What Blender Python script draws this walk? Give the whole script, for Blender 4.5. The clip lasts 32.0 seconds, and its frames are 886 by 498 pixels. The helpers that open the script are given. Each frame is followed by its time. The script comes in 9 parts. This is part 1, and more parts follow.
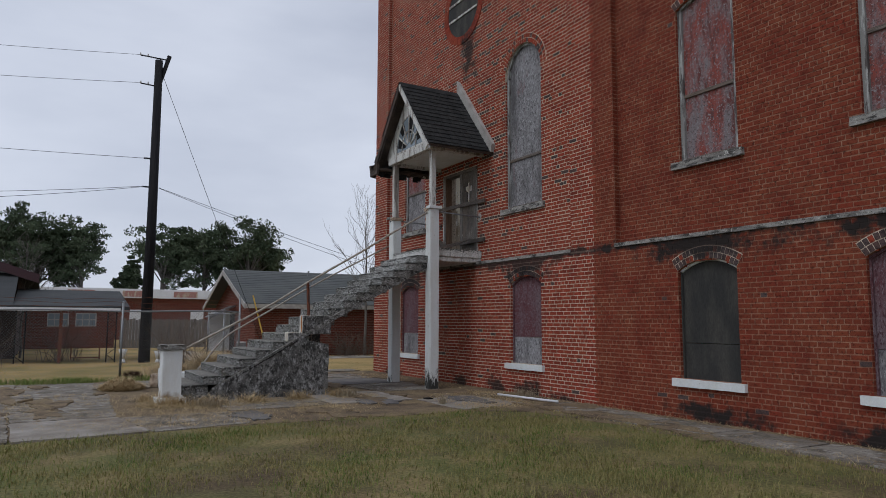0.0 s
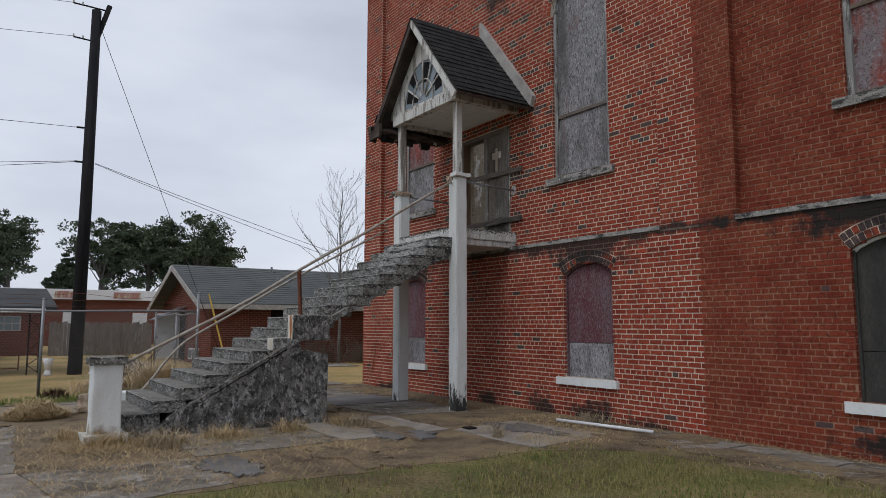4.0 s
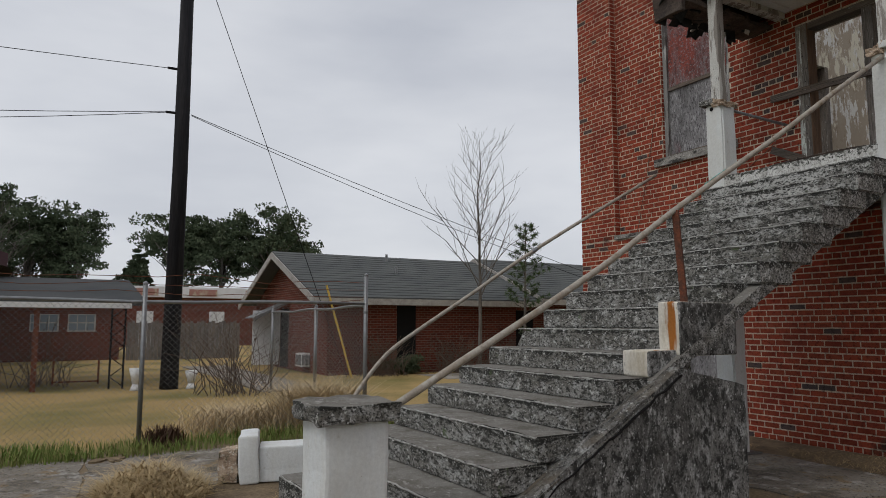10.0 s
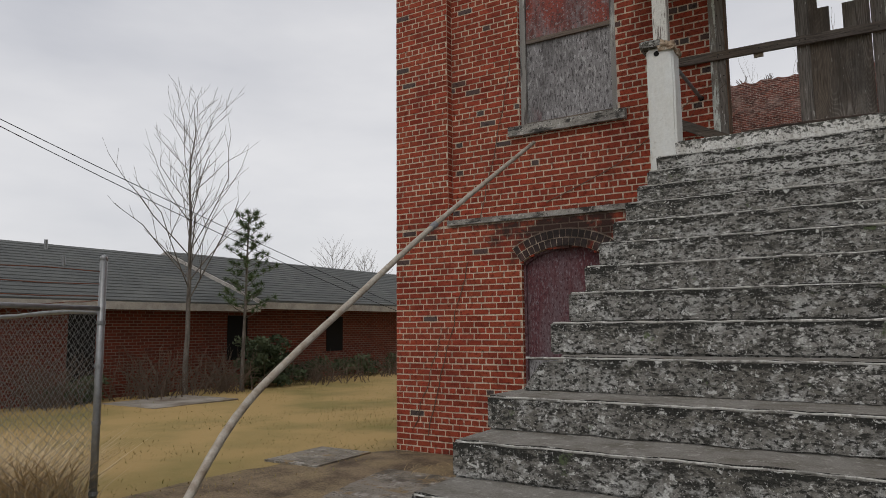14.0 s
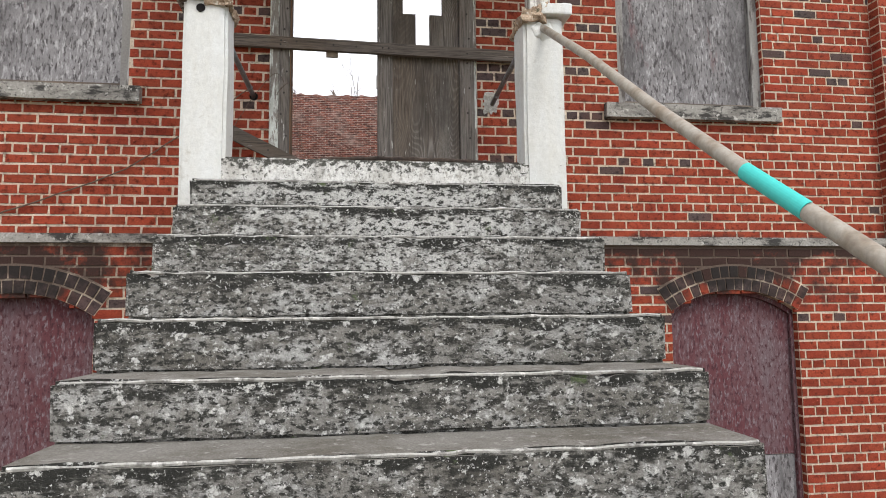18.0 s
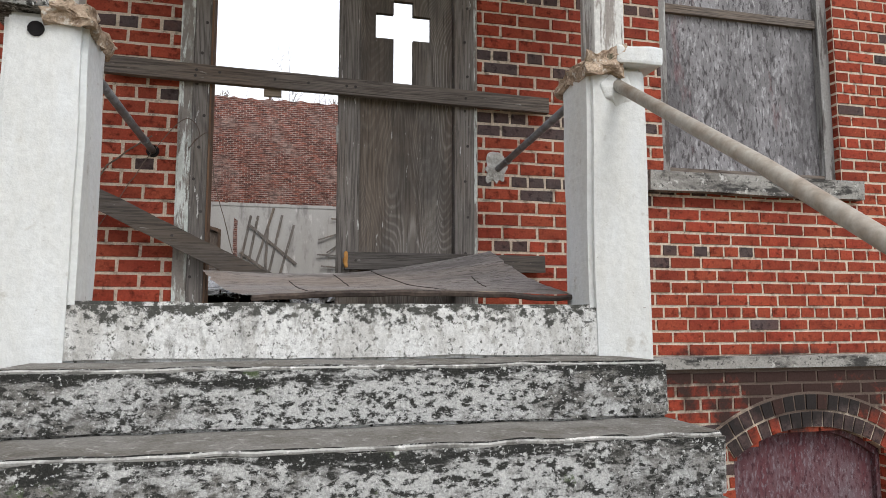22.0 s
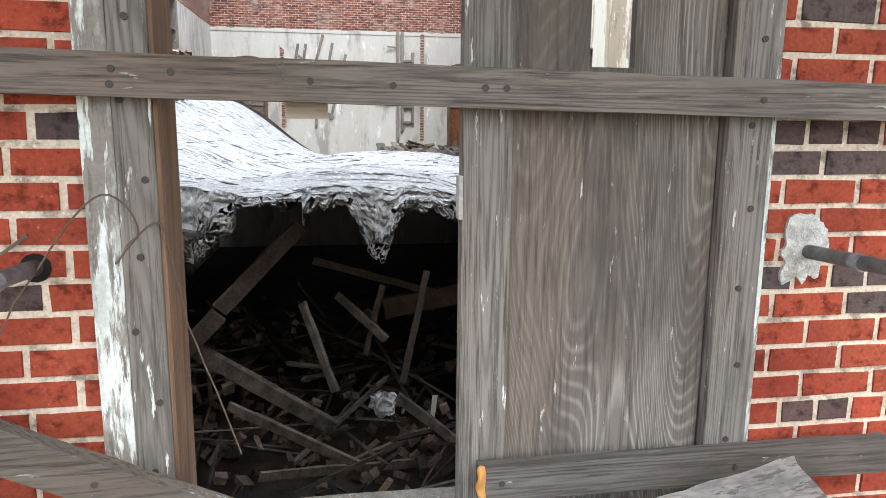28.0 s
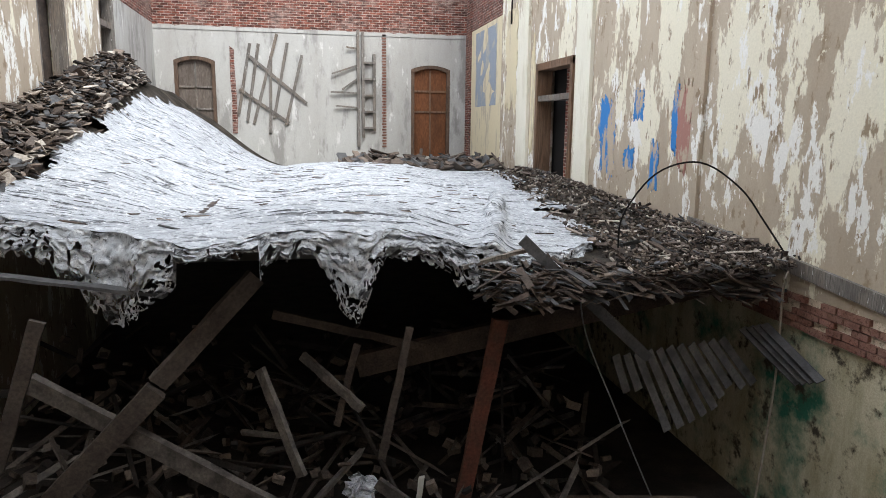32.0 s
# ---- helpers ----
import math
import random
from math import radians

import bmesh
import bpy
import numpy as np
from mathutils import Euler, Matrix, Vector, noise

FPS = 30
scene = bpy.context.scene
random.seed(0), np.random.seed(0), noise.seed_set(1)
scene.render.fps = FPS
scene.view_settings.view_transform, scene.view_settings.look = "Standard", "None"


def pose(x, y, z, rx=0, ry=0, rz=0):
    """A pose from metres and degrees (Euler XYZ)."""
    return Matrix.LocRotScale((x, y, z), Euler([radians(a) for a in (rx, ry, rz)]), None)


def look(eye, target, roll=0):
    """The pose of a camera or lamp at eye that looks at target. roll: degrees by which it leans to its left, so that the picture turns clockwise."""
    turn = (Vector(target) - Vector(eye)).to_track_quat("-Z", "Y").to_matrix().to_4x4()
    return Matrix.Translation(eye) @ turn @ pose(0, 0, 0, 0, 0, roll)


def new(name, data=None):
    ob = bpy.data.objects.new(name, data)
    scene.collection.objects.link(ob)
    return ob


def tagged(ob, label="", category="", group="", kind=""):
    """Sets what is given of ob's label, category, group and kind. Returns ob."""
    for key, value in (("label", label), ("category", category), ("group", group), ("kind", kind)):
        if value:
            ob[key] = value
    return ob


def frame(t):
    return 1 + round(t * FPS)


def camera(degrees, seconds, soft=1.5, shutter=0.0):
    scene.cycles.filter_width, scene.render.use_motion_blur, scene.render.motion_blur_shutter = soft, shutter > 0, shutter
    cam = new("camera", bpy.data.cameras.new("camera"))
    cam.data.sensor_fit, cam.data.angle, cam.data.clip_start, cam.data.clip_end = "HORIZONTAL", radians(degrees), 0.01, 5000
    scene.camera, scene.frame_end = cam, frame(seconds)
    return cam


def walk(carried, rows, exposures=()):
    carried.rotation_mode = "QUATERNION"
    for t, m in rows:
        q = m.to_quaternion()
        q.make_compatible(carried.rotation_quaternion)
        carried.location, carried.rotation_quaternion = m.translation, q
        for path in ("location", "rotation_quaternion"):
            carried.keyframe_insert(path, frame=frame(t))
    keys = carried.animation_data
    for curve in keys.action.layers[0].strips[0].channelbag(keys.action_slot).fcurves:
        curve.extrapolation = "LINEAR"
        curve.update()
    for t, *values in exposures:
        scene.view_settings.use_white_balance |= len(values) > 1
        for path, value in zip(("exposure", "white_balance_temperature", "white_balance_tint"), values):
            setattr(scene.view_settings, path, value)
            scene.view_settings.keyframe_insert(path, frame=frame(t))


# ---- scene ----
cam = camera(65.6, 32.0, 0.9)
PATH = [
    (0, (14.383, -8.814, 1.494), (12.662, -7.817, 1.703), 0.2),
    (0.5, (13.897, -8.674, 1.463), (12.150, -7.724, 1.674), -0.2),
    (1, (13.365, -8.567, 1.436), (11.533, -7.795, 1.650), 0.1),
    (1.5, (12.915, -8.472, 1.427), (11.062, -7.754, 1.646), -0.0),
    (2, (12.368, -8.306, 1.418), (10.500, -7.626, 1.638), 0.0),
    (2.5, (11.889, -8.305, 1.395), (10.007, -7.667, 1.619), 0.5),
    (3, (11.567, -8.271, 1.383), (9.711, -7.562, 1.606), 0.2),
    (3.5, (11.091, -8.210, 1.418), (9.418, -7.138, 1.645), 0.3),
    (5.5, (9.038, -8.063, 1.518), (7.417, -6.910, 1.732), -0.1),
    (6, (8.498, -7.979, 1.542), (6.834, -6.889, 1.752), -0.2),
    (6.5, (7.952, -7.991, 1.509), (6.245, -6.972, 1.723), 0.3),
    (7, (7.404, -7.968, 1.493), (5.687, -6.966, 1.706), 0.1),
    (7.5, (6.902, -8.032, 1.510), (5.183, -7.032, 1.725), 0.1),
    (8, (6.389, -8.123, 1.512), (4.668, -7.127, 1.729), 0.2),
    (8.5, (5.837, -8.169, 1.509), (4.115, -7.176, 1.727), 0.4),
    (9, (5.293, -8.255, 1.490), (3.569, -7.265, 1.708), 0.5),
    (9.5, (4.798, -8.203, 1.464), (3.074, -7.212, 1.679), 0.0),
    (10, (4.250, -8.104, 1.440), (2.528, -7.111, 1.658), 0.0),
    (10.5, (3.609, -8.125, 1.513), (1.887, -7.133, 1.733), 0.4),
    (11, (3.138, -8.106, 1.523), (1.416, -7.112, 1.745), -0.1),
    (11.5, (2.680, -8.065, 1.555), (0.959, -7.069, 1.779), 0.1),
    (12, (2.199, -8.042, 1.564), (0.506, -7.001, 1.791), 0.2),
    (12.5, (1.714, -7.951, 1.526), (0.130, -6.752, 1.753), 0.0),
    (13, (1.254, -7.836, 1.508), (-0.263, -6.553, 1.738), 0.0),
    (13.5, (0.896, -7.652, 1.606), (-0.382, -6.128, 1.819), -0.6),
    (14, (0.466, -7.452, 1.562), (-0.578, -5.761, 1.785), -0.5),
    (14.5, (0.203, -7.120, 1.538), (-0.549, -5.281, 1.766), -1.0),
    (15, (-0.015, -6.819, 1.531), (-0.231, -4.842, 1.741), -1.3),
    (15.5, (-0.055, -6.274, 1.561), (-0.068, -4.286, 1.784), -0.8),
    (17.5, (-0.237, -5.360, 2.167), (-0.001, -3.384, 2.365), -0.7),
    (18, (-0.211, -5.164, 2.257), (0.067, -3.194, 2.460), -0.6),
    (18.5, (-0.183, -4.974, 2.410), (0.120, -3.007, 2.611), -0.6),
    (19, (-0.254, -4.793, 2.512), (0.060, -2.828, 2.714), -0.4),
    (19.5, (-0.245, -4.622, 2.575), (0.076, -2.659, 2.785), -0.6),
    (20, (-0.226, -4.417, 2.733), (0.103, -2.456, 2.940), -0.5),
    (20.5, (-0.278, -4.216, 2.806), (0.051, -2.254, 3.011), -0.1),
    (21, (-0.276, -4.025, 2.887), (0.119, -2.075, 3.094), -0.1),
    (21.5, (-0.228, -3.821, 3.005), (0.223, -1.884, 3.217), -0.2),
    (22, (-0.270, -3.649, 3.084), (0.192, -1.715, 3.291), 0.0),
    (22.5, (-0.269, -3.482, 3.198), (0.196, -1.548, 3.408), -0.1),
    (23, (-0.258, -3.314, 3.287), (0.218, -1.382, 3.491), 0.1),
    (23.5, (-0.262, -3.142, 3.382), (0.215, -1.210, 3.587), -0.0),
    (24, (-0.320, -2.973, 3.504), (0.157, -1.041, 3.707), 0.2),
    (24.5, (-0.355, -2.822, 3.575), (0.146, -0.896, 3.774), -0.3),
    (26.5, (-0.352, -2.144, 3.976), (0.126, -0.212, 4.187), 0.2),
    (27, (-0.361, -1.935, 4.036), (0.067, 0.009, 4.225), -0.0),
    (27.5, (-0.304, -1.761, 4.162), (0.026, 0.202, 3.968), 0.1),
    (28, (-0.272, -1.564, 4.239), (0.040, 0.380, 3.891), 0.5),
    (28.5, (-0.359, -1.487, 4.333), (-0.100, 0.464, 3.973), 0.2),
    (29, (-0.350, -1.247, 4.386), (-0.126, 0.708, 4.027), 0.5),
    (29.5, (-0.349, -1.108, 4.432), (-0.130, 0.848, 4.075), 0.4),
    (30, (-0.341, -0.921, 4.485), (-0.125, 1.034, 4.120), 0.4),
    (30.5, (-0.343, -0.789, 4.561), (-0.128, 1.166, 4.197), 0.6),
    (31, (-0.350, -0.660, 4.590), (-0.130, 1.295, 4.228), 0.8),
    (31.5, (-0.392, -0.357, 4.600), (-0.103, 1.589, 4.238), 0.9),
    (32, (-0.352, -0.161, 4.568), (0.086, 1.757, 4.209), 0.6),
]
walk(cam, [(t, look(eye, target, roll)) for t, eye, target, roll in PATH],
     exposures=[(0, -0.05, 6000, 12), (6, 0.15, 6300, 11), (9, 0.05, 6500, 10), (12, -0.1, 6600, 10), (13, -0.05, 6700, 10), (15, 0.35, 6800, 12), (17.5, 1.24, 6700, 11), (19, 1.17, 6600, 11), (21, 1.1, 6500, 11), (24.5, 1.2, 6500, 11),
                (26.5, 1.25, 6600, 10), (27, 1.52, 6500, 10), (28, 2.36, 6300, 8), (29.5, 2.55, 6350, 8), (31, 2.25, 6300, 8), (32, 2.18, 6300, 8)])

# ---- world and sun ----
world = bpy.data.worlds.new("overcast_sky")
scene.world = world
world.use_nodes = True
_n, _l = world.node_tree.nodes, world.node_tree.links
_bg = _n["Background"]
_sky = _n.new("ShaderNodeTexSky")
_sky.sky_type, _sky.sun_disc = "NISHITA", False
_sky.sun_elevation, _sky.sun_rotation = radians(48), radians(200)
_tc = _n.new("ShaderNodeTexCoord")
_map = _n.new("ShaderNodeMapping")
_map.inputs["Scale"].default_value = (1.0, 1.0, 3.2)
_nz = _n.new("ShaderNodeTexNoise")
_nz.inputs["Scale"].default_value, _nz.inputs["Detail"].default_value, _nz.inputs["Roughness"].default_value = 1.7, 5.0, 0.5
_ramp = _n.new("ShaderNodeValToRGB")
_ramp.color_ramp.elements[0].position, _ramp.color_ramp.elements[0].color = 0.30, (6.3, 6.6, 7.3, 1)
_ramp.color_ramp.elements[1].position, _ramp.color_ramp.elements[1].color = 0.72, (9.6, 9.8, 10.2, 1)
_mix = _n.new("ShaderNodeMixRGB")
_mix.inputs[0].default_value = 0.9
_l.new(_tc.outputs["Generated"], _map.inputs["Vector"])
_l.new(_map.outputs[0], _nz.inputs["Vector"])
_l.new(_nz.outputs["Fac"], _ramp.inputs[0])
_l.new(_sky.outputs[0], _mix.inputs[1])
_l.new(_ramp.outputs[0], _mix.inputs[2])
_l.new(_mix.outputs[0], _bg.inputs["Color"])
_bg.inputs["Strength"].default_value = 0.085

sun = new("sun", bpy.data.lights.new("sun", "SUN"))
sun.data.energy, sun.data.angle, sun.data.color = 0.8, radians(25), (1.0, 0.97, 0.93)
sun.matrix_world = look((10, -30, 40), (0, 0, 0))

# ---- mesh helpers ----


def box(bm, x0, x1, y0, y1, z0, z1):
    v = [bm.verts.new(p) for p in ((x0, y0, z0), (x1, y0, z0), (x1, y1, z0), (x0, y1, z0),
                                   (x0, y0, z1), (x1, y0, z1), (x1, y1, z1), (x0, y1, z1))]
    for f in ((3, 2, 1, 0), (4, 5, 6, 7), (0, 1, 5, 4), (1, 2, 6, 5), (2, 3, 7, 6), (3, 0, 4, 7)):
        bm.faces.new([v[i] for i in f])


def prism(bm, pts, axis, a, b):
    """A polygon of 2D points pulled from a to b along an axis."""
    def put(p, d):
        return {"x": (d, p[0], p[1]), "y": (p[0], d, p[1]), "z": (p[0], p[1], d)}[axis]
    va, vb = [bm.verts.new(put(p, a)) for p in pts], [bm.verts.new(put(p, b)) for p in pts]
    n = len(pts)
    bm.faces.new(va), bm.faces.new(vb[::-1])
    for i in range(n):
        bm.faces.new((va[i], vb[i], vb[(i + 1) % n], va[(i + 1) % n]))


def beam(bm, p, q, w, h, up=(0, 0, 1)):
    """A straight bar of section w by h from p to q."""
    p, q, up = Vector(p), Vector(q), Vector(up)
    d = (q - p).normalized()
    s = d.cross(up)
    s = s.normalized() if s.length > 1e-4 else Vector((1, 0, 0))
    u = s.cross(d).normalized()
    v = [bm.verts.new(c + s * (a * w / 2) + u * (b * h / 2)) for c in (p, q) for a, b in ((-1, -1), (1, -1), (1, 1), (-1, 1))]
    for f in ((3, 2, 1, 0), (4, 5, 6, 7), (0, 1, 5, 4), (1, 2, 6, 5), (2, 3, 7, 6), (3, 0, 4, 7)):
        bm.faces.new([v[i] for i in f])


def tube(bm, pts, r, n=10, r2=None):
    """A round bar through points, tapering from r to r2."""
    pts = [Vector(p) for p in pts]
    rings = []
    for i, p in enumerate(pts):
        d = (pts[min(i + 1, len(pts) - 1)] - pts[max(i - 1, 0)]).normalized()
        s = d.cross(Vector((0.13, 0.21, 1)) if abs(d.z) < 0.95 else Vector((1, 0.2, 0))).normalized()
        u = s.cross(d)
        rr = r if r2 is None else r + (r2 - r) * i / (len(pts) - 1)
        rings.append([bm.verts.new(p + (s * math.cos(k * math.tau / n) + u * math.sin(k * math.tau / n)) * rr) for k in range(n)])
    for a, b in zip(rings, rings[1:]):
        for k in range(n):
            bm.faces.new((a[k], a[(k + 1) % n], b[(k + 1) % n], b[k]))
    bm.faces.new(rings[0][::-1]), bm.faces.new(rings[-1])


def rounded(bm, amount, segments=2):
    bmesh.ops.bevel(bm, geom=list(bm.edges), offset=amount, segments=segments, affect="EDGES", profile=0.6)


def rough(bm, amount, scale=3.0, cuts=0, seed=0):
    """Chip and unsettle a mesh: cut it finer, then push its points about."""
    if cuts:
        bmesh.ops.subdivide_edges(bm, edges=list(bm.edges), cuts=cuts, use_grid_fill=True)
    o = Vector((seed * 7.3, seed * 3.1, seed * 1.7))
    for v in bm.verts:
        v.co += noise.noise_vector(v.co * scale + o) * amount


def solid(name, bm, material, smooth=False):
    bmesh.ops.recalc_face_normals(bm, faces=list(bm.faces))
    me = bpy.data.meshes.new(name)
    bm.to_mesh(me)
    bm.free()
    for m in material if isinstance(material, (list, tuple)) else [material]:
        me.materials.append(m)
    if smooth:
        for f in me.polygons:
            f.use_smooth = True
    return new(name, me)


def part(name, bm, material, parent, label="", smooth=False):
    ob = solid(name, bm, material, smooth)
    ob.parent = parent
    if label:
        ob["label"] = label
    return ob


def thing(name, label, category, group="", kind=""):
    return tagged(new(name), label, category, group, kind)


def boxed(name, dims, material, parent, label="", bevel=0.0):
    bm = bmesh.new()
    box(bm, *dims)
    if bevel:
        rounded(bm, bevel)
    return part(name, bm, material, parent, label)


# ---- materials ----


def material(name, base, rough_=0.8, second=None, scale=6.0, cover=0.5, sharp=0.15, grain=60.0, grain_amt=0.25, bump=0.3, bump_d=0.004,
             third=None, third_scale=1.2, third_cover=0.4, metal=0.0, stretch=(1, 1, 1), island=0.0, per_object=0.0, grain_stretch=None):
    """Base colour, patches of a second and third colour, fine grain and relief, in metres."""
    m = bpy.data.materials.new(name)
    m.use_nodes = True
    n, l = m.node_tree.nodes, m.node_tree.links
    b = n["Principled BSDF"]
    b.inputs["Roughness"].default_value, b.inputs["Metallic"].default_value = rough_, metal
    b.inputs["Specular IOR Level"].default_value = 0.2 if rough_ > 0.7 else 0.45
    tc = n.new("ShaderNodeTexCoord")
    mp = n.new("ShaderNodeMapping")
    mp.inputs["Scale"].default_value = stretch
    geo = n.new("ShaderNodeNewGeometry")
    l.new(geo.outputs["Position"], mp.inputs["Vector"])
    col = n.new("ShaderNodeRGB")
    col.outputs[0].default_value = (*base, 1)
    cur = col.outputs[0]

    def tex(sc, det=6.0, rgh=0.6, vec=None):
        t = n.new("ShaderNodeTexNoise")
        t.inputs["Scale"].default_value, t.inputs["Detail"].default_value, t.inputs["Roughness"].default_value = sc, det, rgh
        l.new(vec or mp.outputs[0], t.inputs["Vector"])
        return t.outputs["Fac"]

    def mask(fac, cov, soft):
        r = n.new("ShaderNodeMapRange")
        c = 0.5 + (0.5 - cov) * 0.5
        r.inputs["From Min"].default_value, r.inputs["From Max"].default_value = c - soft * 0.5, c + soft * 0.5
        r.clamp = True
        l.new(fac, r.inputs["Value"])
        return r.outputs[0]

    def blend(fac, colour):
        nonlocal cur
        x = n.new("ShaderNodeMixRGB")
        l.new(fac, x.inputs[0])
        l.new(cur, x.inputs[1])
        x.inputs[2].default_value = (*colour, 1)
        cur = x.outputs[0]

    def value(fac, amt):
        nonlocal cur
        r = n.new("ShaderNodeMapRange")
        r.inputs["To Min"].default_value, r.inputs["To Max"].default_value = 1 - amt, 1 + amt
        l.new(fac, r.inputs["Value"])
        h = n.new("ShaderNodeHueSaturation")
        l.new(r.outputs[0], h.inputs["Value"])
        l.new(cur, h.inputs["Color"])
        cur = h.outputs[0]

    if island:
        value(geo.outputs["Random Per Island"], island)
    if per_object:
        oi = n.new("ShaderNodeObjectInfo")
        value(oi.outputs["Random"], per_object)
    if second:
        blend(mask(tex(scale), cover, sharp), second)
    if third:
        blend(mask(tex(third_scale, 8.0, 0.65), third_cover, 0.2), third)
    gv = None
    if grain_stretch:
        gm = n.new("ShaderNodeMapping")
        gm.inputs["Scale"].default_value = grain_stretch
        l.new(geo.outputs["Position"], gm.inputs["Vector"])
        gv = gm.outputs[0]
    g = tex(grain, 4.0, 0.65, gv)
    r = n.new("ShaderNodeMapRange")
    r.inputs["From Min"].default_value, r.inputs["From Max"].default_value = 0.25, 0.75
    l.new(g, r.inputs["Value"])
    value(r.outputs[0], grain_amt)
    l.new(cur, b.inputs["Base Color"])
    bp = n.new("ShaderNodeBump")
    bp.inputs["Strength"].default_value, bp.inputs["Distance"].default_value = bump, bump_d
    l.new(g, bp.inputs["Height"])
    l.new(bp.outputs[0], b.inputs["Normal"])
    return m


M_BOARD_BLACK = material("blackened_board", (0.035, 0.035, 0.033), 0.8, (0.075, 0.07, 0.06), 3, 0.35, 0.3, 60, 0.3, stretch=(1, 1, 0.3))
M_SHINGLE = material("dark_shingle", (0.022, 0.023, 0.023), 0.92, (0.045, 0.045, 0.044), 5, 0.4, 0.3, 120, 0.4, 0.4, 0.005, island=0.35)
M_ROOFGREY = material("grey_shingle_roof", (0.085, 0.09, 0.09), 0.9, (0.12, 0.125, 0.12), 0.8, 0.4, 0.4, 40, 0.3)
M_IRON = material("rusty_iron", (0.16, 0.055, 0.03), 0.8, (0.07, 0.04, 0.03), 20, 0.4, 0.3, 90, 0.4)
M_PIPE = material("worn_painted_pipe", (0.36, 0.33, 0.28), 0.55, (0.22, 0.17, 0.12), 14, 0.35, 0.3, 60, 0.2, 0.2, 0.001)
M_GREYPIPE = material("grey_pipe", (0.22, 0.23, 0.245), 0.5, (0.11, 0.10, 0.095), 20, 0.4, 0.3, 60, 0.3)
M_GALV = material("galvanised_steel", (0.25, 0.26, 0.265), 0.45, (0.2, 0.2, 0.2), 15, 0.4, 0.3, 60, 0.2, metal=0.6)
M_POLE = material("black_pole_wood", (0.010, 0.010, 0.013), 0.85, (0.024, 0.023, 0.025), 6, 0.4, 0.3, 40, 0.4, stretch=(1, 1, 0.1))
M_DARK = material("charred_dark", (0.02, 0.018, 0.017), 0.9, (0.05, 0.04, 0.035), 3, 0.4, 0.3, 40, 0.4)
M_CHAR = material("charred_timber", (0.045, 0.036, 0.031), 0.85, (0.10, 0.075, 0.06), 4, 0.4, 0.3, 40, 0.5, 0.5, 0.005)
M_WHITEHOUSE = material("white_siding", (0.70, 0.71, 0.72), 0.7, (0.6, 0.6, 0.6), 2, 0.4, 0.4, 60, 0.08)


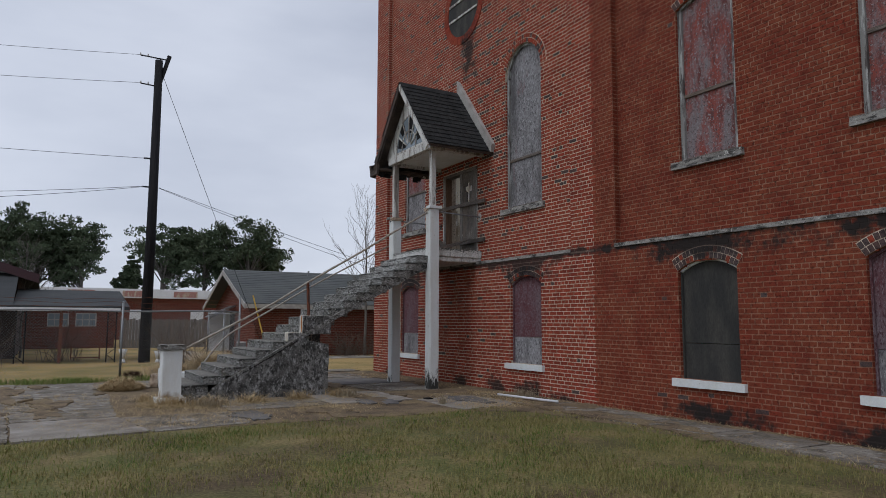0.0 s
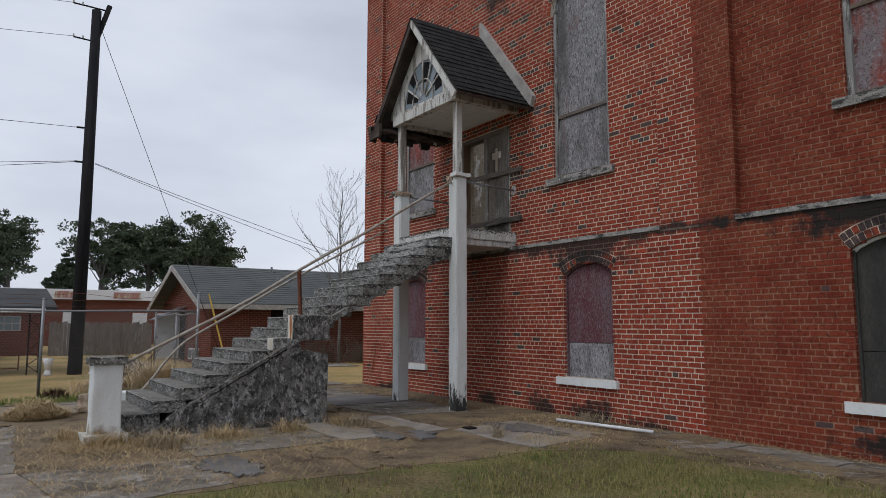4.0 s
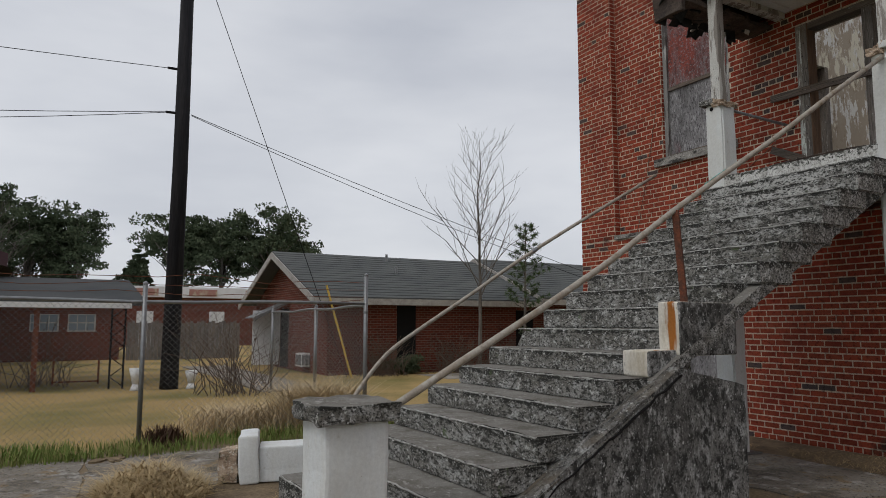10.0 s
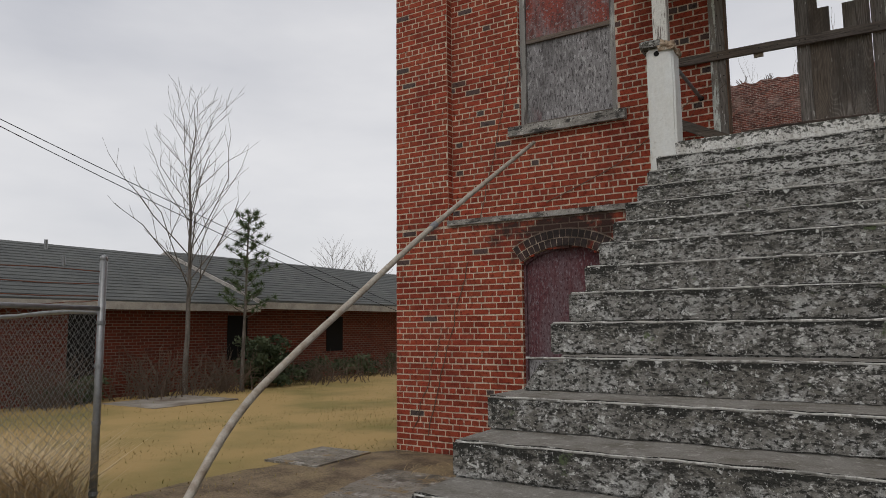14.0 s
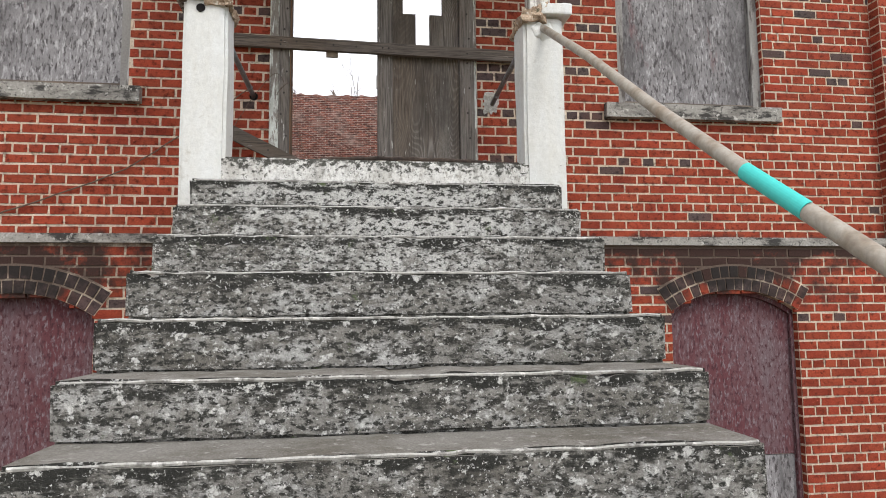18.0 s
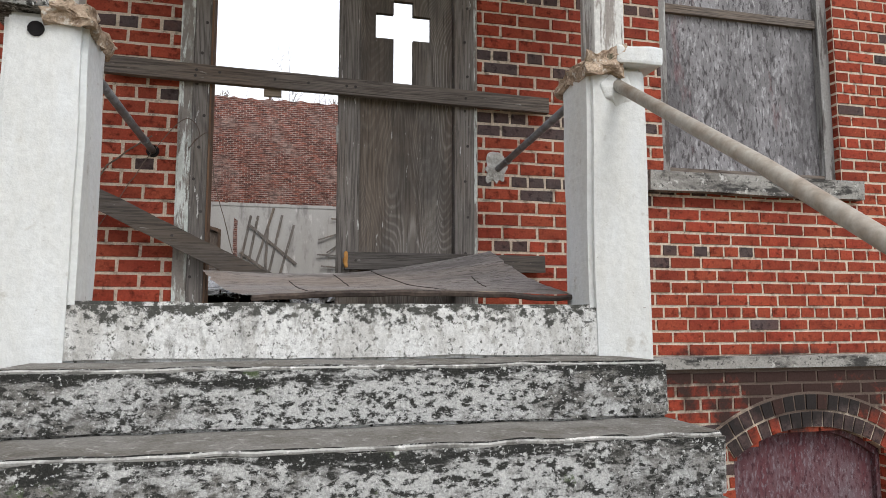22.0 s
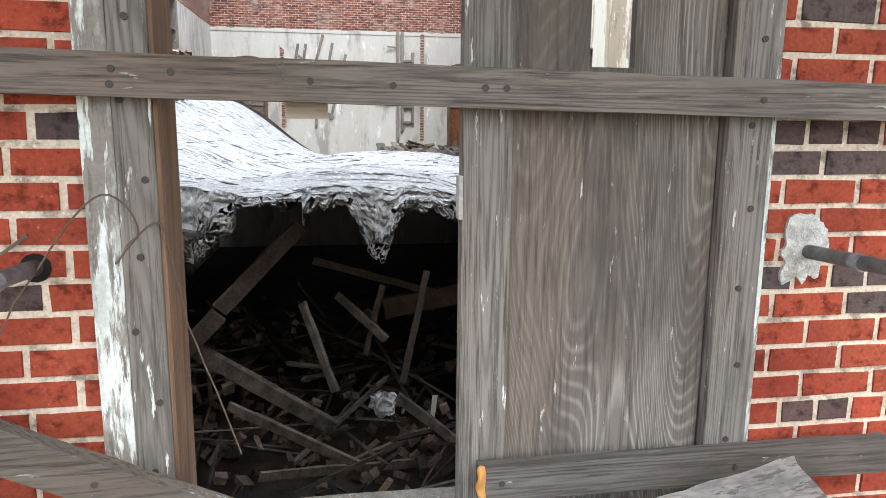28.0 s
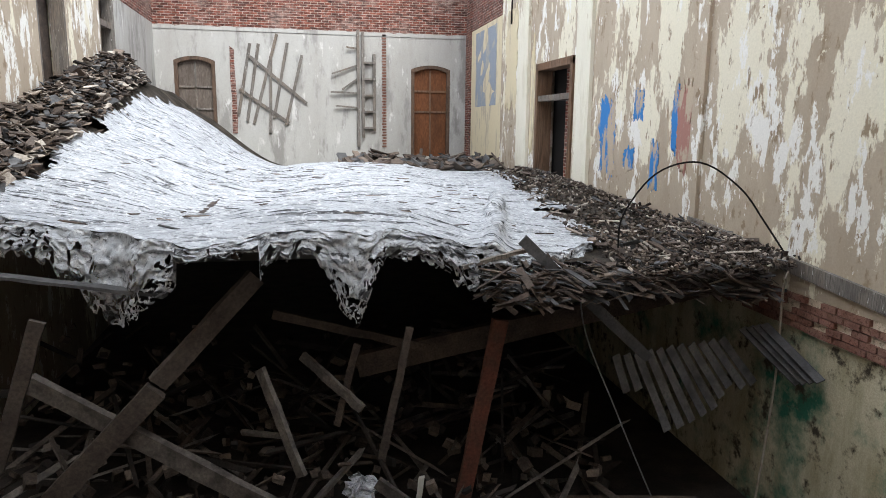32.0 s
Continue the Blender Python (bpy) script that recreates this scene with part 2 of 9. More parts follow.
def brick_texture(name, base, other, mortar, length=0.21, height=0.0735, smear=None, smear_cover=0.4):
    """Brickwork of a wall that stays far off."""
    m = bpy.data.materials.new(name)
    m.use_nodes = True
    n, l = m.node_tree.nodes, m.node_tree.links
    b = n["Principled BSDF"]
    b.inputs["Roughness"].default_value = 0.9
    b.inputs["Specular IOR Level"].default_value = 0.2
    geo = n.new("ShaderNodeNewGeometry")
    sep, comb, add = n.new("ShaderNodeSeparateXYZ"), n.new("ShaderNodeCombineXYZ"), n.new("ShaderNodeMath")
    l.new(geo.outputs["Position"], sep.inputs[0])
    l.new(sep.outputs["X"], add.inputs[0])
    l.new(sep.outputs["Y"], add.inputs[1])
    l.new(add.outputs[0], comb.inputs["X"])
    l.new(sep.outputs["Z"], comb.inputs["Y"])
    t = n.new("ShaderNodeTexBrick")
    t.inputs["Scale"].default_value = 1.0
    t.inputs["Brick Width"].default_value, t.inputs["Row Height"].default_value, t.inputs["Mortar Size"].default_value = length, height, 0.007
    t.inputs["Color1"].default_value, t.inputs["Color2"].default_value, t.inputs["Mortar"].default_value = (*base, 1), (*other, 1), (*mortar, 1)
    l.new(comb.outputs[0], t.inputs["Vector"])
    cur = t.outputs["Color"]
    if smear:
        z = n.new("ShaderNodeTexNoise")
        z.inputs["Scale"].default_value, z.inputs["Detail"].default_value, z.inputs["Roughness"].default_value = 0.9, 8, 0.65
        l.new(geo.outputs["Position"], z.inputs["Vector"])
        r = n.new("ShaderNodeMapRange")
        c = 0.5 + (0.5 - smear_cover) * 0.5
        r.inputs["From Min"].default_value, r.inputs["From Max"].default_value = c - 0.08, c + 0.12
        l.new(z.outputs["Fac"], r.inputs["Value"])
        x = n.new("ShaderNodeMixRGB")
        l.new(r.outputs[0], x.inputs[0])
        l.new(cur, x.inputs[1])
        x.inputs[2].default_value = (*smear, 1)
        cur = x.outputs[0]
        mp, w = n.new("ShaderNodeMapping"), n.new("ShaderNodeTexNoise")
        mp.inputs["Scale"].default_value = (1.0, 1.0, 3.2)
        l.new(geo.outputs["Position"], mp.inputs[0])
        l.new(mp.outputs[0], w.inputs["Vector"])
        w.inputs["Scale"].default_value, w.inputs["Detail"].default_value, w.inputs["Roughness"].default_value = 5.0, 4, 0.7
        ramp = n.new("ShaderNodeValToRGB")
        ramp.color_ramp.elements[0].position, ramp.color_ramp.elements[0].color = 0.36, (0.38, 0.36, 0.36, 1)
        ramp.color_ramp.elements[1].position, ramp.color_ramp.elements[1].color = 0.62, (1.35, 1.35, 1.35, 1)
        l.new(w.outputs["Fac"], ramp.inputs[0])
        y = n.new("ShaderNodeMixRGB")
        y.blend_type = "MULTIPLY"
        y.inputs[0].default_value = 1.0
        l.new(cur, y.inputs[1])
        l.new(ramp.outputs[0], y.inputs[2])
        cur = y.outputs[0]
    l.new(cur, b.inputs["Base Color"])
    bp = n.new("ShaderNodeBump")
    bp.inputs["Strength"].default_value, bp.inputs["Distance"].default_value = 0.5, 0.006
    l.new(t.outputs["Fac"], bp.inputs["Height"])
    bp.invert = True
    l.new(bp.outputs[0], b.inputs["Normal"])
    return m


def tinted(name, colours, rough_=0.9, translucent=0.0):
    """Blades and leaves: every piece takes its colour from a short ramp."""
    m = bpy.data.materials.new(name)
    m.use_nodes = True
    n, l = m.node_tree.nodes, m.node_tree.links
    b = n["Principled BSDF"]
    b.inputs["Roughness"].default_value = rough_
    b.inputs["Specular IOR Level"].default_value = 0.2
    geo = n.new("ShaderNodeNewGeometry")
    r = n.new("ShaderNodeValToRGB")
    while len(r.color_ramp.elements) < len(colours):
        r.color_ramp.elements.new(0.5)
    for k, c in enumerate(colours):
        r.color_ramp.elements[k].position = k / (len(colours) - 1)
        r.color_ramp.elements[k].color = (*c, 1)
    z = n.new("ShaderNodeTexNoise")
    z.inputs["Scale"].default_value, z.inputs["Detail"].default_value = 0.9, 6
    l.new(geo.outputs["Position"], z.inputs["Vector"])
    a = n.new("ShaderNodeMapRange")
    a.inputs["From Min"].default_value, a.inputs["From Max"].default_value = 0.32, 0.68
    l.new(z.outputs["Fac"], a.inputs["Value"])
    w = n.new("ShaderNodeMixRGB")
    w.inputs[0].default_value = 0.5
    l.new(a.outputs[0], w.inputs[1])
    l.new(geo.outputs["Random Per Island"], w.inputs[2])
    l.new(w.outputs[0], r.inputs[0])
    l.new(r.outputs[0], b.inputs["Base Color"])
    return m


def ground_material():
    """Green lawn by the building, dry yellow field past the fence."""
    m = material("lawn_ground", (0.115, 0.118, 0.040), 0.95, (0.21, 0.165, 0.075), 1.3, 0.46, 0.20, 25, 0.6, 0.5, 0.02, (0.095, 0.070, 0.040), 0.5, 0.36)
    n, l = m.node_tree.nodes, m.node_tree.links
    b = n["Principled BSDF"]
    old = b.inputs["Base Color"].links[0].from_socket
    geo, sep = n.new("ShaderNodeNewGeometry"), n.new("ShaderNodeSeparateXYZ")
    l.new(geo.outputs["Position"], sep.inputs[0])
    z = n.new("ShaderNodeTexNoise")
    z.inputs["Scale"].default_value = 0.6
    l.new(geo.outputs["Position"], z.inputs["Vector"])
    a = n.new("ShaderNodeMath")
    a.operation = "MULTIPLY_ADD"
    a.inputs[1].default_value = 3.0
    l.new(z.outputs["Fac"], a.inputs[0])
    l.new(sep.outputs["X"], a.inputs[2])
    r = n.new("ShaderNodeMapRange")
    r.inputs["From Min"].default_value, r.inputs["From Max"].default_value = -4.2, -2.8
    r.inputs["To Min"].default_value, r.inputs["To Max"].default_value = 1.0, 0.0
    l.new(a.outputs[0], r.inputs["Value"])
    z2 = n.new("ShaderNodeTexNoise")
    z2.inputs["Scale"].default_value, z2.inputs["Detail"].default_value = 0.45, 8
    l.new(geo.outputs["Position"], z2.inputs["Vector"])
    ramp = n.new("ShaderNodeValToRGB")
    ramp.color_ramp.elements[0].position, ramp.color_ramp.elements[0].color = 0.34, (0.19, 0.16, 0.055, 1)
    ramp.color_ramp.elements[1].position, ramp.color_ramp.elements[1].color = 0.56, (0.36, 0.25, 0.105, 1)
    l.new(z2.outputs["Fac"], ramp.inputs[0])
    x = n.new("ShaderNodeMixRGB")
    l.new(r.outputs[0], x.inputs[0])
    l.new(old, x.inputs[1])
    l.new(ramp.outputs[0], x.inputs[2])
    l.new(x.outputs[0], b.inputs["Base Color"])
    return m


M_GROUND = ground_material()
M_SOIL = material("soil_and_straw", (0.20, 0.15, 0.095), 0.97, (0.075, 0.055, 0.038), 2.4, 0.45, 0.3, 45, 0.5, 0.6, 0.012, (0.23, 0.175, 0.10), 1.3, 0.35)
M_HOUSEBRICK = brick_texture("house_brick", (0.16, 0.040, 0.025), (0.10, 0.028, 0.019), (0.20, 0.14, 0.11))
M_FARBRICK = brick_texture("hall_brick", (0.22, 0.075, 0.052), (0.10, 0.045, 0.038), (0.36, 0.31, 0.27), smear=(0.26, 0.19, 0.165), smear_cover=0.34)
# brick for the wall under the canopy, with the canopy's shade in its colour
M_SHADEBRICK = brick_texture("shaded_annex_brick", (0.05, 0.03, 0.026), (0.035, 0.022, 0.02), (0.06, 0.05, 0.045))
M_LEAF = tinted("dark_evergreen_leaf", ((0.040, 0.058, 0.032), (0.066, 0.088, 0.048), (0.105, 0.122, 0.074)))
M_PINE = tinted("pine_needles", ((0.06, 0.10, 0.045), (0.11, 0.15, 0.065)))
M_BARK = material("grey_bark", (0.16, 0.145, 0.13), 0.95, (0.08, 0.07, 0.06), 8, 0.4, 0.3, 40, 0.4, stretch=(1, 1, 0.3))
M_GRASS = tinted("grass_blades", ((0.065, 0.125, 0.022), (0.12, 0.165, 0.035), (0.30, 0.245, 0.105), (0.16, 0.165, 0.05), (0.32, 0.25, 0.125)))
M_STRAW = tinted("dry_straw", ((0.46, 0.34, 0.18), (0.33, 0.24, 0.12), (0.54, 0.42, 0.24), (0.26, 0.19, 0.11)))
M_TALLSTRAW = tinted("bleached_weed_stems", ((0.58, 0.45, 0.27), (0.46, 0.35, 0.20), (0.66, 0.54, 0.36), (0.36, 0.27, 0.16)))
M_WEED = tinted("grey_dead_weeds", ((0.26, 0.21, 0.14), (0.34, 0.28, 0.19), (0.19, 0.155, 0.10)))
M_VINE = material("dry_vine", (0.12, 0.09, 0.07), 0.95, None, grain=40)
M_GLASS = bpy.data.materials.new("dirty_pane")
M_GLASS.use_nodes = True
_g = M_GLASS.node_tree.nodes["Principled BSDF"]
_g.inputs["Base Color"].default_value, _g.inputs["Roughness"].default_value, _g.inputs["Metallic"].default_value = (0.20, 0.24, 0.27, 1), 0.12, 0.0
# near-black colour for the darkness in holes and openings; also black iron and cable
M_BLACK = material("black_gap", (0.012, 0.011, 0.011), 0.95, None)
M_TEAL = material("turquoise_tape", (0.05, 0.55, 0.50), 0.5, None, grain_amt=0.05)
M_TRIM = material("maroon_trim", (0.05, 0.018, 0.022), 0.6, None)
M_GREYTRIM = material("pale_trim", (0.42, 0.40, 0.37), 0.8, (0.28, 0.26, 0.24), 4, 0.4, 0.3)
M_PALEBLUE = material("faded_blue_wall", (0.30, 0.34, 0.40), 0.9, (0.45, 0.43, 0.36), 2.2, 0.3, 0.15)
M_ORANGE_WOOD = material("warm_plywood", (0.165, 0.066, 0.03), 0.85, (0.09, 0.042, 0.022), 3, 0.4, 0.3, 30, 0.3, stretch=(1, 1, 0.3))
M_SCREW = material("screw_steel", (0.05, 0.042, 0.038), 0.6, None, metal=0.3)


def layered(name, base, layers, rough_=0.9, grain=80.0, grain_amt=0.25, bump=0.4, bump_d=0.004, per_object=0.0, island=0.0):
    """Stains and flakes with crisp edges, laid one over another. A layer: colour, scale, cover, edge width, stretch, and
    'up' / 'side' for faces that lie or stand, 'lip' for water stains that hang from a piece's upper edge, or spots (centre, reach, squash)."""
    m = bpy.data.materials.new(name)
    m.use_nodes = True
    n, l = m.node_tree.nodes, m.node_tree.links
    b = n["Principled BSDF"]
    b.inputs["Roughness"].default_value = rough_
    b.inputs["Specular IOR Level"].default_value = 0.18
    geo = n.new("ShaderNodeNewGeometry")
    sep = n.new("ShaderNodeSeparateXYZ")
    l.new(geo.outputs["Normal"], sep.inputs[0])
    col = n.new("ShaderNodeRGB")
    col.outputs[0].default_value = (*base, 1)
    cur = col.outputs[0]

    def math_(op, a, b_):
        x = n.new("ShaderNodeMath")
        x.operation = op
        for i, q in enumerate((a, b_)):
            if isinstance(q, (int, float)):
                x.inputs[i].default_value = q
            else:
                l.new(q, x.inputs[i])
        return x.outputs[0]

    def ranged(v, lo, hi, a=0.0, c=1.0):
        r = n.new("ShaderNodeMapRange")
        for k, q in (("From Min", lo), ("From Max", hi), ("To Min", a), ("To Max", c)):
            r.inputs[k].default_value = q
        l.new(v, r.inputs["Value"])
        return r.outputs[0]

    def tex(scale, detail, rgh, stretch, seed):
        mp = n.new("ShaderNodeMapping")
        mp.inputs["Scale"].default_value = stretch
        mp.inputs["Location"].default_value = (seed * 3.7, seed * 1.9, seed * 5.3)
        l.new(geo.outputs["Position"], mp.inputs["Vector"])
        t = n.new("ShaderNodeTexNoise")
        t.inputs["Scale"].default_value, t.inputs["Detail"].default_value, t.inputs["Roughness"].default_value = scale, detail, rgh
        l.new(mp.outputs[0], t.inputs["Vector"])
        return t.outputs["Fac"]

    def value(fac, amt):
        nonlocal cur
        h = n.new("ShaderNodeHueSaturation")
        l.new(ranged(fac, 0, 1, 1 - amt, 1 + amt), h.inputs["Value"])
        l.new(cur, h.inputs["Color"])
        cur = h.outputs[0]

    if per_object:
        oi = n.new("ShaderNodeObjectInfo")
        value(oi.outputs["Random"], per_object)
    if island:
        value(geo.outputs["Random Per Island"], island)
    for k, (colour, scale, cover, edge, stretch, where) in enumerate(layers):
        f = tex(scale, 11.0, 0.68, stretch, k + 1)
        if isinstance(where, tuple):
            near = None
            for spot in where:
                d, e, ln = (n.new("ShaderNodeVectorMath") for _ in range(3))
                d.operation, e.operation, ln.operation = "SUBTRACT", "MULTIPLY", "LENGTH"
                l.new(geo.outputs["Position"], d.inputs[0])
                d.inputs[1].default_value = spot[0]
                l.new(d.outputs[0], e.inputs[0])
                e.inputs[1].default_value = spot[2] if len(spot) > 2 else (1, 1, 1)
                l.new(e.outputs[0], ln.inputs[0])
                g = ranged(ln.outputs["Value"], 0.0, spot[1], 0.22, -0.30)
                near = g if near is None else math_("MAXIMUM", near, g)
            f = math_("ADD", f, near)
        if where == "lip":
            tc, st = n.new("ShaderNodeTexCoord"), n.new("ShaderNodeSeparateXYZ")
            l.new(tc.outputs["Generated"], st.inputs[0])
            f = math_("ADD", f, ranged(st.outputs["Z"], 0.35, 0.95, -0.22, 0.10))
        c = 0.5 + (0.5 - cover) * 0.4
        f = ranged(f, c - edge / 2, c + edge / 2)
        if where == "up":
            f = math_("MULTIPLY", f, ranged(sep.outputs["Z"], 0.5, 0.8))
        elif where in ("side", "lip"):
            f = math_("MULTIPLY", f, ranged(sep.outputs["Z"], 0.8, 0.5))
        x = n.new("ShaderNodeMixRGB")
        l.new(f, x.inputs[0])
        l.new(cur, x.inputs[1])
        x.inputs[2].default_value = (*colour, 1)
        cur = x.outputs[0]
    g = tex(grain, 4.0, 0.7, (1, 1, 1), 0)
    value(ranged(g, 0.25, 0.75), grain_amt)
    l.new(cur, b.inputs["Base Color"])
    bp = n.new("ShaderNodeBump")
    bp.inputs["Strength"].default_value, bp.inputs["Distance"].default_value = bump, bump_d
    l.new(g, bp.inputs["Height"])
    l.new(bp.outputs[0], b.inputs["Normal"])
    return m


def wood(name, light, dark, axis, lines=22.0, spread=3.2, along=0.10, fleck=None, fleck_cover=0.2, deep=0.8, vein=None):
    """Weathered boards: contour figure, fibres, cracks and specks of old paint; the grain runs along an axis."""
    m = bpy.data.materials.new(name)
    m.use_nodes = True
    n, l = m.node_tree.nodes, m.node_tree.links
    b = n["Principled BSDF"]
    b.inputs["Roughness"].default_value = 0.88
    b.inputs["Specular IOR Level"].default_value = 0.2
    geo, oi = n.new("ShaderNodeNewGeometry"), n.new("ShaderNodeObjectInfo")
    shift = n.new("ShaderNodeVectorMath")
    shift.operation = "MULTIPLY_ADD"
    cmb = n.new("ShaderNodeCombineXYZ")
    for i in range(3):
        l.new(oi.outputs["Random"], cmb.inputs[i])
    l.new(cmb.outputs[0], shift.inputs[0])
    shift.inputs[1].default_value = (9, 7, 8)
    l.new(geo.outputs["Position"], shift.inputs[2])

    def tex(scale, detail, rgh, k):
        mp = n.new("ShaderNodeMapping")
        mp.inputs["Scale"].default_value = tuple(k if i == axis else 1.0 for i in range(3))
        l.new(shift.outputs[0], mp.inputs["Vector"])
        t = n.new("ShaderNodeTexNoise")
        t.inputs["Scale"].default_value, t.inputs["Detail"].default_value, t.inputs["Roughness"].default_value = scale, detail, rgh
        l.new(mp.outputs[0], t.inputs["Vector"])
        return t.outputs["Fac"]

    def ranged(v, lo, hi, a=0.0, c=1.0):
        r = n.new("ShaderNodeMapRange")
        for k, q in (("From Min", lo), ("From Max", hi), ("To Min", a), ("To Max", c)):
            r.inputs[k].default_value = q
        l.new(v, r.inputs["Value"])
        return r.outputs[0]

    def over(fac, a, c):
        x = n.new("ShaderNodeMixRGB")
        l.new(fac, x.inputs[0])
        for i, q in ((1, a), (2, c)):
            if isinstance(q, tuple):
                x.inputs[i].default_value = (*q, 1)
            else:
                l.new(q, x.inputs[i])
        return x.outputs[0]

    wv = n.new("ShaderNodeMath")
    wv.operation = "MULTIPLY"
    wv.inputs[1].default_value = lines
    l.new(tex(spread, 1.5, 0.4, along), wv.inputs[0])
    fr = n.new("ShaderNodeMath")
    fr.operation = "PINGPONG"
    fr.inputs[1].default_value = 0.5
    l.new(wv.outputs[0], fr.inputs[0])
    figure = ranged(fr.outputs[0], 0.04, 0.26)
    mid = tuple(d + (q - d) * (1 - deep) for d, q in zip(dark, light))
    cur = over(figure, vein or mid, light)
    cur = over(ranged(tex(2.2, 6, 0.6, 0.3), 0.44, 0.62, 0.0, 0.75), cur, (light[0] * 0.92, light[1] * 0.80, light[2] * 0.68))
    fibre = tex(110, 5, 0.7, 0.04)
    cur = over(ranged(fibre, 0.47, 0.66, 0.0, 0.8), cur, dark)
    blotch = tex(3.2, 7, 0.65, 0.35)
    cur = over(ranged(blotch, 0.48, 0.66, 0.0, 0.75), cur, tuple(c * 0.42 for c in light))
    if fleck:
        c = 0.5 + (0.5 - fleck_cover) * 0.4
        cur = over(ranged(tex(52, 8, 0.65, 0.16), c - 0.02, c + 0.02), cur, fleck)
    l.new(cur, b.inputs["Base Color"])
    bp = n.new("ShaderNodeBump")
    bp.inputs["Strength"].default_value, bp.inputs["Distance"].default_value = 0.55, 0.003
    l.new(fibre, bp.inputs["Height"])
    l.new(bp.outputs[0], b.inputs["Normal"])
    return m


CROSSWISE, UPRIGHT, EVEN = (0.45, 1, 1.5), (1.4, 1.4, 0.4), (1, 1, 1)
M_CONC = layered("stained_concrete", (0.27, 0.265, 0.248), [
    ((0.15, 0.142, 0.125), 2.6, 0.52, 0.24, CROSSWISE, "side"), ((0.37, 0.37, 0.355), 10.0, 0.36, 0.12, (0.8, 1, 1.1), "side"), ((0.07, 0.067, 0.06), 18.0, 0.36, 0.10, (0.55, 1, 1.3), "side"),
    ((0.46, 0.46, 0.44), 14.0, 0.40, 0.10, (0.8, 1, 1.1), (((0.0, -1.8, 2.9), 1.8),)), ((0.03, 0.03, 0.027), 15.0, 0.46, 0.08, (0.4, 1, 1.4), "lip"), ((0.035, 0.035, 0.031), 52.0, 0.42, 0.08, (0.7, 1, 1.2), "side"),
    ((0.52, 0.52, 0.50), 28.0, 0.24, 0.05, (0.8, 1, 1.1), "side"), ((0.56, 0.56, 0.54), 95.0, 0.22, 0.06, EVEN, "side"),
    ((0.215, 0.205, 0.185), 3.0, 1.2, 0.25, EVEN, "up"), ((0.13, 0.12, 0.10), 5.0, 0.42, 0.20, EVEN, "up"), ((0.33, 0.32, 0.295), 22.0, 0.24, 0.08, EVEN, "up"),
    ((0.09, 0.115, 0.06), 8.0, 0.10, 0.05, EVEN, "side")], 0.92, 130, 0.40, 0.9, 0.006)
M_NOSING = layered("worn_pale_nosing", (0.38, 0.375, 0.35), [((0.20, 0.195, 0.18), 14.0, 0.40, 0.06, EVEN, ""), ((0.62, 0.61, 0.58), 20.0, 0.26, 0.06, EVEN, "")], 0.9, 120, 0.3)
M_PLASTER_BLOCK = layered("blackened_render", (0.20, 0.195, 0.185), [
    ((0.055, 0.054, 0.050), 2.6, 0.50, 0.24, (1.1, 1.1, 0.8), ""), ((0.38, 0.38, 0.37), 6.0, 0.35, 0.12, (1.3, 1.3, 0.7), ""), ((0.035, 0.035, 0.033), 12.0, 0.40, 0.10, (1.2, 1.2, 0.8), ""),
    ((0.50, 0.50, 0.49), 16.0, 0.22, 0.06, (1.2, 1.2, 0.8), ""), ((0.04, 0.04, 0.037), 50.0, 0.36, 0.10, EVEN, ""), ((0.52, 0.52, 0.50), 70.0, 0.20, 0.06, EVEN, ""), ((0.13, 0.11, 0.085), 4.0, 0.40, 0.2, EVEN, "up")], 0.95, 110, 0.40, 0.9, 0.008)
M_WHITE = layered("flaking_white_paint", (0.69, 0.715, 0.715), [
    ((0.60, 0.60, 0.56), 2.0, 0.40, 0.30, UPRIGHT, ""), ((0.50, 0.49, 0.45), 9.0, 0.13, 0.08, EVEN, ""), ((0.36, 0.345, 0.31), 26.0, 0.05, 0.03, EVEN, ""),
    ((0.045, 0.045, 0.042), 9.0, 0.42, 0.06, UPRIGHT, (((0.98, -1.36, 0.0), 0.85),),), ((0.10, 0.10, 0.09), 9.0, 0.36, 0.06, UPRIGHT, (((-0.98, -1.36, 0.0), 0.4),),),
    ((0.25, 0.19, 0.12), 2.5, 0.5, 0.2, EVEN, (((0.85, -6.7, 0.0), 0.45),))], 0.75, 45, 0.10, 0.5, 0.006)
M_SLAB = layered("stained_white_slab", (0.64, 0.64, 0.615), [
    ((0.48, 0.47, 0.44), 6.0, 0.42, 0.14, UPRIGHT, "side"), ((0.36, 0.35, 0.32), 40.0, 0.30, 0.10, (1, 1, 0.7), "side"), ((0.12, 0.12, 0.105), 70.0, 0.26, 0.08, (1, 1, 0.8), "side"), ((0.07, 0.07, 0.062), 30.0, 0.34, 0.08, (0.8, 1, 1), "lip"), ((0.16, 0.155, 0.14), 9.0, 0.16, 0.14, (1.2, 1, 0.5), "side"),
    ((0.30, 0.285, 0.255), 2.0, 1.2, 0.3, EVEN, "up"), ((0.19, 0.17, 0.145), 3.2, 0.46, 0.25, EVEN, "up"), ((0.55, 0.53, 0.50), 22.0, 0.18, 0.04, EVEN, "up")], 0.88, 90, 0.25, 0.6, 0.005)
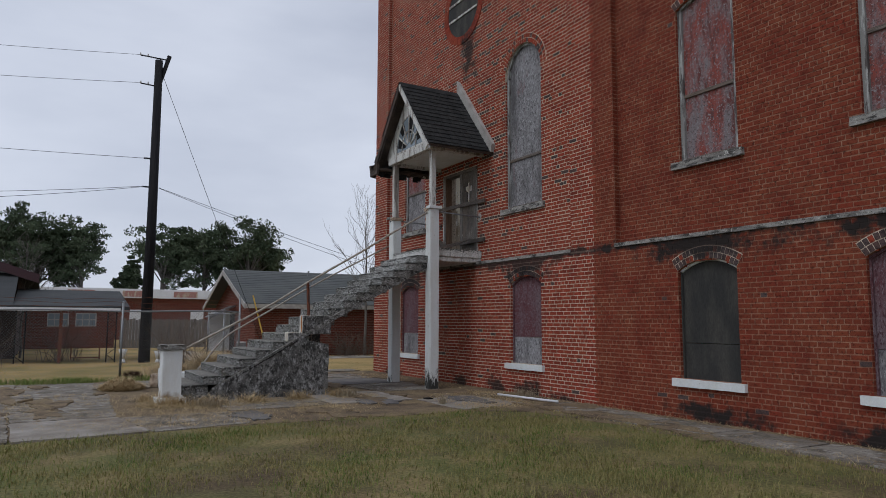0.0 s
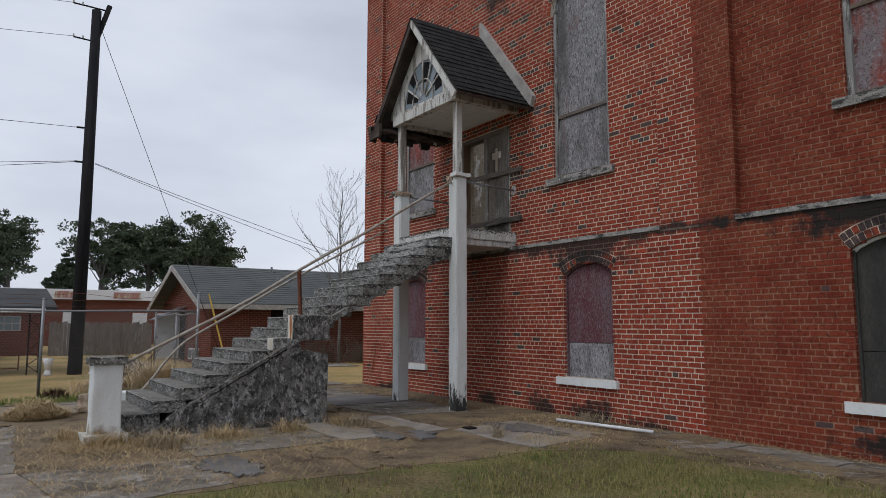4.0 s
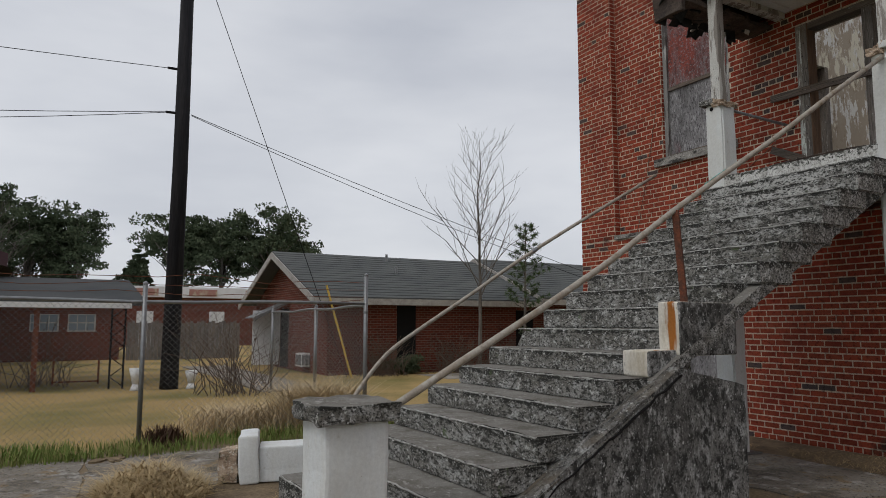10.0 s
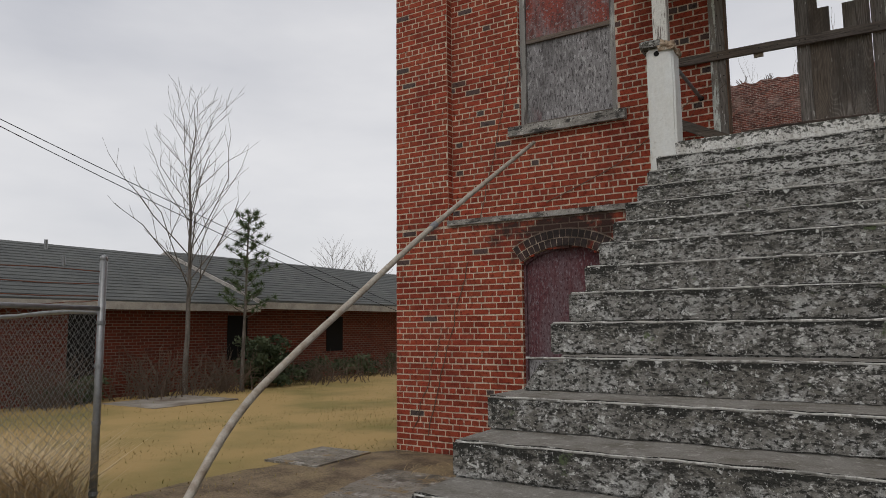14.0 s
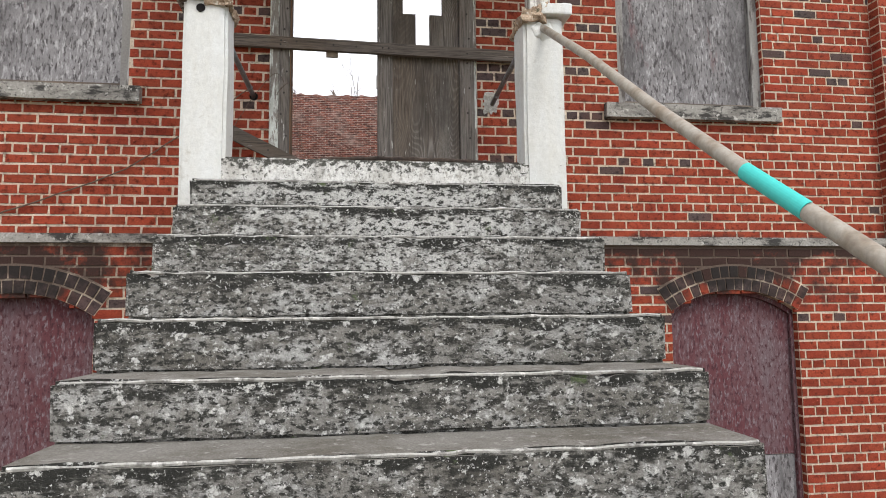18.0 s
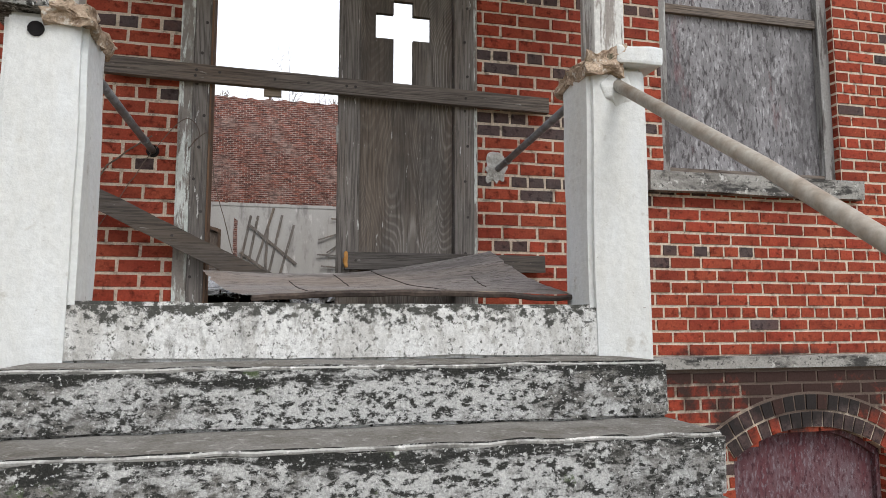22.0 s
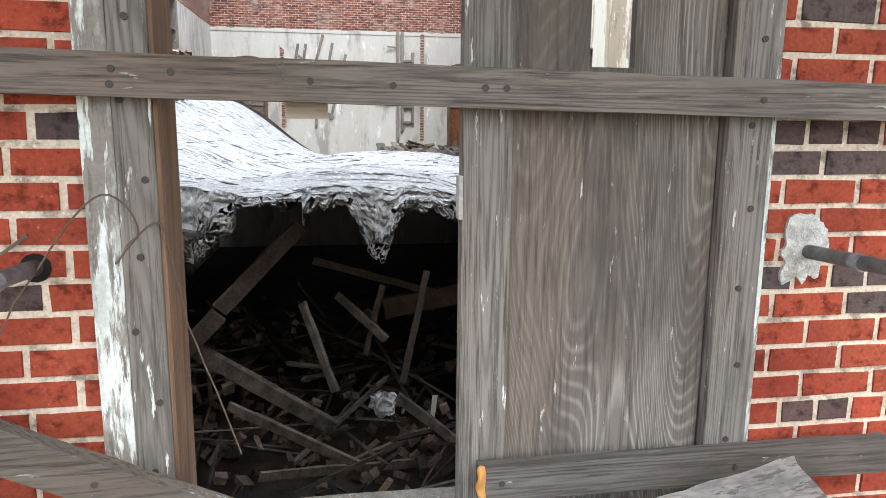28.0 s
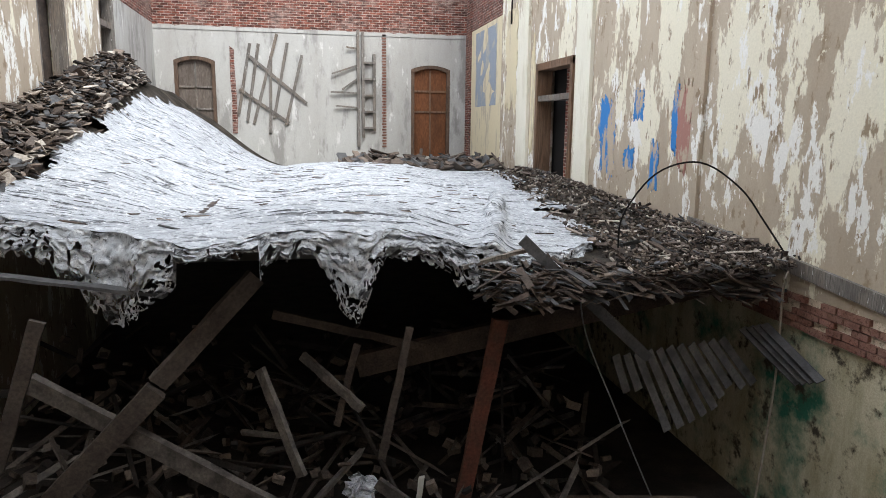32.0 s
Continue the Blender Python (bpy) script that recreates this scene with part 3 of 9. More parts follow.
M_RUST_WHITE = layered("rust_streaked_white", (0.66, 0.63, 0.56), [((0.48, 0.43, 0.34), 5.0, 0.42, 0.14, UPRIGHT, ""), ((0.33, 0.125, 0.028), 5.0, 0.60, 0.10, (2, 2, 0.25), (((0.83, -4.27, 1.42), 0.34, (3.6, 1, 0.7)),)),
    ((0.30, 0.11, 0.03), 6.0, 0.45, 0.10, (2, 2, 0.3), (((-1.84, -6.45, 0.2), 0.3),)), ((0.10, 0.095, 0.085), 16.0, 0.15, 0.06, UPRIGHT, "")], 0.85, 60, 0.15)
M_STONE = layered("weathered_stone", (0.31, 0.30, 0.275), [((0.19, 0.18, 0.165), 5.0, 0.42, 0.10, CROSSWISE, ""), ((0.05, 0.048, 0.045), 8.0, 0.38, 0.08, CROSSWISE, ""), ((0.48, 0.47, 0.44), 18.0, 0.24, 0.05, EVEN, ""), ((0.06, 0.058, 0.055), 50.0, 0.28, 0.08, EVEN, "")], 0.9, 90, 0.3)
M_BOARD = layered("painted_chipboard", (0.285, 0.28, 0.287), [((0.19, 0.184, 0.188), 3.0, 0.48, 0.25, EVEN, ""), ((0.075, 0.07, 0.072), 38.0, 0.37, 0.08, (1.4, 1.4, 0.45), ""), ((0.40, 0.395, 0.40), 30.0, 0.33, 0.07, (1.4, 1.4, 0.45), ""),
    ((0.085, 0.08, 0.082), 1.6, 0.32, 0.20, UPRIGHT, ""), ((0.17, 0.075, 0.08), 2.2, 0.16, 0.12, UPRIGHT, "")], 0.88, 150, 0.3, 0.6, 0.004)
M_BOARD_PURPLE = layered("faded_maroon_board", (0.125, 0.047, 0.054), [((0.155, 0.115, 0.125), 3.0, 0.42, 0.26, UPRIGHT, ""), ((0.20, 0.165, 0.18), 42.0, 0.33, 0.08, (1.3, 1.3, 0.5), ""), ((0.07, 0.028, 0.034), 30.0, 0.36, 0.10, (1.3, 1.3, 0.6), ""),
    ((0.40, 0.37, 0.38), 60.0, 0.06, 0.04, EVEN, "")], 0.85, 120, 0.2)
M_BOARD_RED = layered("red_and_grey_board", (0.25, 0.066, 0.052), [((0.20, 0.17, 0.175), 2.6, 0.46, 0.16, UPRIGHT, ""), ((0.14, 0.05, 0.045), 6.0, 0.40, 0.10, UPRIGHT, ""), ((0.27, 0.255, 0.26), 24.0, 0.30, 0.08, EVEN, ""), ((0.07, 0.06, 0.06), 45.0, 0.30, 0.08, EVEN, "")], 0.88, 120, 0.25)
M_PAVE = layered("old_concrete_slab", (0.245, 0.225, 0.195), [((0.17, 0.15, 0.125), 1.1, 0.48, 0.20, EVEN, ""), ((0.09, 0.078, 0.062), 2.2, 0.36, 0.12, EVEN, ""), ((0.36, 0.345, 0.315), 5.0, 0.26, 0.12, EVEN, ""), ((0.21, 0.15, 0.085), 4.0, 0.26, 0.08, EVEN, ""), ((0.055, 0.05, 0.042), 30.0, 0.28, 0.08, EVEN, ""), ((0.34, 0.27, 0.16), 60.0, 0.22, 0.05, (1.6, 0.7, 1), "")], 0.92, 110, 0.30)
M_PLASTER = layered("peeling_plaster", (0.47, 0.40, 0.315), [((0.38, 0.315, 0.24), 0.9, 0.46, 0.30, UPRIGHT, ""), ((0.74, 0.70, 0.57), 0.95, 0.40, 0.022, (1.3, 1.3, 0.50), ""), ((0.78, 0.77, 0.73), 2.2, 0.33, 0.016, (1.3, 1.3, 0.55), ""), ((0.30, 0.235, 0.165), 5.0, 0.24, 0.05, (1.3, 1.3, 0.5), ""),
    ((0.28, 0.215, 0.15), 2.6, 0.13, 0.02, EVEN, ""), ((0.66, 0.62, 0.50), 6.0, 0.16, 0.02, EVEN, "")], 0.92, 40, 0.10, 0.4, 0.006)
M_WHITEWASH = layered("flaked_whitewash", (0.74, 0.715, 0.61), [((0.46, 0.385, 0.295), 0.9, 0.34, 0.02, (1.3, 1.3, 0.5), ""), ((0.62, 0.585, 0.47), 3.0, 0.30, 0.2, UPRIGHT, "")], 0.92, 40, 0.10)
M_PLASTER_GREY = layered("grey_plaster", (0.46, 0.455, 0.435), [((0.36, 0.345, 0.32), 0.5, 0.48, 0.30, UPRIGHT, ""), ((0.28, 0.27, 0.255), 1.6, 0.34, 0.10, UPRIGHT, ""), ((0.58, 0.57, 0.55), 2.6, 0.20, 0.05, UPRIGHT, "")], 0.92, 50, 0.12)
M_BLUE = layered("blue_paint", (0.05, 0.21, 0.52), [((0.46, 0.385, 0.295), 3.2, 0.47, 0.03, UPRIGHT, "")], 0.85, 40, 0.1)
M_PINK = layered("faded_red_paint", (0.36, 0.19, 0.16), [((0.46, 0.385, 0.295), 3.0, 0.44, 0.03, UPRIGHT, "")], 0.85, 40, 0.1)
M_CREAM = layered("cream_wall_paint", (0.66, 0.585, 0.41), [((0.50, 0.44, 0.33), 2.0, 0.32, 0.06, UPRIGHT, "")], 0.9, 40, 0.1)
M_MOSSWALL = layered("mossy_lower_plaster", (0.52, 0.47, 0.34), [((0.34, 0.30, 0.19), 1.6, 0.46, 0.20, UPRIGHT, ""), ((0.035, 0.15, 0.10), 1.0, 0.34, 0.14, EVEN, ""), ((0.06, 0.05, 0.035), 4.0, 0.30, 0.10, EVEN, "")], 0.92, 60, 0.25)
M_FLAKE = layered("flaking_pale_green_paint", (0.62, 0.65, 0.61), [((0.24, 0.215, 0.19), 7.0, 0.50, 0.025, (1.6, 1.6, 0.22), ""), ((0.17, 0.15, 0.13), 22.0, 0.26, 0.03, (1.6, 1.6, 0.2), ""), ((0.46, 0.48, 0.44), 10.0, 0.3, 0.1, UPRIGHT, "")], 0.85, 60, 0.2)
M_POSTWOOD = layered("flaking_white_post", (0.58, 0.575, 0.54), [((0.27, 0.245, 0.22), 4.0, 0.42, 0.03, (1.8, 1.8, 0.22), ""), ((0.16, 0.14, 0.125), 9.0, 0.22, 0.04, (2, 2, 0.2), "")], 0.85, 70, 0.2)
M_SHEET = layered("white_roof_membrane", (0.50, 0.525, 0.56), [((0.38, 0.40, 0.43), 3.0, 0.46, 0.16, (0.6, 1.2, 1), ""), ((0.32, 0.335, 0.36), 22.0, 0.34, 0.10, (0.7, 1.3, 1), ""), ((0.05, 0.052, 0.055), 4.2, 0.32, 0.04, (0.16, 2.4, 1), ""), ((0.14, 0.145, 0.155), 10.0, 0.28, 0.05, (0.25, 2.0, 1), ""),
    ((0.64, 0.66, 0.68), 12.0, 0.30, 0.08, EVEN, ""), ((0.08, 0.08, 0.082), 34.0, 0.20, 0.05, (0.6, 1.4, 1), "")], 0.85, 110, 0.30, 0.9, 0.015)
M_WOOD = wood("grey_weathered_wood", (0.225, 0.205, 0.186), (0.040, 0.034, 0.030), 2, 46.0, 5.0, 0.045, (0.58, 0.58, 0.55), 0.13, 0.40)
M_WOOD_X = wood("grey_weathered_plank", (0.185, 0.160, 0.140), (0.035, 0.029, 0.026), 0, 46.0, 5.0, 0.04, (0.36, 0.35, 0.33), 0.06, 0.45)
M_WOOD_OLD = wood("dark_weathered_plank", (0.125, 0.114, 0.104), (0.026, 0.022, 0.020), 0, 46.0, 5.0, 0.04, (0.30, 0.29, 0.27), 0.08, 0.45)
M_DOORFACE = wood("weathered_plywood_face", (0.170, 0.153, 0.137), (0.058, 0.049, 0.042), 2, 120.0, 2.3, 0.20, (0.46, 0.46, 0.43), 0.06, 0.60, (0.31, 0.29, 0.265))
M_SHEETWOOD = wood("weathered_plywood_sheet", (0.56, 0.525, 0.505), (0.24, 0.21, 0.20), 0, 16.0, 9.0, 0.35, (0.20, 0.18, 0.17), 0.30, 0.5)
M_BROWN_WOOD = wood("brown_door_stop", (0.21, 0.135, 0.092), (0.085, 0.052, 0.036), 2, 12.0, 5.0, 0.06)
M_FRAME = layered("grey_window_frame", (0.25, 0.245, 0.235), [((0.42, 0.43, 0.41), 5.0, 0.36, 0.04, (1.8, 1.8, 0.25), ""), ((0.10, 0.09, 0.085), 7.0, 0.38, 0.05, (1.8, 1.8, 0.25), "")], 0.88, 80, 0.25)

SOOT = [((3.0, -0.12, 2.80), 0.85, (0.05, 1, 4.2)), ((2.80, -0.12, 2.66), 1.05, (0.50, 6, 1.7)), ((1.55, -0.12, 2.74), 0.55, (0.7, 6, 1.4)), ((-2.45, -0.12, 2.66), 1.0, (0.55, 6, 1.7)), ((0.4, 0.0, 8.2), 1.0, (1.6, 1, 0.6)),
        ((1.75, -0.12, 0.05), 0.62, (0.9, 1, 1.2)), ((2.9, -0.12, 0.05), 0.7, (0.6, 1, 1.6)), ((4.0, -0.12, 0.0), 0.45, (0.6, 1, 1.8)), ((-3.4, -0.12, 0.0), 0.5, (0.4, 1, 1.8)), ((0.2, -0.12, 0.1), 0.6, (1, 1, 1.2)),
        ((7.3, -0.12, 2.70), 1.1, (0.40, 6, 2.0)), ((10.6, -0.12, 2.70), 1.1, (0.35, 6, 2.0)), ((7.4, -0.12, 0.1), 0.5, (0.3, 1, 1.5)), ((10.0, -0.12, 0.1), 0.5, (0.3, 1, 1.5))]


def brickwork(name, base, worn, pale, soot, amount=0.40, one=False):
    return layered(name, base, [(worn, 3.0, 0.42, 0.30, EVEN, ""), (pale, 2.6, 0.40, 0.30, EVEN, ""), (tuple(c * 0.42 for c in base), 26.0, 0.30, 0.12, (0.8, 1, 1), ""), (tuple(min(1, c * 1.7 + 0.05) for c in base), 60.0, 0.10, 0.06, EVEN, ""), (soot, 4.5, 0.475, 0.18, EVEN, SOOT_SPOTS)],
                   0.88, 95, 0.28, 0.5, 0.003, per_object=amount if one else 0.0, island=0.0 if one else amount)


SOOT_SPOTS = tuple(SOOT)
RED = ((0.272, 0.044, 0.023), (0.172, 0.030, 0.019), (0.305, 0.070, 0.035), (0.045, 0.025, 0.021))
BURNT = ((0.070, 0.047, 0.046), (0.105, 0.055, 0.045), (0.085, 0.070, 0.068), (0.025, 0.021, 0.020))
ORANGE = ((0.185, 0.032, 0.016), (0.125, 0.024, 0.014), (0.225, 0.060, 0.028), (0.025, 0.020, 0.018))
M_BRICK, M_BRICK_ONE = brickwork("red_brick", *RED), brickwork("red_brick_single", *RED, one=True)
M_PATCH = layered("grey_mortar_patch", (0.50, 0.49, 0.46), [((0.34, 0.33, 0.30), 12.0, 0.42, 0.1, EVEN, ""), ((0.62, 0.61, 0.58), 26.0, 0.26, 0.06, EVEN, "")], 0.95, 90, 0.3, 0.8, 0.008)
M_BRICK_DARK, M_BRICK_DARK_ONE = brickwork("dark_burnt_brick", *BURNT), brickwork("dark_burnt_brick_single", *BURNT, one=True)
M_BRICK_B = brickwork("worn_orange_brick", *ORANGE, 0.25)
M_MORTAR = brickwork("mortar", (0.58, 0.485, 0.38), (0.42, 0.33, 0.25), (0.64, 0.55, 0.44), (0.12, 0.09, 0.072), 0.0)
M_MORTAR_RED = brickwork("red_washed_mortar", (0.26, 0.115, 0.075), (0.20, 0.08, 0.05), (0.36, 0.22, 0.15), (0.035, 0.028, 0.025), 0.0)
M_AGGREGATE = layered("broken_tan_aggregate", (0.44, 0.34, 0.25), [((0.28, 0.20, 0.14), 14.0, 0.45, 0.10, EVEN, ""), ((0.60, 0.55, 0.47), 30.0, 0.30, 0.06, EVEN, ""), ((0.12, 0.11, 0.07), 20.0, 0.24, 0.06, EVEN, "")], 0.95, 70, 0.35, 0.9, 0.012)

M_ROOFDARK = material("dark_hall_shingle", (0.045, 0.048, 0.050), 0.9, (0.07, 0.072, 0.072), 0.8, 0.4, 0.4, 40, 0.3)
M_PALEBEAM = material("pale_scorched_board", (0.150, 0.132, 0.117), 0.7, (0.040, 0.034, 0.031), 5, 0.48, 0.3, 30, 0.45, 0.5, 0.004)
M_STAMP = material("faded_stamp_ink", (0.115, 0.098, 0.085), 0.9, None)
M_PALEWOOD = wood("pale_scrap_wood", (0.46, 0.39, 0.31), (0.26, 0.20, 0.15), 0, 20.0, 5.0, 0.1, None, 0.1, 0.4)
M_MOSS = tinted("green_moss", ((0.05, 0.075, 0.015), (0.09, 0.12, 0.025), (0.13, 0.15, 0.04)))

# ---- front wall ----
COURSE, LENGTH = 0.0735, 0.2095
RECESS, FRONT, BACK = 0.0, -0.12, 0.36
TOP = 13.0
BAYS = ((-3.98, 4.27), (5.46, 12.2))
LEFT, RIGHT = -4.78, 18.0
BELT = 2.83
# openings: x0, x1, z0, z spring, rise of the arch
LOWER = [(-2.98, -1.93, 0.62, 2.30, 0.16), (2.28, 3.34, 0.62, 2.30, 0.16), (6.82, 7.90, 0.62, 2.30, 0.16), (9.72, 10.80, 0.62, 2.30, 0.16)]
UPPER = [(-3.02, -1.80, 3.97, 6.95, 0.61), (1.97, 3.25, 3.97, 6.95, 0.64), (6.83, 7.92, 4.07, 6.62, 0.16), (9.72, 10.82, 4.10, 6.62, 0.16)]
DOOR = (-0.79, 0.80, 3.10, 5.20, 0.0)


def arch(x0, x1, zs, rise, n=14):
    """Points along a segment arch from x0 to x1."""
    if rise <= 0:
        return [(x0, zs), (x1, zs)]
    h = (x1 - x0) / 2
    r = (h * h + rise * rise) / (2 * rise)
    c, zc = (x0 + x1) / 2, zs + rise - r
    a = math.asin(min(1, h / r))
    return [(c + r * math.sin(-a + 2 * a * i / n), zc + r * math.cos(-a + 2 * a * i / n)) for i in range(n + 1)]


def wall_sheet(bm, x0, x1, z0, z1, ya, yb, openings):
    """A wall with arched openings through it."""
    xs = sorted({x0, x1, *[o[i] for o in openings for i in (0, 1)]})
    for a, b in zip(xs, xs[1:]):
        o = [q for q in openings if q[0] <= a + 1e-6 and b <= q[1] + 1e-6]
        if not o:
            box(bm, a, b, ya, yb, z0, z1)
            continue
        o = o[0]
        if o[2] > z0:
            box(bm, a, b, ya, yb, z0, o[2])
        top = arch(o[0], o[1], o[3], o[4])
        prism(bm, [(a, z1)] + top + [(b, z1)] if o[4] > 0 else [(a, z1), (a, o[3]), (b, o[3]), (b, z1)], "y", ya, yb)


front = tagged(new("wall_front"), "red brick facade with pilasters and dark header courses", "wall", kind="structure")
for xa, xb, mat in ((LEFT, 4.9, M_MORTAR), (4.9, RIGHT, M_MORTAR_RED)):
    bm = bmesh.new()
    wall_sheet(bm, xa, xb, 0, BELT, FRONT + 0.003, BACK, [o for o in LOWER if xa < o[0] < xb])
    wall_sheet(bm, xa, xb, BELT, TOP, RECESS + 0.003, BACK, [o for o in UPPER + [DOOR] if xa < o[0] < xb])
    for a, b in ((LEFT, BAYS[0][0]), (BAYS[0][1], 4.9)) if xa < 0 else ((4.9, BAYS[1][0]), (BAYS[1][1], RIGHT)):
        box(bm, a, b, FRONT + 0.003, RECESS + 0.003, BELT, TOP)
    part("mortar_bed", bm, mat, front)

# stone ledge on the thicker lower wall
for a, b in BAYS:
    boxed("belt_ledge", (a, b, -0.15, 0.012, BELT - 0.02, BELT + 0.045), M_STONE, front, "grey stone belt ledge")

# ---- brick faces ----
quads = {}


singles = []
SINGLE = (-1.32, 1.95, 3.14, 4.85)


def lay_bricks(x0, x1, z0, z1, yface, openings, key, start=0):
    z, row = z0, start
    while z + COURSE * 0.6 < z1:
        header = row % 5 == 0
        step = LENGTH / 2 if header else LENGTH
        x = x0 - (0.25 * LENGTH if header else (0.5 * LENGTH if row % 2 else 0))
        zm = z + COURSE * 0.5
        cuts = []
        for o in openings:
            if o[2] < zm < o[3]:
                cuts.append((o[0], o[1]))
            elif o[3] <= zm < o[3] + o[4]:
                h = (o[1] - o[0]) / 2
                r = (h * h + o[4] ** 2) / (2 * o[4])
                w = math.sqrt(max(0, r * r - (zm - (o[3] + o[4] - r)) ** 2))
                cuts.append(((o[0] + o[1]) / 2 - w, (o[0] + o[1]) / 2 + w))
        while x < x1:
            spans = [(max(x + 0.0055, x0), min(x + step - 0.0055, x1))]
            x += step
            for c0, c1 in cuts:
                spans = [q for a, b in spans for q in ((a, min(b, c0)), (max(a, c1), b)) if q[1] - q[0] > 0.02]
            for a, b in spans:
                if b - a < 0.02:
                    continue
                dark = random.random() < (0.02 if a < 4.5 else 0.006)
                if yface == RECESS and a < 4.5:
                    tone = noise.noise(Vector((a * 0.8, zm * 0.9, 12.0))) * 1.2
                    share = (0.62 if -1.5 < a < 1.95 else (0.17 if a > 1.9 else 0.10)) * (1.0 if zm > 3.75 else 0.3)
                    tone *= share
                    dark = random.random() < (share + 0.7 * tone if header else (0.3 * share + 0.5 * tone if row % 5 == 4 else 0.015))
                cell = (a, b, z + 0.005, min(z + COURSE - 0.006, z1), yface - random.uniform(0, 0.004))
                m = (a + b) / 2
                if key == "up" and yface == RECESS and SINGLE[0] < m < SINGLE[1] and SINGLE[2] < zm < SINGLE[3]:
                    singles.append((cell, dark))
                else:
                    quads.setdefault((key, dark, m > 4.9), []).append(cell)
        z += COURSE
        row += 1


def brick_mesh(name, cells, mats, depth=0.02):
    n = len(cells)
    c = np.array(cells)
    v = np.zeros((n, 8, 3))
    for k, (i, j, y) in enumerate(((0, 2, 1), (1, 2, 1), (1, 2, 0), (0, 2, 0), (0, 3, 1), (1, 3, 1), (1, 3, 0), (0, 3, 0))):
        v[:, k, 0], v[:, k, 2] = c[:, i], c[:, j]
        v[:, k, 1] = c[:, 4] + (depth if not y else 0)
        if y:
            v[:, k, 0] += (0.003 if i == 0 else -0.003)
            v[:, k, 2] += (0.003 if j == 2 else -0.003)
    v[:, :, 0] += np.random.uniform(-0.0024, 0.0024, (n, 8))
    v[:, :, 2] += np.random.uniform(-0.0024, 0.0024, (n, 8))
    f = np.array(((0, 1, 5, 4), (1, 2, 6, 5), (3, 0, 4, 7), (4, 5, 6, 7), (1, 0, 3, 2)))
    faces = (f[None] + (np.arange(n) * 8)[:, None, None]).reshape(-1, 4)
    me = bpy.data.meshes.new(name)
    me.from_pydata(v.reshape(-1, 3).tolist(), [], faces.tolist())
    for m in mats:
        me.materials.append(m)
    return me


# voussoirs over the openings
def voussoirs(o, y, w, thick, parent, mat):
    x0, x1, z0, zs, rise = o
    h = (x1 - x0) / 2
    r = (h * h + rise * rise) / (2 * rise)
    c, zc = (x0 + x1) / 2, zs + rise - r
    a = math.asin(min(1, h / r))
    fan_out = [(c + q * math.sin(-a + 2 * a * k / 16), zc + q * math.cos(-a + 2 * a * k / 16)) for q in (r + 0.002, r + w + 0.006) for k in range(17)]
    bm = bmesh.new()
    for k in range(16):
        prism(bm, [fan_out[k], fan_out[k + 1], fan_out[k + 18], fan_out[k + 17]], "y", y - 0.004, y + 0.03)
    part("arch_mortar", bm, M_MORTAR, parent)
    rings = 2 if w > 0.17 else 1
    for ring in range(rings):
        q0, q1 = r + 0.004 + ring * w / rings, r + (ring + 1) * w / rings - 0.010
        n = max(8, int(2 * a * (q0 + q1) / 2 / thick))
        for i in range(n):
            a0, a1 = -a + 2 * a * (i + 0.08) / n, -a + 2 * a * (i + 0.92) / n
            bm = bmesh.new()
            prism(bm, [(c + q * math.sin(t), zc + q * math.cos(t)) for q, t in ((q0, a0), (q0, a1), (q1, a1), (q1, a0))], "y", y - 0.008 - random.uniform(0, 0.005), y + 0.02)
            part("arch_brick", bm, mat[random.random() < 0.22], parent)


for o in LOWER:
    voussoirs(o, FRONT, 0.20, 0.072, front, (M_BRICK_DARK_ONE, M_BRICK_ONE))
for o in UPPER:
    voussoirs(o, RECESS, 0.20 if o[4] > 0.3 else 0.14, 0.075, front, (M_BRICK_ONE, M_BRICK_DARK_ONE))
ROUND = (0.15, 9.40, 0.72)
for i in range(44):
    a0, a1 = math.tau * (i + 0.06) / 44, math.tau * (i + 0.94) / 44
    bm = bmesh.new()
    prism(bm, [(ROUND[0] + q * math.sin(t), ROUND[1] + q * math.cos(t)) for q, t in ((0.72, a0), (0.72, a1), (0.92, a1), (0.92, a0))], "y", -0.02, 0.03)
    part("arch_brick", bm, M_BRICK_ONE, front)
w = thing("window_9", "round boarded window with a broken dark pane", "window", kind="structure")
bm = bmesh.new()
prism(bm, [(ROUND[0] + 0.72 * math.sin(t * math.tau / 32), ROUND[1] + 0.72 * math.cos(t * math.tau / 32)) for t in range(32)], "y", -0.006, 0.004)
part("board", bm, M_BOARD_BLACK, w)
for z in (9.2, 9.62):
    boxed("bar", (-0.5, 0.8, -0.03, -0.008, z, z + 0.05), M_POSTWOOD, w)

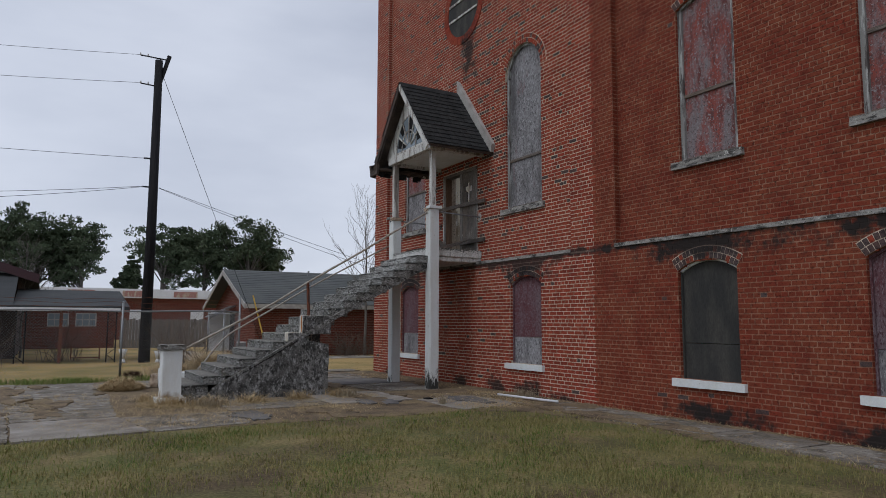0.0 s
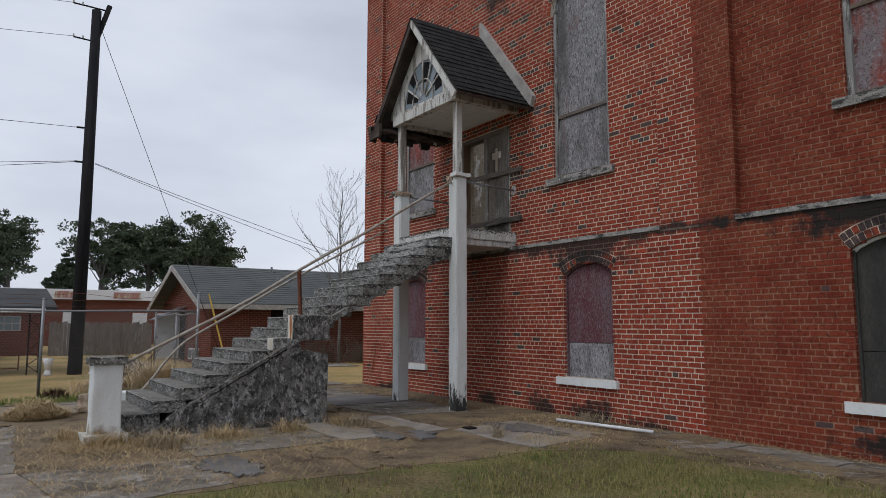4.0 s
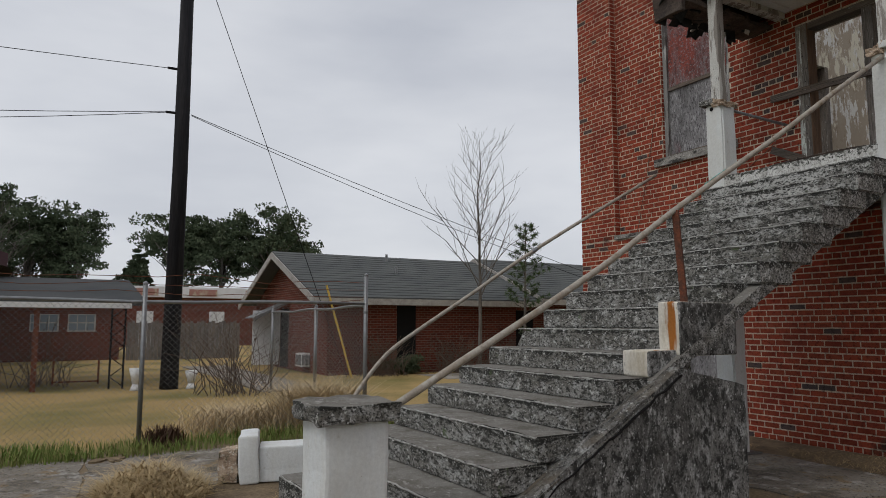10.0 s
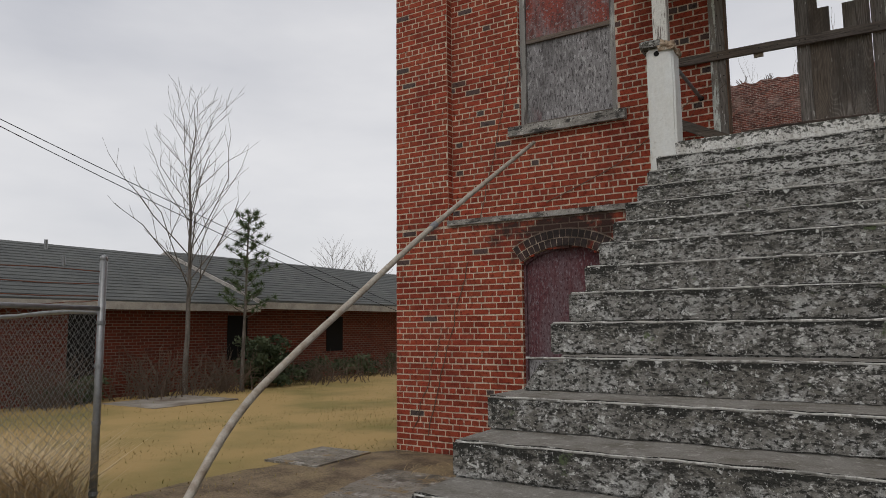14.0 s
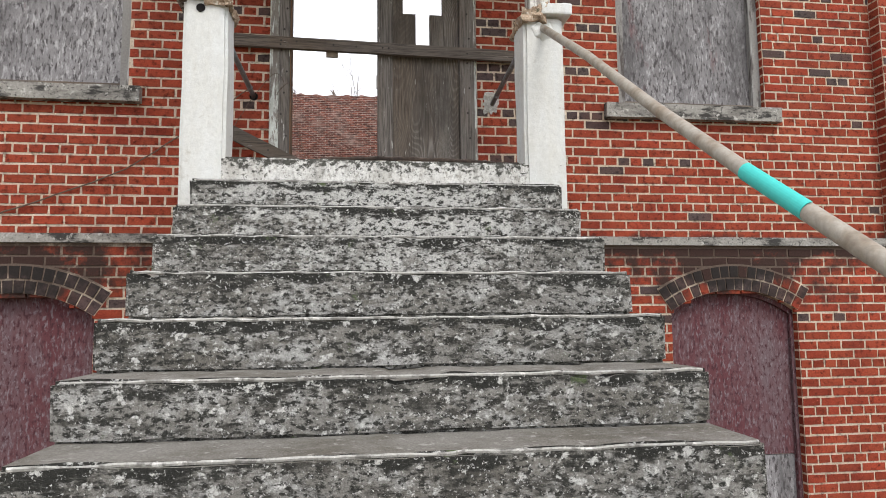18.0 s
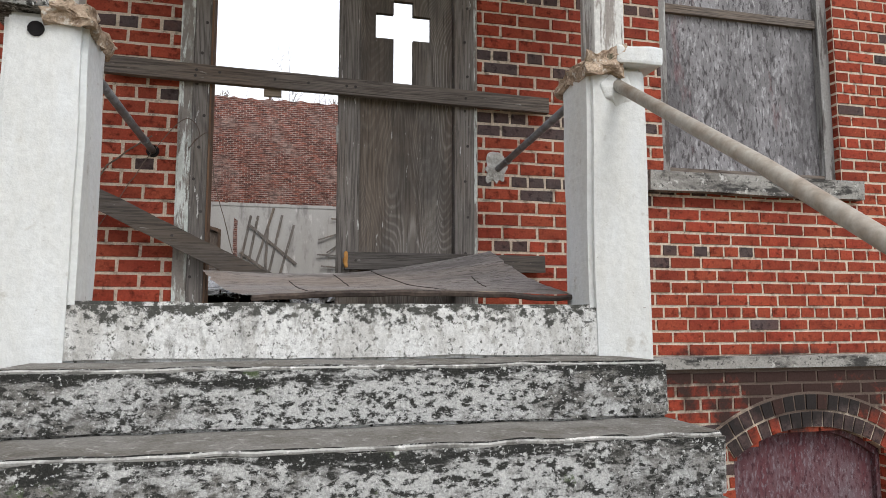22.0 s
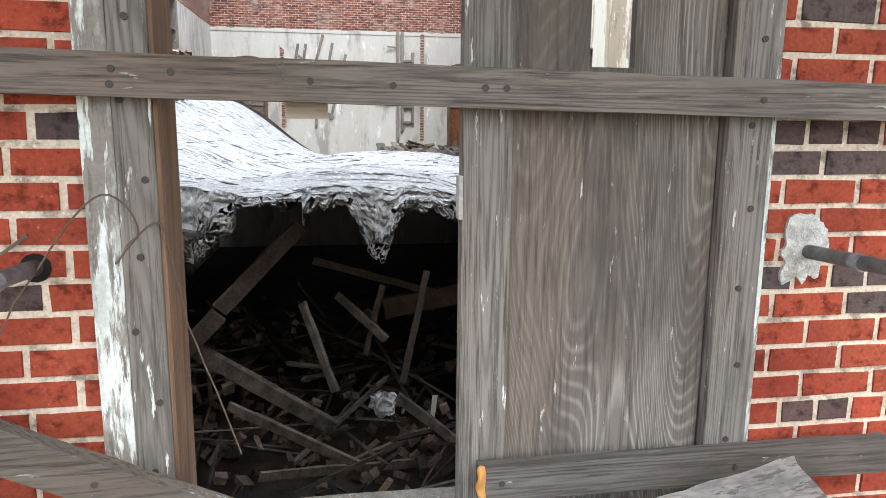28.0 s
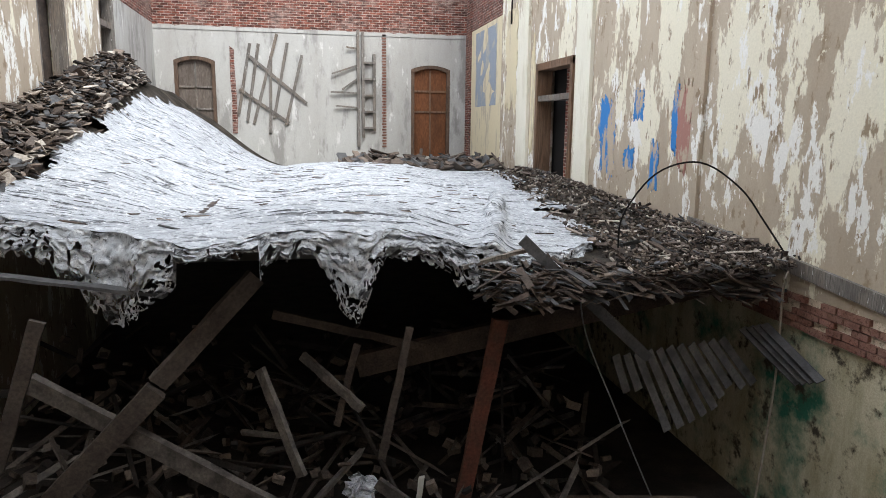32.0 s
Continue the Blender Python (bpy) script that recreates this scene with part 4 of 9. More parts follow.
# ---- boarded windows ----
for k, (o, mt, lab) in enumerate(((LOWER[0], M_BOARD_PURPLE, "faded maroon"), (LOWER[1], M_BOARD_PURPLE, "faded maroon"), (LOWER[2], M_BOARD_BLACK, "soot-black"), (LOWER[3], M_BOARD_PURPLE, "faded maroon"),
                                  (UPPER[0], M_BOARD, "grey chipboard"), (UPPER[1], M_BOARD, "grey chipboard"), (UPPER[2], M_BOARD_RED, "peeling red"), (UPPER[3], M_BOARD_RED, "peeling red"))):
    low = k < 4
    y = FRONT if low else RECESS
    w = thing("window_%d" % (k + 1), "tall window shut with %s board over a stone sill" % lab, "window", kind="structure")
    fr = 0.03 if low else 0.075
    split = o[2] + (0.55 if low else 1.08)
    bm = bmesh.new()
    box(bm, o[0] + fr, o[1] - fr, y + 0.10, y + 0.125, o[2], split - 0.004)
    part("board", bm, M_BOARD if low and k != 2 else mt, w)
    bm = bmesh.new()
    prism(bm, [(o[0] + fr, split + 0.004)] + arch(o[0] + fr, o[1] - fr, o[3], o[4] - fr * 0.6) + [(o[1] - fr, split + 0.004)], "y", y + 0.095, y + 0.12)
    part("board", bm, M_BOARD_RED if k == 4 else mt, w)
    if not low:
        # frame round the opening, with a bar where the boards meet
        for xa, xb in ((o[0] + 0.002, o[0] + fr), (o[1] - fr, o[1] - 0.002)):
            boxed("frame_side", (xa, xb, y + 0.05, y + 0.14, o[2], o[3]), M_FRAME, w)
        pts = arch(o[0] + 0.002, o[1] - 0.002, o[3], o[4])
        inner = arch(o[0] + fr, o[1] - fr, o[3], o[4] - fr * 0.6)
        bm = bmesh.new()
        for p, q, p2, q2 in zip(pts, pts[1:], inner, inner[1:]):
            prism(bm, [p, q, q2, p2], "y", y + 0.05, y + 0.14)
        part("frame_arch", bm, M_FRAME, w)
        boxed("meeting_bar", (o[0] + fr, o[1] - fr, y + 0.07, y + 0.10, split - 0.025, split + 0.03), M_WOOD_X, w)
        boxed("bottom_rail", (o[0] + fr, o[1] - fr, y + 0.06, y + 0.10, o[2], o[2] + 0.05), M_WOOD_X, w)
    else:
        bm = bmesh.new()
        pts, inner = arch(o[0] + 0.002, o[1] - 0.002, o[3], o[4]), arch(o[0] + 0.03, o[1] - 0.03, o[3] - 0.03, o[4])
        for p, q, p2, q2 in zip(pts, pts[1:], inner, inner[1:]):
            prism(bm, [p, q, q2, p2], "y", y + 0.06, y + 0.14)
        part("frame_arch", bm, M_WHITE if k == 2 else M_BOARD_PURPLE, w)
        for xa, xb in ((o[0] + 0.002, o[0] + 0.03), (o[1] - 0.03, o[1] - 0.002)):
            boxed("frame_side", (xa, xb, y + 0.06, y + 0.14, o[2], o[3] - 0.01), M_BOARD_PURPLE if k != 2 else M_BOARD_BLACK, w)
    bm = bmesh.new()
    box(bm, o[0] - 0.13, o[1] + 0.10, y - 0.07, y + 0.12, o[2] - 0.12, o[2] - 0.004)
    bmesh.ops.subdivide_edges(bm, edges=[e for e in bm.edges if abs(e.verts[0].co.x - e.verts[1].co.x) > 0.5], cuts=9)
    rough(bm, 0.008, 5, 0, k)
    part("sill", bm, M_WHITE if low else M_STONE, w, "chipped white sill" if low else "grey stone sill")

# ---- stairs ----
NOSES = [(-1.70 - 0.283 * k, 2.96 - 0.1725 * k) if k < 11 else (-4.53 - 0.325 * (k - 10), 1.235 - 0.157 * (k - 10)) for k in range(17)]
stairs = thing("concrete_stairs", "long flight of mossy blackened concrete steps up to a porch", "stairs")
for k, (y, z) in enumerate(NOSES):
    x0, x1 = (-0.975 - 0.008 * min(k, 5), 0.92) if k < 9 else (-1.05 if k < 10 else -1.10, 0.86)
    if k in (7, 8):
        x1 = 0.80
    bottom = max(z - (0.176 if k < 10 else 0.160), 0.0) if k < 16 else 0.0
    bm = bmesh.new()
    box(bm, x0, x1, y, y + 0.42, bottom, z)
    bmesh.ops.bevel(bm, geom=[e for e in bm.edges], offset=0.012, segments=2, affect="EDGES")
    bmesh.ops.subdivide_edges(bm, edges=[e for e in bm.edges if abs(e.verts[0].co.x - e.verts[1].co.x) > 0.5], cuts=44)
    for v in bm.verts:
        chip = noise.noise(Vector((v.co.x * 5, k * 4.1, 3))) + 0.5 * noise.noise(Vector((v.co.x * 17, k * 2.3, 9)))
        if v.co.y < y + 0.05 and v.co.z > z - 0.03 and chip > 0.32:
            v.co.z -= (chip - 0.32) * 0.045
            v.co.y += (chip - 0.32) * 0.035
        v.co += noise.noise_vector(v.co * 6 + Vector((0, 0, k * 3.7))) * 0.007 + noise.noise_vector(v.co * 22) * 0.003
    if k == 9:
        # the end of this step has crumbled away
        for v in bm.verts:
            if v.co.x < -0.86 and v.co.z > z - 0.10:
                v.co.x += 0.10 * (v.co.z - z + 0.10) / 0.10
                v.co.z -= 0.03
    st = part("step", bm, M_CONC, stairs)
    bm = bmesh.new()
    tube(bm, [(x0 + 0.02 + (x1 - x0 - 0.04) * f / 40, y + 0.010 + 0.006 * noise.noise(Vector((f * 0.6, k, 0))), z - 0.008 + 0.007 * noise.noise(Vector((f * 0.45, k, 5)))) for f in range(41)], 0.006, 6)
    part("worn_nosing", bm, M_NOSING, st, "pale worn edge of a step")
bm = bmesh.new()
prism(bm, [(-1.42, 2.68), (-1.42, 2.84), (-4.56, 1.06), (-4.56, 0.92), (-4.30, 1.12)], "x", -0.95, 0.905)
part("soffit_slab", bm, M_CONC, stairs)
bm = bmesh.new()
prism(bm, [(-3.75, -0.02), (-3.74, 1.01), (-4.38, 1.15), (-5.86, 0.31), (-6.25, -0.02)], "x", -1.0, 1.0)
bmesh.ops.subdivide_edges(bm, edges=list(bm.edges), cuts=8, use_grid_fill=True)
rough(bm, 0.018, 4.0)
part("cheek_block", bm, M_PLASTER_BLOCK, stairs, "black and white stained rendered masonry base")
bm = bmesh.new()
beam(bm, (0.95, -6.0, 0.215), (0.95, -4.38, 1.135), 0.10, 0.035)
bmesh.ops.subdivide_edges(bm, edges=list(bm.edges), cuts=6)
rough(bm, 0.02, 6.0)
part("coping_edge", bm, M_PLASTER_BLOCK, stairs)
bm = bmesh.new()
tube(bm, [(1.002 + 0.006 * noise.noise(Vector((k * 0.7, 2, 0))), -6.05 + 1.66 * k / 40, 0.155 + 0.945 * k / 40 + 0.022 * noise.noise(Vector((k * 0.45, 5, 1))) + 0.012 * noise.noise(Vector((k * 1.9, 5, 1)))) for k in range(41)], 0.006, 6, 0.009)
part("coping_crack", bm, M_BLACK, stairs, "dark ragged crack under the coping")
for dims in ((0.70, 0.90, -4.27, -3.66, 1.22, 1.60), (0.62, 0.865, -4.55, -4.26, 1.08, 1.262)):
    bm = bmesh.new()
    box(bm, *dims)
    rounded(bm, 0.02, 3)
    bmesh.ops.subdivide_edges(bm, edges=list(bm.edges), cuts=2, use_grid_fill=True)
    rough(bm, 0.006, 8)
    bm.normal_update()
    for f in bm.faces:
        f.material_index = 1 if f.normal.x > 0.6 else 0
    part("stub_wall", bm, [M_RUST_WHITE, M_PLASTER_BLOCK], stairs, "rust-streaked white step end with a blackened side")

# ---- porch ----
porch = thing("porch", "white-painted concrete porch with two tall piers and a shingled gable", "porch")
bm = bmesh.new()
box(bm, -1.08, 0.985, -1.405, -0.004, 2.955, 3.14)
box(bm, -1.06, 0.955, -1.38, -0.004, 2.85, 2.955)
bmesh.ops.bevel(bm, geom=list(bm.edges), offset=0.012, segments=2, affect="EDGES")
bmesh.ops.subdivide_edges(bm, edges=[e for e in bm.edges if abs(e.verts[0].co.x - e.verts[1].co.x) > 0.5], cuts=24)
rough(bm, 0.006, 8)
part("slab", bm, M_SLAB, porch)
for x0, x1 in ((-1.10, -0.86), (0.805, 1.045)):
    bm = bmesh.new()
    box(bm, x0, x1, -1.41, -1.18, 0, 4.02)
    bmesh.ops.bevel(bm, geom=list(bm.edges), offset=0.018, segments=2, affect="EDGES")
    bmesh.ops.subdivide_edges(bm, edges=[e for e in bm.edges if abs(e.verts[0].co.z - e.verts[1].co.z) > 1], cuts=40)
    rough(bm, 0.008, 3)
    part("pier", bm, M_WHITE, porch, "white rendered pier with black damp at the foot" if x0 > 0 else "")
    bm = bmesh.new()
    box(bm, x0 + (0.10 if x0 > 0 else -0.045), x1 + (0.045 if x0 > 0 else -0.10), -1.455, -1.135, 4.02, 4.085)
    rounded(bm, 0.010)
    bmesh.ops.subdivide_edges(bm, edges=list(bm.edges), cuts=3, use_grid_fill=True)
    for v in bm.verts:
        v.co += noise.noise_vector(v.co * 14) * 0.008
    part("cap", bm, M_WHITE if x0 > 0 else M_CONC, porch)
    bm = bmesh.new()
    box(bm, x0 - 0.01 if x0 > 0 else x1 - 0.13, x0 + 0.13 if x0 > 0 else x1 + 0.01, -1.44, -1.14, 3.98, 4.075)
    bmesh.ops.subdivide_edges(bm, edges=list(bm.edges), cuts=9, use_grid_fill=True)
    for v in bm.verts:
        out = (x0 + 0.10 - v.co.x) / 0.14 if x0 > 0 else (v.co.x - x1 + 0.10) / 0.14
        if v.co.z > 3.99:
            v.co.z -= max(0, out) * 0.05 * (v.co.z - 3.98) / 0.1
        v.co += noise.noise_vector(v.co * 22) * 0.022 + noise.noise_vector(v.co * 60) * 0.010
    part("broken_cap", bm, M_AGGREGATE, porch, "crumbled tan concrete where the cap broke off")
    if x0 > 0:
        bm = bmesh.new()
        bmesh.ops.create_icosphere(bm, subdivisions=4, radius=0.062, matrix=Matrix.Translation((0.925, -1.41, 3.93)) @ Matrix.Diagonal((1.1, 0.22, 0.95, 1)))
        for v in bm.verts:
            v.co += noise.noise_vector(v.co * 25) * 0.016
        part("mortar_collar", bm, M_WHITE, porch, "lumpy white mortar round the rail end")
    xm = (x0 + x1) / 2
    bm = bmesh.new()
    box(bm, xm - 0.062, xm + 0.062, -1.36, -1.235, 4.07, 5.42)
    rounded(bm, 0.008)
    part("post", bm, M_POSTWOOD, porch, "square wooden post with flaking white paint")
bm = bmesh.new()
tube(bm, [(-1.005, -1.416, 3.965), (-1.005, -1.30, 3.965)], 0.024, 12)
part("rail_hole", bm, M_BLACK, porch)
# beams, ceiling and gable
boxed("front_beam", (-1.06, 1.10, -1.47, -1.32, 5.38, 5.56), M_POSTWOOD, porch, bevel=0.01)
for xa in (-1.06, 0.94):
    boxed("side_beam", (xa, xa + 0.14, -1.32, -0.004, 5.38, 5.54), M_POSTWOOD, porch, bevel=0.01)
for k in range(11):
    xa = -0.98 + k * 0.178
    boxed("ceiling_board", (xa + 0.003, xa + 0.175, -1.325, -0.005, 5.45, 5.47), M_WHITE, porch)
# gable face with a fan light
def gable_half(x):
    return 5.54 + (1.30 - abs(x)) * 1.17
fan = [(0.66 * math.cos(math.pi * k / 18), 5.62 + 0.80 * math.sin(math.pi * k / 18)) for k in range(19)]
outer = []
for x, z in fan:
    s = min(1.18, max(-1.18, x * 1.9))
    outer.append((s, gable_half(s)))
pieces = [[p, q, q2, p2] for p, q, p2, q2 in zip(fan, fan[1:], outer, outer[1:])]
pieces += [[(sd_ * 0.66, 5.54), (sd_ * 0.66, 5.62), (sd_ * 1.18, gable_half(1.18)), (sd_ * 1.18, 5.54)] for sd_ in (1, -1)] + [[(-0.66, 5.54), (-0.66, 5.62), (0.66, 5.62), (0.66, 5.54)]]
for outline in pieces:
    bm = bmesh.new()
    prism(bm, outline, "y", -1.44, -1.40)
    part("gable_board", bm, M_POSTWOOD, porch)
bm = bmesh.new()
prism(bm, [(x * 0.99, 5.62 + (z - 5.62) * 0.99) for x, z in fan], "y", -1.425, -1.418)
part("fan_pane", bm, M_GLASS, porch, "broken dirty fan light glass")
# black shapes over the whole pane paint the dark behind missing glass
for a0, a1, r0, r1 in ((10, 38, 0.42, 0.66), (70, 92, 0.30, 0.62), (118, 140, 0.44, 0.64), (150, 172, 0.20, 0.6)):
    bm = bmesh.new()
    arc = [radians(a0 + (a1 - a0) * k / 5) for k in range(6)]
    prism(bm, [(r0 * math.cos(t), 5.63 + r0 * 1.2 * math.sin(t)) for t in arc] + [(r1 * math.cos(t), 5.63 + r1 * 1.2 * math.sin(t)) for t in arc[::-1]], "y", -1.432, -1.427)
    part("broken_opening", bm, M_BLACK, porch)
for k in range(1, 6):
    t = math.pi * k / 6
    bm = bmesh.new()
    beam(bm, (0.12 * math.cos(t), -1.438, 5.63 + 0.14 * math.sin(t)), (0.66 * math.cos(t), -1.438, 5.62 + 0.80 * math.sin(t)), 0.03, 0.025)
    part("muntin", bm, M_POSTWOOD, porch)
bm = bmesh.new()
tube(bm, [(0.36 * math.cos(math.pi * k / 12), -1.438, 5.62 + 0.44 * math.sin(math.pi * k / 12)) for k in range(13)], 0.014, 6)
part("muntin", bm, M_POSTWOOD, porch)
# roof planes and courses of shingles
SLOPE = math.hypot(1.46, 1.82)
for s in (-1, 1):
    bm = bmesh.new()
    prism(bm, [(0.0, 7.14), (0.0, 7.20), (s * 1.47, 5.38), (s * 1.44, 5.33)], "y", -1.68 if s > 0 else -1.62, -0.004)
    part("roof_deck", bm, M_CHAR, porch)
    rows = 15
    for r in range(rows):
        f0, f1 = r / rows, min(1.0, (r + 1.35) / rows)
        if s < 0 and r > 10:
            f1 = min(f1, 0.86)
        y = -1.72
        while y < -0.02:
            wd = random.uniform(0.16, 0.26)
            if s < 0 and r > 8 and y < -1.0 and random.random() < 0.55:
                y += wd
                continue
            lift = random.uniform(0.0, 0.006)
            bm = bmesh.new()
            p0, p1 = Vector((s * 1.47 * f0, 7.20 - 1.82 * f0)), Vector((s * 1.47 * f1, 7.20 - 1.82 * f1))
            nrm = Vector((s * 1.82, 1.47)).normalized()
            q0, q1 = p0 + nrm * 0.004, p1 + nrm * (0.018 + lift)
            q2, q3 = p1 + nrm * (0.030 + lift), p0 + nrm * 0.014
            prism(bm, [tuple(q0), tuple(q1), tuple(q2), tuple(q3)], "y", y + 0.003, min(y + wd, -0.005) - 0.003)
            part("shingle", bm, M_SHINGLE, porch)
            y += wd
# pale barge board against the wall, dark rake at the front
for s in (1,):
    bm = bmesh.new()
    prism(bm, [(0.0, 7.22), (0.0, 7.52), (s * 1.56, 5.56), (s * 1.50, 5.38)], "y", -0.10, -0.004)
    part("wall_flashing", bm, M_GREYTRIM, porch, "pale flashing board against the brick wall")
for s in (-1, 1):
    bm = bmesh.new()
    prism(bm, [(0.0, 7.00), (0.0, 7.16), (s * 1.44, 5.36), (s * 1.36, 5.28)], "y", -1.72, -1.68)
    part("barge_board", bm, M_POSTWOOD if s > 0 else M_CHAR, porch)
bm = bmesh.new()
box(bm, -1.50, -1.06, -1.70, -0.10, 5.26, 5.31)
bmesh.ops.subdivide_edges(bm, edges=list(bm.edges), cuts=7, use_grid_fill=True)
rough(bm, 0.035, 5, 3)
part("broken_eave_board", bm, M_CHAR, porch)
torn = random.Random(23)
for k in range(34):
    a = Vector((torn.uniform(-1.54, -1.20), torn.uniform(-1.80, -0.25), torn.uniform(5.30, 5.46)))
    a.z = 5.34 + (-1.2 - a.x) * -0.15 + torn.uniform(-0.02, 0.08)
    d = Vector((torn.uniform(-0.5, 0.1), torn.uniform(-0.25, 0.25), -torn.uniform(0.1, 0.7))).normalized()
    bm = bmesh.new()
    beam(bm, a, a + d * torn.uniform(0.08, 0.26), 0.012, torn.uniform(0.05, 0.16), (0.3, 1, 0.2))
    bmesh.ops.subdivide_edges(bm, edges=list(bm.edges), cuts=2)
    rough(bm, 0.018, 9, 2, k)
    part("torn_shingle", bm, M_SHINGLE if k % 9 else M_POSTWOOD, porch)
bm = bmesh.new()
box(bm, -1.50, -1.06, -1.78, -1.72, 5.14, 5.42)
rough(bm, 0.03, 5, 3)
part("broken_eave_board", bm, M_CHAR, porch, "charred torn eave end")
for k in range(4):
    boxed("rafter_tail", (-1.32, -1.10, -1.3 + k * 0.38, -1.24 + k * 0.38, 5.30, 5.38), M_CHAR, porch)

# ---- doorway ----
door = thing("door_1", "weathered grey plywood door leaf with a cut-out cross", "door", kind="structure")
CX0, CX1, CV0, CV1, CZ0, CZ1, CA0, CA1 = 0.22, 0.53, 0.32, 0.43, 4.38, 4.87, 4.645, 4.79
bm = bmesh.new()
for xa, xb, za, zb in ((0.135, CX0, 3.16, 5.12), (CX0, CV0, 3.16, CA0), (CX0, CV0, CA1, 5.12), (CV0, CV1, 3.16, CZ0), (CV0, CV1, CZ1, 5.12),
                       (CV1, CX1, 3.16, CA0), (CV1, CX1, CA1, 5.12), (CX1, 0.655, 3.16, 5.12)):
    box(bm, xa, xb, 0.005, 0.035, za, zb)
bmesh.ops.remove_doubles(bm, verts=list(bm.verts), dist=0.0001)
inner = [f for f in bm.faces if sum(1 for g in bm.faces if g is not f and (g.calc_center_median() - f.calc_center_median()).length < 1e-4)]
bmesh.ops.delete(bm, geom=inner, context="FACES_ONLY")
part("leaf", bm, M_DOORFACE, door)
bm = bmesh.new()
box(bm, 0.02, 0.138, -0.012, 0.034, 3.15, 5.14)
rounded(bm, 0.006)
part("stile", bm, M_WOOD, door)
bm = bmesh.new()
box(bm, 0.662, 0.775, -0.03, 0.10, 3.14, 5.20)
rounded(bm, 0.006)
part("frame_right", bm, M_WOOD, door)
boxed("frame_edge", (0.776, 0.796, -0.012, 0.12, 3.14, 5.20), M_FLAKE, door)
bm = bmesh.new()
box(bm, -0.720, -0.640, -0.035, 0.03, 3.12, 5.20)
rounded(bm, 0.006)
part("frame_left", bm, M_WOOD, door)
boxed("frame_edge", (-0.788, -0.722, -0.026, 0.12, 3.14, 5.20), M_FLAKE, door, "outer jamb with peeling pale paint")
boxed("door_stop", (-0.639, -0.630, -0.030, 0.14, 3.14, 5.20), M_BROWN_WOOD, door)
boxed("frame_head", (-0.786, 0.796, -0.02, 0.14, 5.12, 5.20), M_WOOD_X, door)
bm = bmesh.new()
box(bm, -0.79, 0.80, -0.02, 0.36, 3.085, 3.15)
rough(bm, 0.01, 4, 2)
part("threshold", bm, M_CONC, door)
for x, z in [(-0.682 + 0.02 * ((k * 7) % 3 - 1), 3.3 + k * 0.165) for k in range(11)] + [(0.72 + 0.015 * (k % 2), 3.45 + k * 0.20) for k in range(8)]:
    bm = bmesh.new()
    tube(bm, [(x, -0.0335 if x > 0 else -0.0385, z), (x, -0.02, z)], 0.008, 8)
    part("screw", bm, M_SCREW, door)
bm = bmesh.new()
box(bm, 0.012, 0.022, -0.016, 0.02, 4.03, 4.13)
part("latch_plate", bm, M_GREYTRIM, door, "paint-flecked latch plate")


def plank(name, p, q, h, t, mat, label, screws=()):
    th = thing(name, label, "plank", "planks nailed over the doorway")
    bm = bmesh.new()
    beam(bm, p, q, t, h)
    bmesh.ops.subdivide_edges(bm, edges=[e for e in bm.edges if e.calc_length() > 0.5], cuts=14)
    rough(bm, 0.004, 9)
    part("board", bm, mat, th)
    p, q = Vector(p), Vector(q)
    for f, dz in screws:
        c = p + (q - p) * f
        bm = bmesh.new()
        tube(bm, [(c.x, c.y - t / 2 - 0.003, c.z + dz), (c.x, c.y - t / 2 + 0.01, c.z + dz)], 0.0075, 10)
        part("screw", bm, M_SCREW, th)
    return th


plank("cross_plank", (-1.14, -0.060, 4.346), (1.205, -0.060, 4.303), 0.086, 0.04, M_WOOD_X, "weathered grey plank nailed across the doorway",
      ((0.187, 0.01), (0.185, -0.02), (0.235, 0.008), (0.352, 0.0), (0.425, -0.003), (0.51, 0.0), (0.53, 0.0), (0.79, -0.005)))
plank("low_plank", (0.06, -0.055, 3.395), (1.17, -0.055, 3.395), 0.092, 0.04, M_WOOD_OLD, "short grey plank nailed low on the door", ((0.05, 0.0), (0.6, 0.0)))
foam = thing("orange_foam", "dried orange foam smear on a plank end", "foam")
bm = bmesh.new()
bmesh.ops.create_icosphere(bm, subdivisions=4, radius=0.03, matrix=Matrix.Translation((0.066, -0.072, 3.395)) @ Matrix.Diagonal((0.45, 0.35, 1.5, 1)))
for v in bm.verts:
    v.co += noise.noise_vector(v.co * 40) * 0.010
part("smear", bm, material("orange_foam_skin", (0.46, 0.24, 0.07), 0.8, (0.30, 0.13, 0.04), 30, 0.4, 0.2), foam)
plank("fallen_plank", (-1.13, -0.12, 3.665), (-0.35, -0.10, 3.285), 0.095, 0.04, M_WOOD_OLD, "grey plank hanging askew below the doorway", ((0.45, 0.0),))
stamp = thing("timber_stamp", "faint dark grading stamp on a grey plank", "stamp")
for k in range(9):
    for dx, wd in ((-0.382, 0.005), (-0.373, 0.007)):
        if (k * 3 + int(wd * 1000)) % 5:
            boxed("stamp_mark", (dx, dx + wd * (0.6 + 0.1 * (k % 4)), -0.0815, -0.0795, 4.322 + k * 0.0055, 4.3245 + k * 0.0055), M_STAMP, stamp)
b = thing("wood_scrap", "small pale wood scraps nailed behind a plank", "scrap")
for dims in ((-0.37, -0.28, -0.036, -0.012, 4.255, 4.345), (-0.345, -0.272, -0.038, -0.014, 4.31, 4.371), (-0.165, -0.12, -0.038, -0.014, 4.31, 4.368)):
    boxed("scrap", dims, M_PALEWOOD, b)

